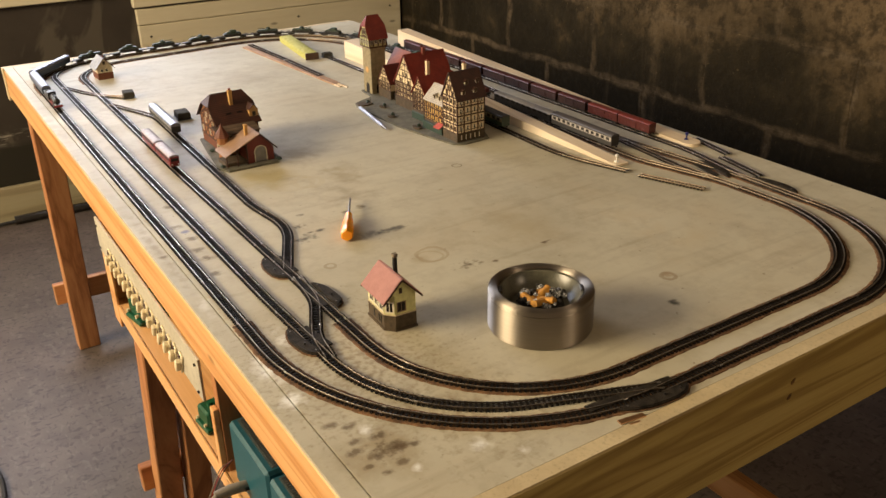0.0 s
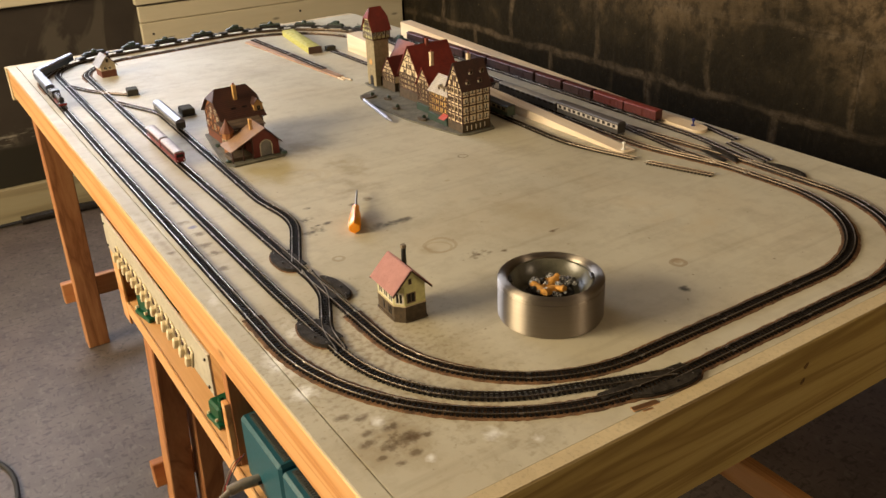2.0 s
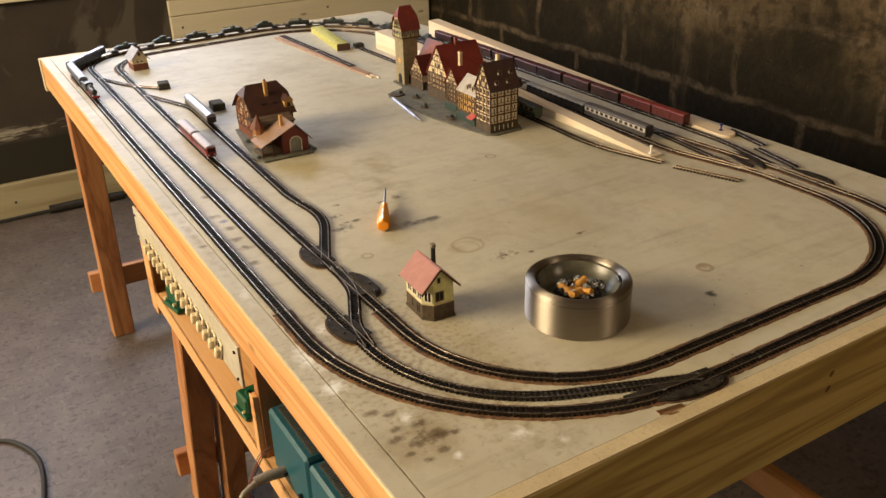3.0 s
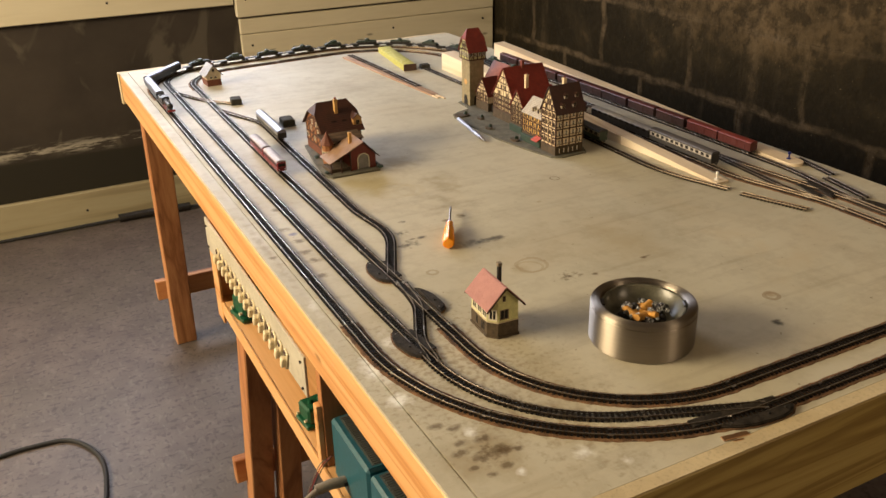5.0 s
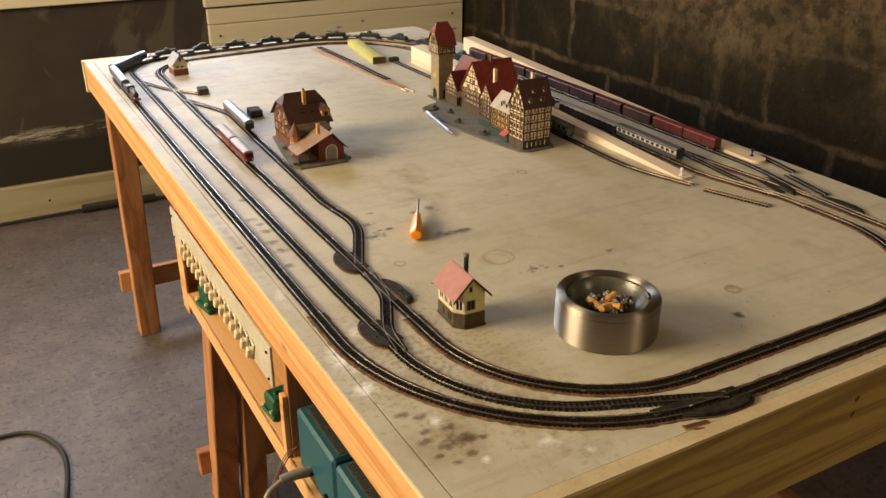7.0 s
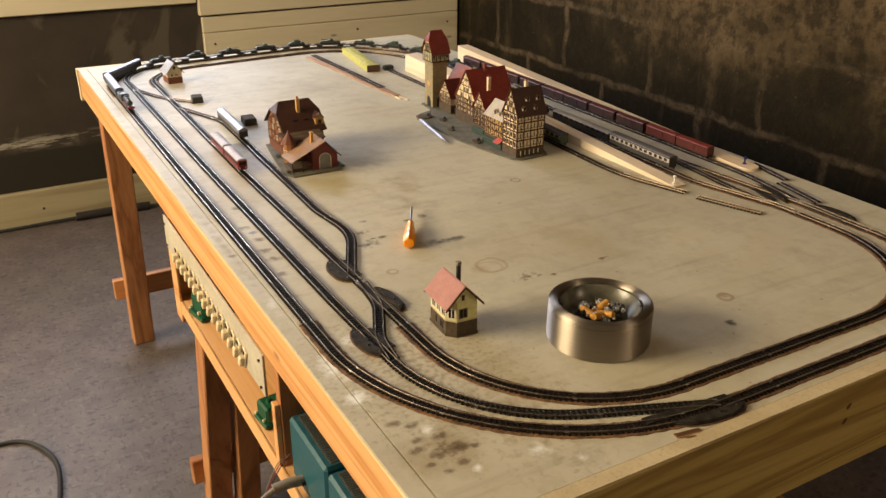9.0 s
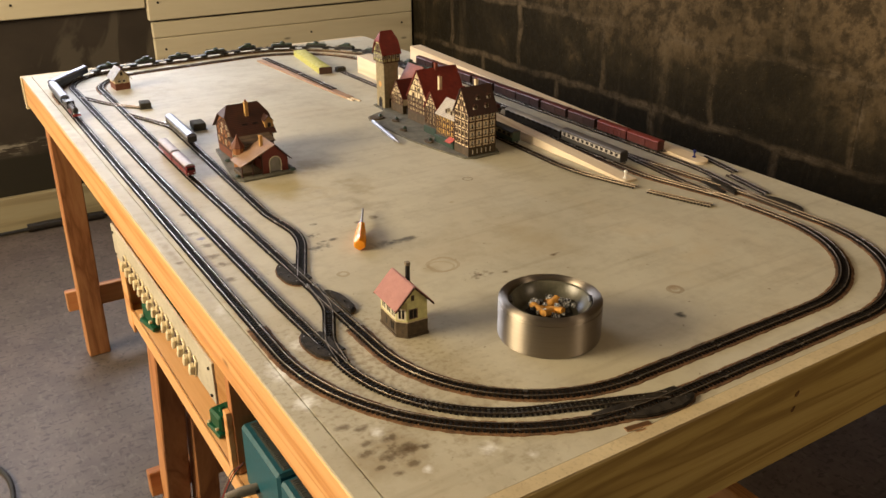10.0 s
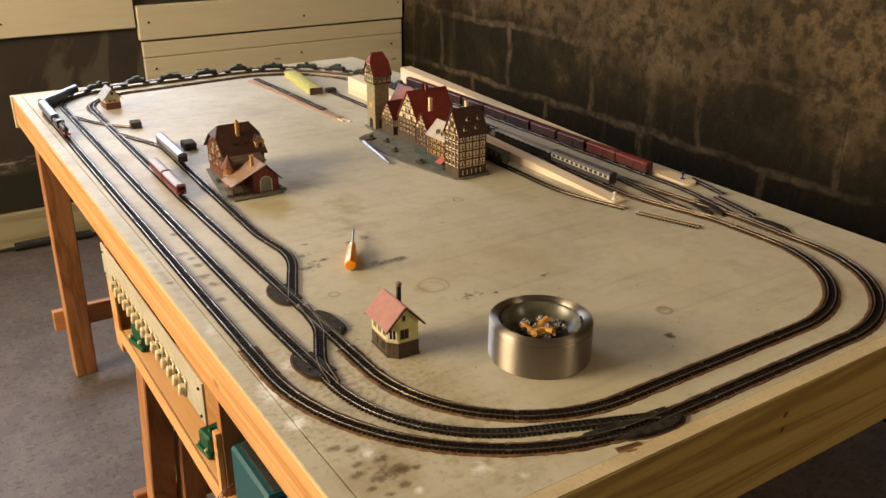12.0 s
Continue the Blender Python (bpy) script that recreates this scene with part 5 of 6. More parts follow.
    part("roof_slope", b, M_TANROOF, t, "tan shingled shed roof")
    b = bmn()
    roof_slope(b, (0.264, 0.784, 0.0215), (0.264, 0.826, 0.0215), (0.239, 0.784, 0.0490), (0.239, 0.826, 0.0490))
    part("roof_slope", b, M_BROWNROOF, t)
    chimney(t, pose(0.226, 0.806, 0.040), 0.021, 0.0045, M_OCHRE)
    b = bmn()
    box(b, 0.184, 0.218, 0.792, 0.822, 0.003, 0.009, 0.0005)
    part("loading_dock", b, M_DARKSTONE, t)
    for x, y in ((0.1845, 0.788), (0.2015, 0.788), (0.217, 0.788)):
        b = bmn()
        box(b, x - 0.0008, x + 0.0008, y - 0.0008, y + 0.0008, 0.003, 0.022 + (x - 0.182) * 0.4)
        part("post", b, M_TIMBER, t)
    for o in set(t.children) - main:
        o.location = o.location + Vector((-0.003, 0.009, 0))
    # bushes on the base
    for x, y, r in ((0.177, 0.805, 0.004), (0.262, 0.793, 0.005), (0.260, 0.806, 0.004), (0.190, 0.876, 0.005)):
        b = bmn()
        bmesh.ops.create_icosphere(b, subdivisions=2, radius=r)
        for v in b.verts:
            v.co *= 1 + 0.35 * noise.noise(v.co * 900)
            v.co.z *= 0.6
        o = part("shrub", b, M_ARMY, t)
        o.location = (x, y, 0.0045)


station()


def town():
    t = thing("model_town_row", pose(0, 0, TOP), "half-timbered model town houses with red roofs and gate tower", "model house", "model buildings")
    b = bmn()
    slab(b, [(0.578, 1.160), (0.570, 1.140), (0.570, 1.07), (0.572, 0.965), (0.586, 0.880), (0.601, 0.815), (0.618, 0.803), (0.676, 0.806), (0.735, 0.95), (0.742, 1.10), (0.722, 1.250), (0.637, 1.246), (0.632, 1.186), (0.598, 1.172)], 0, 0.003)
    part("scenic_base", b, M_BASE, t, "grey base plate with paving")
    Z = 0.003
    # end house: tall gable to the street, shuttered windows on its side
    R = pose(0.6405, 0.8382, Z, 0, 0, -90)
    gable_house(t, R, 0.0476, 0.0616, 0.083, 0.127, M_INFILL, M_BROWNROOF, 4, 4, 0.003, 0.016, M_DARKSTONE, sides="fr", seed=11, side_windows=PANE_SHUTTER)
    for v, z in ((-0.016, 0.090), (0.010, 0.090), (-0.004, 0.105), (0.020, 0.105)):
        u = 0.0238 * (1 - (z - 0.083) / 0.044)
        dormer(t, R @ pose(u + 0.0035, v, z - 0.001, 0, 0, 90), M_FRAME, M_BROWNROOF, 0.0075, 0.008, 0.010)
    chimney(t, R @ pose(-0.004, 0.004, 0.112), 0.026, 0.006, M_INFILL, M_BRICK)
    for v in (-0.022, -0.012, -0.002, 0.008, 0.018):
        b = bmn()
        box(b, -0.0012, 0.0012, -0.0006, 0.0006, 0.004, 0.013)
        o = part("pilaster", b, M_FRAME, t)
        o.matrix_local = R @ pose(0.0247, v, 0)
    # tan-roofed house in between, ridge along the street
    gable_house(t, pose(0.6405, 0.8995, Z), 0.051, 0.0745, 0.056, 0.082, M_INFILLYEL, M_GREYTAN, 3, 5, 0.002, 0.018, M_DARKSTONE, sides="l", seed=14)
    for y in (0.888, 0.906):
        dormer(t, pose(0.6195, y, 0.064, 0, 0, -90), M_FRAME, M_GREYTAN, 0.010, 0.009, 0.016)
    # red gable toward the street
    gable_house(t, pose(0.6680, 0.9790, Z, 0, 0, -90), 0.049, 0.078, 0.053, 0.087, M_INFILL, M_RED, 4, 4, 0.003, 0.018, M_DARKSTONE, sides="f", seed=17)
    # the big red roof
    gable_house(t, pose(0.6920, 1.0620, Z, 0, 0, -90), 0.083, 0.092, 0.052, 0.112, M_INFILL, M_RED, 3, 6, 0.003, 0.020, M_DARKSTONE, sides="f", seed=20)
    chimney(t, pose(0.664, 1.002, 0.082), 0.030, 0.0065, M_INFILL, M_BRICK)
    chimney(t, pose(0.690, 1.060, 0.104), 0.022, 0.006, M_BRICK)
    # low house next to the tower: steep small gable before a terracotta roof
    gable_house(t, pose(0.6720, 1.1620, Z, 0, 0, -90), 0.052, 0.040, 0.035, 0.070, M_INFILL, M_DEEPRED, 2, 4, 0.002, 0.018, M_DARKSTONE, sides="f", seed=23)
    gable_house(t, pose(0.7080, 1.1720, Z), 0.054, 0.062, 0.054, 0.094, M_CREAM, M_TERRA, timber=False, plinth=0.018)
    for y in (1.116, 1.128):
        b = bmn()
        arch = [(0.0045 * math.cos(math.pi * k / 8), 0.011 + 0.0045 * math.sin(math.pi * k / 8)) for k in range(9)]
        prism(b, [(-0.0045, 0.0005), (0.0045, 0.0005)] + arch, pose(0.6582, y, Z, 0, 0, -90), 0.001)
        part("archway", b, M_PANE, t)
    # gate tower
    T = pose(0.6595, 1.2175, Z, 0, 0, -90)
    w = 0.0365
    b = bmn()
    box(b, -w / 2, w / 2, -w / 2, w / 2, 0, 0.103, 0.0004)
    o = part("tower", b, M_TOWER, t, "sandy plastered gate tower")
    o.matrix_local = T
    b = bmn()
    arch = [(0.0068 * math.cos(math.pi * k / 8), 0.016 + 0.0068 * math.sin(math.pi * k / 8)) for k in range(9)]
    prism(b, [(-0.0068, 0.0005), (0.0068, 0.0005)] + arch, T @ pose(0, -w / 2 - 0.0005, 0), 0.001)
    prism(b, [(-0.0068, 0.0005), (0.0068, 0.0005)] + arch, T @ pose(w / 2 + 0.0005, 0, 0, 0, 0, 90), 0.001)
    part("gateway", b, M_PANE, t)
    b = bmn()
    cyl(b, T @ Vector((0, -w / 2 - 0.0006, 0.052)), T @ Vector((0, -w / 2 + 0.0006, 0.052)), 0.0065, n=14)
    part("crest", b, M_OCHRE, t)
    g = w / 2 + 0.0030
    b = bmn()
    box(b, -g, g, -g, g, 0.103, 0.124, 0.0003)
    prism(b, [(-g + 0.001, 0.124), (g - 0.001, 0.124), (0.0084, 0.145), (-0.0084, 0.145)], pose(0, -g, 0), 2 * g)
    o = part("gallery", b, M_GALLERY, t, "green-cream half-timbered gallery under the roof")
    o.matrix_local = T
    for k in range(4):
        timber_face(t, T @ pose(0, 0, 0, 0, 0, 90 * k) @ pose(-g, -g, 0), 2 * g, 0.124, 1, 4, 0.103, 0, PANE, braces=False, seed=30 + k)
    timber_face(t, T @ pose(-g * 0.5, -g, 0), 1.0 * g, 0.141, 1, 2, 0.126, 0, PANE_SMALL, braces=False, seed=35)
    half_hip_roof(t, T, 2 * g, 2 * g, 0.125, 0.167, 0.146, 0.003, M_RED, 0.010)
    # stall with a red awning, round plinths and a lamp post on the paving
    b = bmn()
    roof_slope(b, (0.603, 0.868, 0.015), (0.603, 0.888, 0.015), (0.616, 0.868, 0.022), (0.616, 0.888, 0.022), 0.001)
    part("awning", b, M_REDAWN, t)
    b = bmn()
    box(b, 0.6085, 0.6160, 0.866, 0.934, Z, 0.017, 0.0004)
    part("shop_front", b, M_SHOP, t, "dark green shop fronts")
    b = bmn()
    box(b, 0.6245, 0.6300, 0.956, 1.002, Z, 0.017, 0.0004)
    part("shop_front", b, M_SHOP, t, "dark green shop fronts")
    for x, y, sx, sy in ((0.596, 0.935, 0.008, 0.013), (0.592, 1.03, 0.007, 0.010), (0.589, 1.140, 0.017, 0.014), (0.612, 1.10, 0.007, 0.010)):
        b = bmn()
        slab(b, [(x + sx * math.cos(a), y + sy * math.sin(a)) for a in (k * math.pi / 6 for k in range(12))], Z, Z + 0.0028)
        part("plinth", b, M_DARKSTONE, t)
        b = bmn()
        bmesh.ops.create_icosphere(b, subdivisions=2, radius=0.0042)
        for v in b.verts:
            v.co *= 1 + 0.35 * noise.noise(v.co * 700 + Vector((x * 90, y * 90, 0)))
        o = part("shrub", b, M_ARMY, t)
        o.location = (x + 0.5 * sx, y, Z + 0.0045)
    b = bmn()
    cyl(b, (0.606, 1.145, Z), (0.606, 1.145, Z + 0.034), 0.0005, n=6)
    part("lamp_post", b, M_BLACK, t)


town()

# ---- rolling stock ----
M_DIMCREAM = plain("dim_cream_band", (0.20, 0.17, 0.10), 0.5)
RAIL = TOP + 0.0042


def bogie_mesh():
    b = bmn()
    box(b, -0.008, 0.008, -0.0050, 0.0050, 0.0030, 0.0052, 0.0004)
    for s in (-1, 1):
        box(b, -0.0085, 0.0085, s * 0.0052 - 0.0006, s * 0.0052 + 0.0006, 0.0018, 0.0050, 0.0003)
    return mesh("bogie", b, M_BLACK)


def wheel_mesh():
    b = bmn()
    for s in (-1, 1):
        cyl(b, (0, s * 0.0036, 0.0032), (0, s * 0.0046, 0.0032), 0.0032, n=14)
        cyl(b, (0, s * 0.0034, 0.0032), (0, s * 0.0037, 0.0032), 0.0037, n=14)
    cyl(b, (0, -0.004, 0.0032), (0, 0.004, 0.0032), 0.0006, n=6)
    return mesh("wheelset", b, M_WHEEL)


BOGIE, WHEELS = bogie_mesh(), wheel_mesh()


def running_gear(t, length, gap=None):
    gap = gap or length * 0.32
    for s in (-1, 1):
        bo = share("bogie", BOGIE, t, pose(s * gap, 0, 0))
        for e in (-1, 1):
            share("wheelset", WHEELS, bo, pose(e * 0.0055, 0, 0))
    for s in (-1, 1):
        b = bmn()
        box(b, 0, 0.004, -0.0008, 0.0008, 0.0042, 0.0060)
        box(b, 0.003, 0.0045, -0.0018, 0.0018, 0.0040, 0.0062)
        o = part("coupling", b, M_BLACK, t)
        o.matrix_local = pose(s * length / 2, 0, 0, 0, 0, 0 if s > 0 else 180)


def rounded_roof(b, length, w, z0, rise, over=0.0006, n=7):
    prof = [(-w / 2 - over, z0 - 0.0004)]
    for k in range(n + 1):
        a = math.pi * (1 - k / n)
        prof.append(((w / 2 + over) * math.cos(a), z0 + rise * math.sin(a)))
    prof.append((w / 2 + over, z0 - 0.0004))
    m = Matrix(((0, 1, 0, -length / 2), (1, 0, 0, 0), (0, 0, 1, 0), (0, 0, 0, 1)))
    prism(b, prof, m, length)


def boxcar(length, body, roof, label):
    t = thing("freight_wagon", pose(0, 0, 0), label, "model train", "rolling stock")
    w = 0.0175
    b = bmn()
    box(b, -length / 2, length / 2, -w / 2, w / 2, 0.0055, 0.0205, 0.0004)
    for k in range(9):
        x = -length / 2 + length * (k + 0.5) / 9
        for s in (-1, 1):
            box(b, x - 0.0004, x + 0.0004, s * w / 2 - 0.0004, s * w / 2 + 0.0004, 0.006, 0.020)
    part("body", b, body, t)
    b = bmn()
    rounded_roof(b, length + 0.001, w, 0.0205, 0.0030)
    part("roof", b, roof, t)
    for s in (-1, 1):
        b = bmn()
        box(b, -0.007, 0.007, s * (w / 2 + 0.0004) - 0.0004, s * (w / 2 + 0.0004) + 0.0004, 0.0065, 0.0195)
        part("sliding_door", b, body, t)
    b = bmn()
    box(b, -length / 2 + 0.001, length / 2 - 0.001, -0.006, 0.006, 0.0038, 0.0056)
    part("underframe", b, M_BLACK, t)
    running_gear(t, length)
    return t


def coach(length, body, band, roof, label, windows=11, low=0.0050, group="rolling stock", name="passenger_coach", high=0.0225, rise=0.0034):
    t = thing(name, pose(0, 0, 0), label, "model train", group)
    w = 0.0180
    b = bmn()
    box(b, -length / 2, length / 2, -w / 2, w / 2, low, high, 0.0007)
    part("body", b, body, t)
    if band is not None:
        for s in (-1, 1):
            b = bmn()
            box(b, -length / 2 + 0.001, length / 2 - 0.001, s * w / 2 - 0.00035, s * w / 2 + 0.00035, 0.0132, high - 0.0022)
            part("side_band", b, band, t)
    for s in (-1, 1):
        for k in range(windows):
            x = -length / 2 + length * (k + 0.75) / (windows + 0.5)
            b = bmn()
            box(b, x - length / windows * 0.27, x + length / windows * 0.27, s * w / 2 - 0.0006, s * w / 2 + 0.0006, 0.0145, 0.0195)
            part("window", b, M_PANE, t)
    b = bmn()
    rounded_roof(b, length, w, high, rise)
    part("roof", b, roof, t)
    b = bmn()
    box(b, -length * 0.18, length * 0.18, -0.006, 0.006, 0.0025, low + 0.0003, 0.0005)
    part("underframe", b, M_BLACK, t)
    running_gear(t, length)
    return t


def on_track(t, name, s, from_end=False, flip=False, wheelbase=0.05):
    """Sets a vehicle on a track, s metres along it."""
    pts = PATHS[name]
    i = s / PITCH
    if from_end:
        i = len(pts) - 1 - i
    k = wheelbase / 2 / PITCH

    def at(j):
        j = min(max(j, 0), len(pts) - 1.001)
        return pts[int(j)].lerp(pts[int(j) + 1], j - int(j))
    a, b = at(i - k), at(i + k)
    c, d = (a + b) / 2, b - a
    t.matrix_world = pose(c.x, c.y, RAIL, 0, 0, math.degrees(math.atan2(d.y, d.x)) + (180 if flip else 0)) @ Matrix.Diagonal((1, 1.02, 1.06, 1))
    return t


def at_y(name, y, lo=0, hi=None):
    """How far along a track it reaches the height y on the plan."""
    pts = PATHS[name]
    hi = hi or len(pts)
    return min(range(lo, hi), key=lambda i: abs(pts[i].y - y)) * PITCH


# standing goods train: eight maroon and two redder wagons
for k in range(10):
    w = boxcar(0.0835, M_OXIDESIDE if k < 2 else M_DARKMAROON, M_OXIDE if k < 2 else M_MAROON,
               "oxide-red covered goods wagon on the wall-side track" if k < 2 else "dark maroon covered goods wagon on the wall-side track")
    on_track(w, "freight_line", at_y("freight_line", 0.6725 + 0.0912 * k))

on_track(coach(0.172, M_GREYROOFC, M_COACHCREAM, M_DUSKROOF, "cream and grey passenger coach with a dark roof", 12), "inner", at_y("inner", 0.7065, 183, 555))
on_track(coach(0.190, M_BLACK, None, M_MIDROOF, "black passenger coach with a plain grey roof", 10, high=0.0190), "inner", at_y("inner", 0.8905, 183, 555))
on_track(coach(0.166, M_GREYROOFC, M_COACHCREAM, M_SILVER, "cream passenger coach with a bright silver roof", 0, high=0.0165, rise=0.0062), "platform_line", at_y("platform_line", 1.250))
on_track(coach(0.158, M_GREEN, M_DIMCREAM, M_GREYROOFC, "dark green passenger coach behind the model houses", 9), "siding", at_y("siding", 0.902))


def diesel():
    t = thing("diesel_locomotive", pose(0, 0, 0), "dark red diesel locomotive standing beside the platform", "model train", "rolling stock")
    b = bmn()
    box(b, -0.048, 0.048, -0.0085, 0.0085, 0.0055, 0.011, 0.0004)
    part("frame", b, M_BLACK, t)
    for x0, x1 in ((-0.046, -0.006), (0.018, 0.046)):
        b = bmn()
        box(b, x0, x1, -0.006, 0.006, 0.011, 0.019, 0.0008)
        part("bonnet", b, M_MAROON, t)
    b = bmn()
    box(b, -0.006, 0.018, -0.0085, 0.0085, 0.011, 0.024, 0.0006)
    part("cab", b, M_MAROON, t)
    b = bmn()
    box(b, -0.0065, 0.0185, -0.007, 0.007, 0.0175, 0.0215)
    part("cab_window", b, M_PANE, t)
    running_gear(t, 0.098)
    return t


on_track(diesel(), "inner", at_y("inner", 1.070, 183, 555))


def railcar():
    """Two-part railbus, crimson with pale roofs."""
    t = thing("railbus", pose(0, 0, 0), "crimson two-car railbus with pale grey roofs", "model train", "rolling stock")
    for s in (-1, 1):
        b = bmn()
        L = 0.090
        box(b, -L / 2, L / 2, -0.0085, 0.0085, 0.0035, 0.0195, 0.0018)
        body = part("car_body", b, M_CRIMSON, t)
        body.matrix_local = pose(s * 0.0475, 0, 0)
        b = bmn()
        rounded_roof(b, L - 0.004, 0.0165, 0.0195, 0.0034)
        part("roof", b, M_LIGHTROOF, body)
        for side in (-1, 1):
            b = bmn()
            for k in range(6):
                x = -0.036 + 0.0144 * k
                box(b, x - 0.0054, x + 0.0054, side * 0.0085 - 0.0004, side * 0.0085 + 0.0004, 0.0125, 0.0175)
            part("window_row", b, M_PANE, body)
        b = bmn()
        box(b, s * L / 2 - 0.0004, s * L / 2 + 0.0004, -0.006, 0.006, 0.0125, 0.0175)
        part("windscreen", b, M_PANE, body)
        b = bmn()
        for e in (-1, 1):
            cyl(b, (s * L / 2 - s * 0.001, e * 0.0055, 0.0075), (s * (L / 2 + 0.0006), e * 0.0055, 0.0075), 0.0011, n=10)
        part("headlight", b, M_WHITE, body)
        for e in (-1, 1):
            share("wheelset", WHEELS, body, pose(e * 0.026, 0, 0))
    return t


on_track(railcar(), "inner", 0.080, from_end=True)


def steam_loco():
    t = thing("steam_locomotive", pose(0, 0, 0), "black steam locomotive with red wheels pulling the long train", "model train", "long train")
    b = bmn()
    box(b, -0.020, 0.052, -0.0070, 0.0070, 0.0068, 0.0082, 0.0003)
    part("running_board", b, M_BLACK, t)
    b = bmn()
    cyl(b, (-0.004, 0, 0.0145), (0.046, 0, 0.0145), 0.0062, n=20)
    cyl(b, (0.046, 0, 0.0145), (0.0485, 0, 0.0145), 0.0062, 0.004, n=20)
    part("boiler", b, M_BLACK, t)
    b = bmn()
    for x in (0.006, 0.018, 0.030):
        cyl(b, (x - 0.0004, 0, 0.0145), (x + 0.0004, 0, 0.0145), 0.0065, n=20)
    part("boiler_band", b, M_WHEEL, t)
    b = bmn()
    cyl(b, (0.041, 0, 0.0195), (0.041, 0, 0.0250), 0.0020, 0.0023, n=14)
    part("chimney", b, M_BLACK, t)
    b = bmn()
    for x in (0.012, 0.026):
        lathe(b, [(0.0030, 0), (0.0030, 0.002), (0.0018, 0.0036), (0, 0.004)], 14, (x, 0, 0.0195))
    part("dome", b, M_BLACK, t)
    b = bmn()
    box(b, -0.020, -0.004, -0.0082, 0.0082, 0.008, 0.0215, 0.0005)
    part("cab", b, M_BLACK, t)
    b = bmn()
    rounded_roof(b, 0.018, 0.0165, 0.0215, 0.003)
    o = part("cab_roof", b, M_BLACK, t)
    o.location = (-0.012, 0, 0)
    for s in (-1, 1):
        b = bmn()
        box(b, 0.036, 0.046, s * 0.0070 - 0.0016, s * 0.0070 + 0.0016, 0.0040, 0.0078, 0.0006)
        part("cylinder", b, M_BLACK, t)
    for x in (-0.012, 0.000, 0.012, 0.024):
        b = bmn()
        for s in (-1, 1):
            cyl(b, (x, s * 0.0042, 0.0048), (x, s * 0.0056, 0.0048), 0.0048, n=18)
        part("driving_wheel", b, M_LOCORED, t)
    b = bmn()
    box(b, 0.0525, 0.0545, -0.0085, 0.0085, 0.0042, 0.0080, 0.0003)
    part("buffer_beam", b, M_LOCORED, t)
    b = bmn()
    for s in (-1, 1):
        lathe(b, [(0.0012, 0), (0.0012, 0.002), (0, 0.0022)], 10, (0.053, s * 0.0055, 0.009))
    part("lamp", b, M_WHITE, t)
    # tender
    b = bmn()
    box(b, -0.062, -0.023, -0.0080, 0.0080, 0.0060, 0.0170, 0.0006)
    part("tender", b, M_BLACK, t)
    b = bmn()
    for k in range(24):
        rr = random.Random(k)
        box(b, -0.001, 0.001, -0.001, 0.001, -0.001, 0.001, 0, pose(-0.056 + rr.random() * 0.027, -0.0055 + rr.random() * 0.011, 0.0175, rr.random() * 90, rr.random() * 90, 0) @ Matrix.Scale(1.6, 4))
    part("coal", b, M_DARK, t)
    for x in (-0.055, -0.043, -0.030):
        share("wheelset", WHEELS, t, pose(x, 0, 0))
    return t


def flat_wagon():
    t = thing("flat_wagon", pose(0, 0, 0), "black flat wagon of the long train", "model train", "long train")
    L = 0.094
    b = bmn()
    box(b, -L / 2, L / 2, -0.0085, 0.0085, 0.0060, 0.0078, 0.0003)
    for k in range(7):
        x = -L / 2 + L * (k + 0.5) / 7
        for s in (-1, 1):
            box(b, x - 0.0005, x + 0.0005, s * 0.0086 - 0.0004, s * 0.0086 + 0.0004, 0.0055, 0.0105)
    part("deck", b, M_BLACK, t)
    running_gear(t, L)
    return t


def tracked_load(kind):
    """A dark green model vehicle carried as a load."""
    t = thing("model_vehicle", pose(0, 0, 0), "dark green tracked model vehicle loaded on a flat wagon", "model vehicle", "train loads")
    L = 0.056 if kind else 0.046
    b = bmn()
    prism(b, [(-L / 2, 0.002), (L / 2, 0.002), (L / 2 + 0.003, 0.005), (L / 2 - 0.004, 0.0085), (-L / 2 + 0.001, 0.0085), (-L / 2 - 0.002, 0.005)],
          pose(0, -0.0048, 0), 0.0096)
    part("hull", b, M_ARMY, t)
    for s in (-1, 1):
        b = bmn()
        prism(b, [(-L / 2, 0), (L / 2 - 0.002, 0), (L / 2 + 0.002, 0.003), (L / 2 - 0.001, 0.0055), (-L / 2, 0.0055), (-L / 2 - 0.002, 0.003)], pose(0, s * 0.0065 - 0.0016, 0), 0.0032)
        part("track", b, M_BLACK, t)
    b = bmn()
    if kind:
        lathe(b, [(0.0074, 0), (0.0070, 0.003), (0.0045, 0.0055), (0, 0.006)], 14, (-0.002, 0, 0.0085))
        part("turret", b, M_ARMY, t)
        b = bmn()
        cyl(b, (0.003, 0, 0.0112), (0.026, 0, 0.0122), 0.0007, n=8)
        part("gun", b, M_ARMY, t)
    else:
        box(b, -0.012, 0.006, -0.0055, 0.0055, 0.0085, 0.0150, 0.0016)
        part("cabin", b, M_ARMY, t)
        b = bmn()
        lathe(b, [(0.0045, 0), (0.0045, 0.002), (0, 0.0035)], 12, (0.010, 0, 0.0085))
        part("hatch", b, M_ARMY, t)
    return t


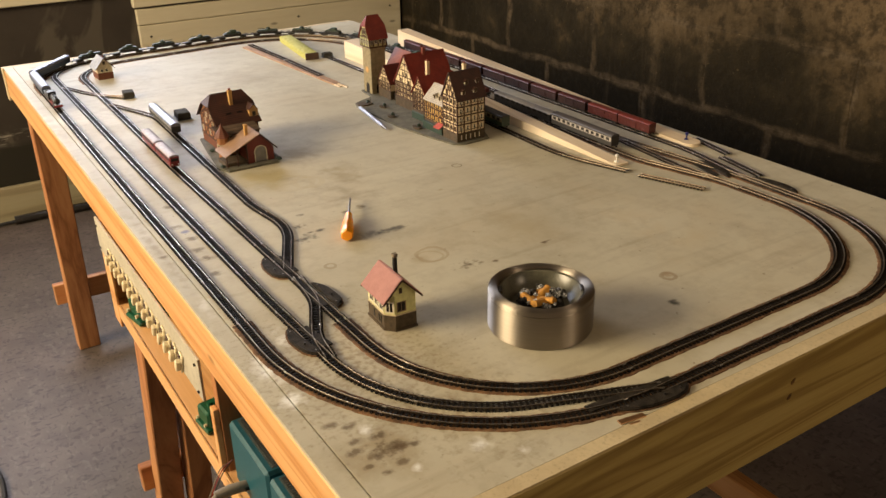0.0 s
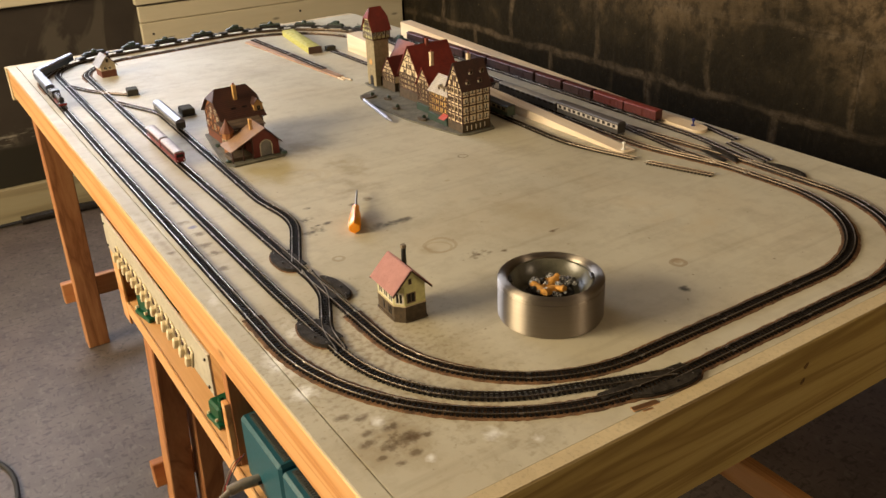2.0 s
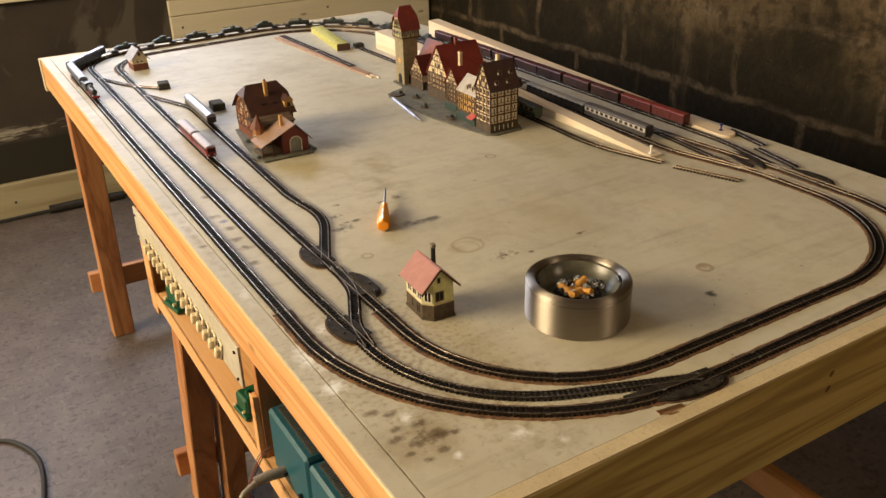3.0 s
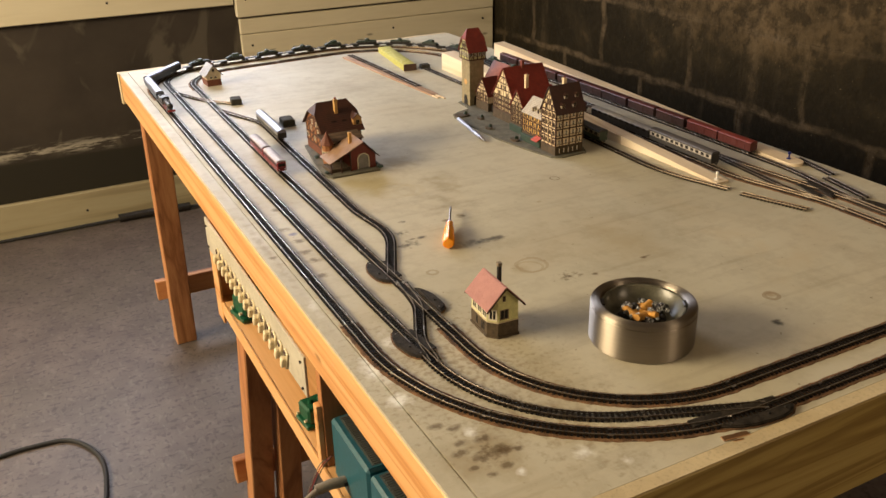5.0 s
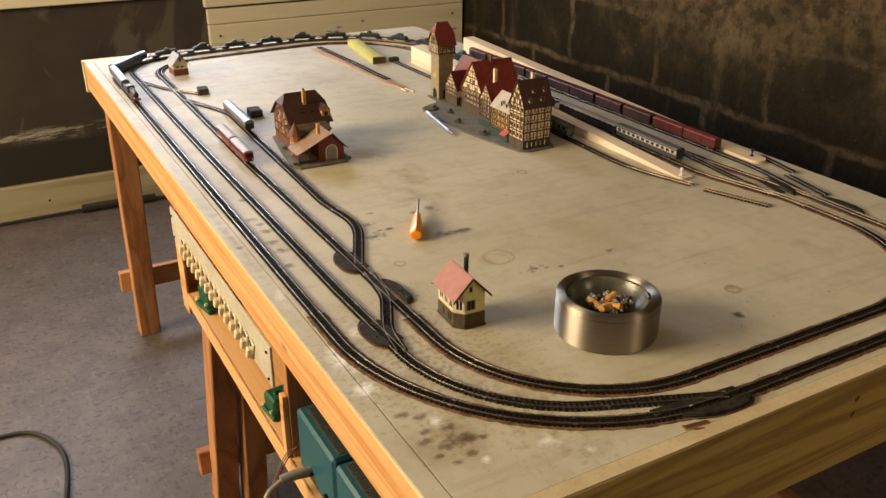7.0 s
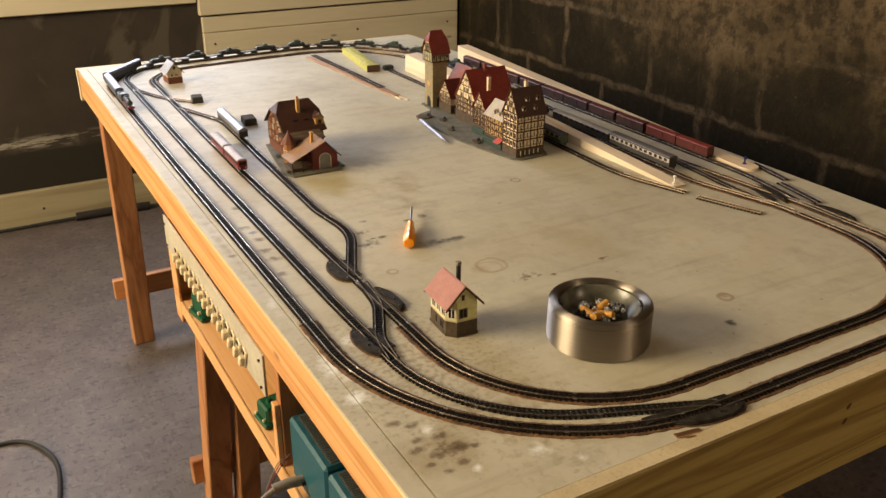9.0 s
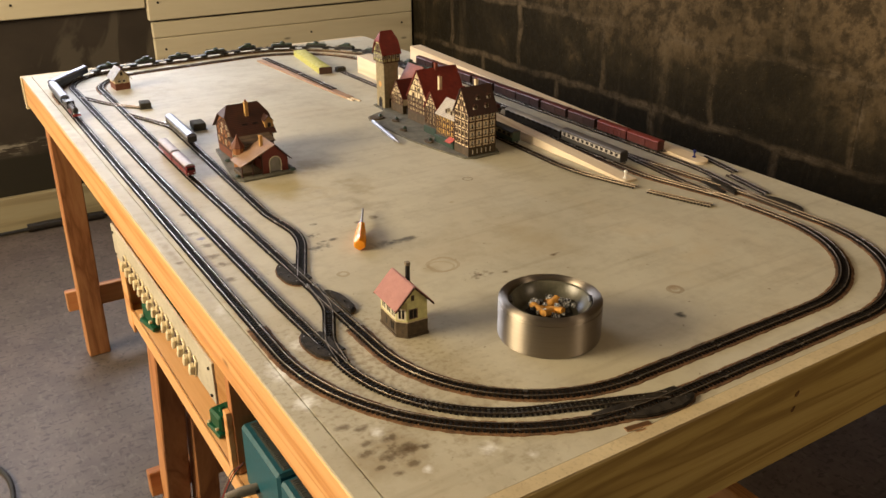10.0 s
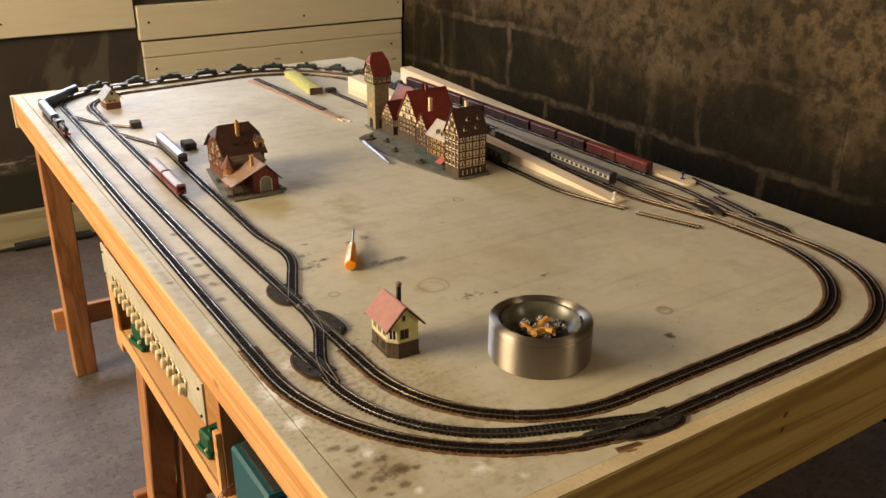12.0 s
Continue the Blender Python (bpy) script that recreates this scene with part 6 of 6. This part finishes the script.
# the long train stands along the far end of the outer line
HEAD = 0.42
on_track(steam_loco(), "outer", HEAD + 0.068, True)
pos = HEAD + 0.142
for k in range(2):
    on_track(coach(0.160, M_BLUE, None, M_SILVER, "dark blue coach with a bright silver roof in the long train", 0, group="long train", high=0.0165, rise=0.0062), "outer", pos + 0.080, True)
    pos += 0.166
rnd = random.Random(7)
for k in range(12):
    wgn = on_track(flat_wagon(), "outer", pos + 0.047, True)
    ld = tracked_load(k % 3 != 1)
    ld.matrix_world = wgn.matrix_world @ pose(rnd.uniform(-0.004, 0.004), 0, 0.0079, 0, 0, 180 if k % 4 == 2 else 0)
    pos += 0.0995


# ---- things on the board ----
def ashtray():
    C = (0.3290, 0.2210)
    t = thing("ashtray", pose(*C, TOP), "round brushed steel ashtray with cigarette ends in it", "ashtray")
    R, H = 0.0615, 0.0500
    b = bmn()
    lathe(b, [(0.0, 0.0008), (R - 0.004, 0.0), (R - 0.0012, 0.0006), (R, 0.003), (R, H - 0.0078), (R - 0.0007, H - 0.0072), (R - 0.0007, H - 0.0066), (R, H - 0.0060), (R, H - 0.0035), (R - 0.0007, H - 0.0012), (R - 0.0028, H), (R - 0.0095, H - 0.0002), (R - 0.0114, H - 0.0014), (R - 0.0122, H - 0.0040), (R - 0.0126, H - 0.012)], 96)
    part("body", b, M_STEEL, t, "brushed stainless steel ring")
    b = bmn()
    lathe(b, [(R - 0.0130, H - 0.0065), (R - 0.0136, H - 0.0035), (R - 0.0155, H - 0.0045), (R - 0.0205, H - 0.0160), (R - 0.028, H - 0.0215), (0.0, H - 0.0225)], 72)
    part("bowl", b, M_GLASSDIRT, t, "smoky insert dish")
    for k, a in enumerate((148, 328)):
        b = bmn()
        m = pose(0, 0, 0, 0, 0, a)
        box(b, R - 0.0165, R - 0.0120, -0.007, 0.007, H - 0.012, H - 0.0022, 0.0008, m)
        part("hinge_notch", b, M_BLACK, t)
    r = random.Random(5)
    bed = bmn()
    bmesh.ops.create_icosphere(bed, subdivisions=4, radius=1.0)
    for v in bed.verts:
        d = 1 + 0.25 * noise.noise(v.co * 4)
        v.co = Vector((v.co.x * 0.028 * d, v.co.y * 0.028 * d, max(v.co.z, -0.2) * 0.008 * d))
    o = part("ash_heap", bed, M_CINDER, t)
    o.location = (0, 0, H - 0.0235)
    for k in range(8):
        a, rad = r.uniform(0, 2 * math.pi), r.uniform(0.002, 0.018)
        L = r.uniform(0.019, 0.029)
        e = thing("cigarette_end", pose(C[0] - 0.001 + rad * math.cos(a), C[1] - 0.005 + rad * math.sin(a), TOP + H - 0.0155 + r.uniform(0, 0.004), r.uniform(-14, 14), r.uniform(-18, 18), r.uniform(0, 360)),
                  "stubbed-out cigarette end with orange filter", "cigarette end", "cigarette ends")
        b = bmn()
        cyl(b, (-L / 2, 0, 0), (L / 2, 0, 0), 0.0046, n=14)
        for v in b.verts:
            v.co.z *= 0.8 + 0.15 * noise.noise(v.co * 300)
        part("filter", b, M_ORANGE, e)
        b = bmn()
        cyl(b, (L / 2, 0, 0), (L / 2 + 0.004, 0, 0), 0.0038, 0.0026, n=14)
        part("burnt_tip", b, M_ASH if k % 2 else M_DARK, e)
    for k in range(34):
        a, rad = r.uniform(0, 2 * math.pi), r.uniform(0.004, 0.026)
        s = r.uniform(0.0018, 0.0048)
        b = bmn()
        bmesh.ops.create_icosphere(b, subdivisions=2, radius=s)
        for v in b.verts:
            v.co *= 1 + 0.5 * noise.noise(v.co * 500 + Vector((k, 0, 0)))
        o = part("ash_flake", b, M_ASH if k % 3 else M_CINDER, t)
        o.location = (rad * math.cos(a) * 1.1, rad * math.sin(a) - 0.003, H - 0.0165 + r.uniform(0, 0.006))


ashtray()


def screwdriver():
    d = Vector((0.0629, 0.1121, 0)).normalized()
    t = thing("screwdriver", pose(0.2450, 0.5510, TOP + 0.0098, 0, 0, math.degrees(math.atan2(d.y, d.x))), "small screwdriver with a translucent orange handle", "screwdriver")
    b = bmn()
    prof = [(0.0, 0.0), (0.0066, 0.0005), (0.0080, 0.004), (0.0082, 0.026), (0.0070, 0.034), (0.0074, 0.042), (0.0056, 0.060), (0.0046, 0.071), (0.0050, 0.075), (0.0, 0.078)]
    lathe(b, prof, 16)
    for v in b.verts:
        flute = 1.12 + 0.07 * math.cos(6 * math.atan2(v.co.y, v.co.x))
        v.co = Vector((v.co.z, v.co.y * flute, v.co.x * flute))
    part("handle", b, M_HANDLE, t, "orange plastic handle")
    b = bmn()
    cyl(b, (0.076, 0, 0), (0.136, 0, 0), 0.0017, n=10)
    box(b, 0.135, 0.144, -0.0016, 0.0016, -0.0005, 0.0005)
    part("blade", b, M_WHEEL, t)


screwdriver()
t = thing("metal_tab", pose(0.2867, 0.0262, TOP + 0.0003, 0, 0, -9), "small dull copper tab lying at the turnout", "metal tab")
bm = bmn()
box(bm, -0.014, 0.016, -0.0030, 0.0040, 0, 0.0012, 0.0003)
part("tab", bm, M_COPPER, t)
bm = bmn()
box(bm, -0.006, 0.006, -0.0075, -0.0046, 0, 0.0009, 0.0002)
part("lug", bm, M_COPPER, t)


def pen():
    a, b_ = Vector((0.5633, 1.1092, TOP + 0.0075)), Vector((0.5402, 0.950, TOP + 0.0040))
    d = (b_ - a).normalized()
    t = thing("ballpoint_pen", pose(0, 0, 0), "silver-blue ballpoint pen lying by the model houses", "pen")
    b = bmn()
    cyl(b, a, a + d * 0.130, 0.0040, n=16)
    part("barrel", b, M_PEN, t)
    b = bmn()
    cyl(b, a + d * 0.130, a + d * 0.152, 0.0040, 0.0012, n=16)
    cyl(b, a + d * 0.152, a + d * 0.156, 0.0008, 0.0004, n=10)
    part("tip", b, M_WHEEL, t)
    b = bmn()
    cyl(b, a - d * 0.004, a, 0.0022, n=12)
    part("button", b, M_BLACK, t)
    b = bmn()
    box(b, -0.0008, 0.0008, 0, 0.034, 0.0034, 0.0044, 0, Matrix.Translation(a) @ d.to_track_quat("Y", "Z").to_matrix().to_4x4())
    part("clip", b, M_PEN, t)


pen()


def relay_box(x, y, turn, w, d, h, label):
    t = thing("relay_box", pose(x, y, TOP, 0, 0, turn), label, "relay box", "relay boxes")
    b = bmn()
    box(b, -w / 2 - 0.002, w / 2 + 0.002, -d / 2 - 0.002, d / 2 + 0.002, 0, 0.0015, 0.0003)
    part("foot", b, M_BLACK, t)
    b = bmn()
    box(b, -w / 2, w / 2, -d / 2, d / 2, 0.0015, h, 0.001)
    part("case", b, M_RELAY, t)
    b = bmn()
    box(b, -w / 2 + 0.002, w / 2 - 0.002, -d / 2 + 0.002, d / 2 - 0.002, h, h + 0.0008, 0.0003)
    part("lid", b, M_RELAY, t)


relay_box(0.1924, 1.5166, -8, 0.024, 0.032, 0.013, "small dark grey relay box at the end of a spur")
relay_box(0.2425, 1.2881, -4, 0.026, 0.037, 0.014, "small dark grey relay box beside the coach")
relay_box(0.7242, 1.5965, -3, 0.025, 0.017, 0.011, "small black buffer block at the end of the siding")


def yellow_wagon():
    d = Vector((0.6738 - 0.7115, 1.5877 - 1.8567))
    t = thing("open_wagon", pose(0.6960, 1.7150, TOP, 0, 0, math.degrees(math.atan2(d.y, d.x))), "open wagon heaped with yellow-green load, brown end board", "model wagon")
    L, w = 0.250, 0.034
    b = bmn()
    box(b, -L / 2, L / 2, -w / 2, w / 2, 0.0, 0.016, 0.0006)
    part("body", b, M_YELLOWLOAD, t)
    b = bmn()
    box(b, L / 2 - 0.0005, L / 2 + 0.002, -w / 2 - 0.0005, w / 2 + 0.0005, 0, 0.0178, 0.0004)
    part("end_board", b, M_BROWNSIDE, t, "dark brown end board")
    b = bmn()
    n = 40
    g = [[b.verts.new((-L / 2 + 0.001 + (L - 0.002) * i / n, -w / 2 + 0.001 + (w - 0.002) * j / 8,
                       0.0158 + 0.003 * math.sin(math.pi * j / 8) ** 0.5 * math.sin(math.pi * min(1, max(0, i / n))) ** 0.2 + 0.0012 * noise.noise(Vector((i * 0.5, j * 0.9, 0)))))
          for j in range(9)] for i in range(n + 1)]
    for i in range(n):
        for j in range(8):
            b.faces.new((g[i][j], g[i + 1][j], g[i + 1][j + 1], g[i][j + 1]))
    part("load", b, M_YELLOWLOAD, t, "yellow-green heaped load")


yellow_wagon()


def lath():
    """A stained wooden lath with two spare track lengths on it."""
    d = Vector((0.6221 - 0.5920, 1.3109 - 1.8299))
    ang = math.degrees(math.atan2(d.y, d.x))
    t = thing("wooden_lath", pose(0.5920, 1.8299, TOP, 0, 0, ang), "orange-brown wooden lath lying on the board", "lath")
    b = bmn()
    box(b, 0.0, d.length - 0.02, -0.011, 0.007, 0, 0.004, 0.0004)
    part("strip", b, wood("lath_wood", (0.42, 0.27, 0.17), (0.36, 0.22, 0.13), (0.24, 0.13, 0.07), 0, 0.6, 60, 0.1, False), t)
    for x, y in ((d.length - 0.012, 0.002), (d.length - 0.006, -0.008), (d.length + 0.006, 0.004)):
        b = bmn()
        box(b, x - 0.016, x + 0.012, y - 0.0022, y + 0.0022, 0, 0.003, 0.0004)
        part("splint", b, M_PINE_PALE, t)


lath()
lay("spare_far", [(0.6062, 1.8342), (0.6142, 1.6135)], label="spare length of railway track lying on a lath", z=TOP + 0.004)
lay("spare_near", [(0.6145, 1.6043), (0.6177, 1.4124)], label="spare length of railway track lying on a lath", z=TOP + 0.004)


def platform():
    t = thing("platform_ramp", pose(0, 0, TOP), "long cream unpainted wooden ramp board rising from its pegged end", "platform")
    stations = ((0.5533, 0.7626, 0.7909, 0.004), (0.815, 0.7625, 0.7905, 0.0165), (1.559, 0.7565, 0.7960, 0.0450))
    for name, a, d in (("ramp", stations[0], stations[1]), ("deck", stations[1], stations[2])):
        b = bmn()
        gap = 0.001 if name == "deck" else 0.0
        foot = [(a[1], a[0] + gap), (a[2], a[0] + gap), (d[2], d[0]), (d[1], d[0])]
        lo = [b.verts.new((x, y, 0)) for x, y in foot]
        hi = [b.verts.new((x, y, z)) for (x, y), z in zip(foot, (a[3], a[3], d[3], d[3]))]
        b.faces.new(lo[::-1])
        b.faces.new(hi)
        for k in range(4):
            b.faces.new((lo[k], lo[(k + 1) % 4], hi[(k + 1) % 4], hi[k]))
        bmesh.ops.bevel(b, geom=b.edges[:], offset=0.0006, segments=1, affect="EDGES")
        part(name, b, M_PINE_PALE, t)


platform()


def peg(x, y, z, mat, label):
    t = thing("peg", pose(x, y, z), label, "peg")
    b = bmn()
    lathe(b, [(0.0, 0), (0.0042, 0), (0.0042, 0.0015), (0.0016, 0.003), (0.0014, 0.0085), (0.0030, 0.010), (0.0030, 0.0130), (0.0018, 0.0142), (0, 0.0145)], 16)
    part("body", b, mat, t)


peg(0.7735, 0.5646, TOP + 0.0047, M_WHITE, "white plastic peg on the end of the platform")
peg(0.9560, 0.575, TOP + 0.0062, M_PINBLUE, "dark blue plastic peg on the wall-side strip")


def wall_strip():
    t = thing("edge_batten", pose(0, 0, TOP), "pale wooden ramp board along the wall side", "batten")
    b = bmn()
    nose = [(0.9560 + 0.0170 * math.cos(a), 0.563 - 0.016 * math.sin(a)) for a in (math.pi * k / 8 for k in range(9))]
    slab(b, [(0.973, 1.600), (0.941, 1.600), (0.939, 0.70)] + nose[::-1] + [(0.973, 0.70)], 0.0002, 0.006)
    for v in b.verts:
        if v.co.z > 0.003 and v.co.y > 0.6:
            v.co.z = 0.006 + 0.036 * (v.co.y - 0.60)
    part("strip", b, M_PINE_PALE, t)


wall_strip()

# ---- the control cabinet under the left side ----
cab = thing("control_shelf", pose(0, 0, 0), "plywood shelf box hung under the table for the controls", "shelf")
SHELF = 0.512
for args, name in (((0.003, 0.33, 0.03, 1.052, SHELF - 0.022, SHELF), "shelf_board"), ((0.003, 0.33, 1.032, 1.052, SHELF + 0.0005, 0.676), "side_board"),
                   ((0.006, 0.33, 0.462, 0.478, SHELF + 0.0005, 0.676), "divider"), ((0.33, 0.345, 0.03, 1.052, SHELF - 0.022, 0.676), "back_board")):
    bm = bmn()
    box(bm, *args, 0.001)
    part(name, bm, M_PINE_LEFT if name == "shelf_board" else M_PINE_LEG, cab)
bm = bmn()
box(bm, -0.001, 0.0025, 0.03, 1.052, SHELF - 0.026, SHELF + 0.001, 0.0006)
part("edge_band", bm, M_PINE_LEFT, cab, "bright orange pine edge")
bm = bmn()
box(bm, -0.002, 0.0025, 1.010, 1.053, SHELF - 0.045, 0.605, 0.0008)
part("upright", bm, M_PINE_LEFT, cab)
bm = bmn()
box(bm, -0.002, 0.0055, 0.464, 0.477, SHELF + 0.002, 0.613, 0.0008)
part("upright", bm, M_PINE_LEFT, cab)

panel = thing("switch_panel", pose(0, 0, 0), "grey hardboard panel with a row of ivory lever switches", "control panel")
bm = bmn()
box(bm, -0.0050, -0.0012, 0.490, 1.045, 0.613, 0.6765, 0.0006)
part("plate", bm, M_PANEL, panel)


def lever_mesh():
    """Ivory switch: slanting plate, grip standing off it, dark pin at the top."""
    b = bmn()
    m = pose(0, 0, 0, 24, 0, 0)
    box(b, -0.0030, 0.0, -0.0066, 0.0066, -0.0175, 0.0165, 0.0008, m)
    box(b, -0.0095, -0.0025, -0.0042, 0.0042, -0.0150, 0.0040, 0.0012, m)
    k = len(b.faces)
    box(b, -0.0046, -0.0028, -0.0012, 0.0058, 0.0085, 0.0150, 0.0003, m)
    b.faces.ensure_lookup_table()
    for f in b.faces[k:]:
        f.material_index = 1
    return mesh("lever_switch", b, M_LEVER, M_BROWNSIDE)


LEVER = lever_mesh()
for k in range(15):
    share("lever_switch", LEVER, panel, pose(-0.0051, 0.955 - k * 0.0275, 0.6320))
for y in (0.502, 1.030):
    for z in (0.622, 0.664):
        bm = bmn()
        cyl(bm, (-0.0075, y, z), (-0.0055, y, z), 0.0022, n=10)
        part("screw", bm, M_DARK, panel)


def green_control(x, y, turn, size):
    t = thing("hand_control", pose(x, y, SHELF + 0.0005, 0, 0, turn) @ Matrix.Scale(size, 4), "dark green plastic switch box with terminals on the shelf", "switch box", "green switch boxes")
    b = bmn()
    box(b, -0.026, 0.026, -0.020, 0.020, 0, 0.006, 0.0015)
    part("foot", b, M_GREENBOX, t)
    b = bmn()
    box(b, -0.022, 0.024, -0.017, 0.017, 0.006, 0.030, 0.003)
    part("case", b, M_GREENBOX, t)
    for u in (-0.010, 0.004, 0.016):
        b = bmn()
        cyl(b, (u, 0, 0.030), (u, 0, 0.036), 0.0042, 0.0036, n=14)
        part("knob", b, M_GREENBOX, t)
    for u in (-0.012, 0.012):
        b = bmn()
        cyl(b, (-0.023, u, 0.012), (-0.0265, u, 0.012), 0.0022, n=10)
        part("terminal", b, M_LEVER, t)


green_control(0.042, 0.940, 10, 1.4)
green_control(0.034, 0.575, 6, 1.08)


def transformer(y, label):
    t = thing("train_transformer", pose(0.0095, y, SHELF + 0.0005), label, "transformer", "transformers")
    L, D, H = 0.125, 0.16, 0.094
    b = bmn()
    box(b, 0, D, -L / 2, L / 2, 0, H, 0.004)
    part("case", b, M_TEAL, t)
    b = bmn()
    for k in range(26):
        v = -L / 2 + 0.010 + (L - 0.02) * k / 25
        box(b, 0.012, D - 0.012, v - 0.0011, v + 0.0011, H - 0.001, H + 0.0012)
    part("grille", b, M_GRILLE, t, "dark grey ribbed ventilation top")
    b = bmn()
    box(b, 0.010, D - 0.010, -L / 2 + 0.007, L / 2 - 0.007, H - 0.001, H + 0.0004)
    part("top_plate", b, M_GRILLE, t)
    for sgn in (-1, 1):
        b = bmn()
        cyl(b, (0.0, sgn * 0.025 - 0.01, 0.02), (-0.005, sgn * 0.025 - 0.01, 0.02), 0.004, n=14)
        part("socket", b, M_BLACK, t)


transformer(0.381, "teal model-train transformer with a ribbed grey top")
transformer(0.250, "teal model-train transformer with a ribbed grey top")
plug = thing("mains_plug", pose(0, 0, 0), "grey mains plug and cable at a transformer", "plug")
bm = bmn()
tube(bm, [(0.009, 0.400, 0.533), (-0.012, 0.400, 0.536), (-0.032, 0.400, 0.534)], 0.0070, 14)
part("plug_body", bm, M_CABLE, plug)
bm = bmn()
tube(bm, curve_pts([(-0.031, 0.400, 0.534), (-0.056, 0.392, 0.520), (-0.068, 0.378, 0.465), (-0.057, 0.36, 0.35), (-0.01, 0.36, 0.17), (0.06, 0.39, 0.03), (0.18, 0.46, 0.005)]), 0.0038, 10)
part("lead", bm, M_CABLE, plug)
for k, (y, z) in enumerate(((0.450, 0.54), (0.455, 0.535), (0.460, 0.53))):
    w = thing("thin_wire", pose(0, 0, 0), "thin dark wire looping from the control shelf", "wire", "thin wires")
    bm = bmn()
    tube(bm, curve_pts([(0.010, y, z), (-0.010, y - 0.004, 0.522), (-0.022 - 0.004 * k, y + 0.010, 0.470 - 0.01 * k), (-0.006, y + 0.02, 0.41), (0.04, y + 0.01, 0.37)]), 0.0008, 6)
    part("strand", bm, (M_BLACKCABLE, M_LOCORED, M_CABLE)[k], w)
for k in range(2):
    w = thing("thin_wire", pose(0, 0, 0), "thin dark wire hanging down to a green switch box", "wire", "thin wires")
    bm = bmn()
    tube(bm, curve_pts([(0.047, 0.945 + 0.007 * k, 0.676), (0.042, 0.940 + 0.007 * k, 0.61), (0.036, 0.930 + 0.004 * k, 0.550)]), 0.0009, 6)
    part("strand", bm, M_BLACKCABLE, w)

# ---- floor clutter ----
t = thing("floor_cable", pose(0, 0, 0), "black cable looping across the linoleum floor", "cable")
bm = bmn()
tube(bm, curve_pts([(-0.95, 1.25, 0.005), (-0.70, 1.41, 0.005), (-0.50, 1.475, 0.005), (-0.386, 1.482, 0.005), (-0.314, 1.460, 0.005), (-0.266, 1.365, 0.005), (-0.267, 1.25, 0.005), (-0.30, 1.12, 0.005), (-0.40, 0.92, 0.005), (-0.55, 0.65, 0.005)]), 0.0055, 10)
part("lead", bm, M_BLACKCABLE, t)
t = thing("pipe_lagging", pose(0, 0, 0), "dark lagged pipe lying along the foot of the wall", "pipe")
bm = bmn()
tube(bm, curve_pts([(0.0, 2.838, 0.016), (0.12, 2.832, 0.018), (0.27, 2.826, 0.016)]), 0.0155, 10)
part("lagging", bm, M_DARK, t)
bm = bmn()
tube(bm, curve_pts([(-1.4, 2.850, 0.007), (-0.4, 2.848, 0.007), (0.0, 2.840, 0.012)]), 0.006, 8)
tube(bm, curve_pts([(0.27, 2.826, 0.014), (0.40, 2.80, 0.018), (0.62, 2.78, 0.007), (1.4, 2.79, 0.007)]), 0.006, 8)
part("lead", bm, M_BLACKCABLE, t)
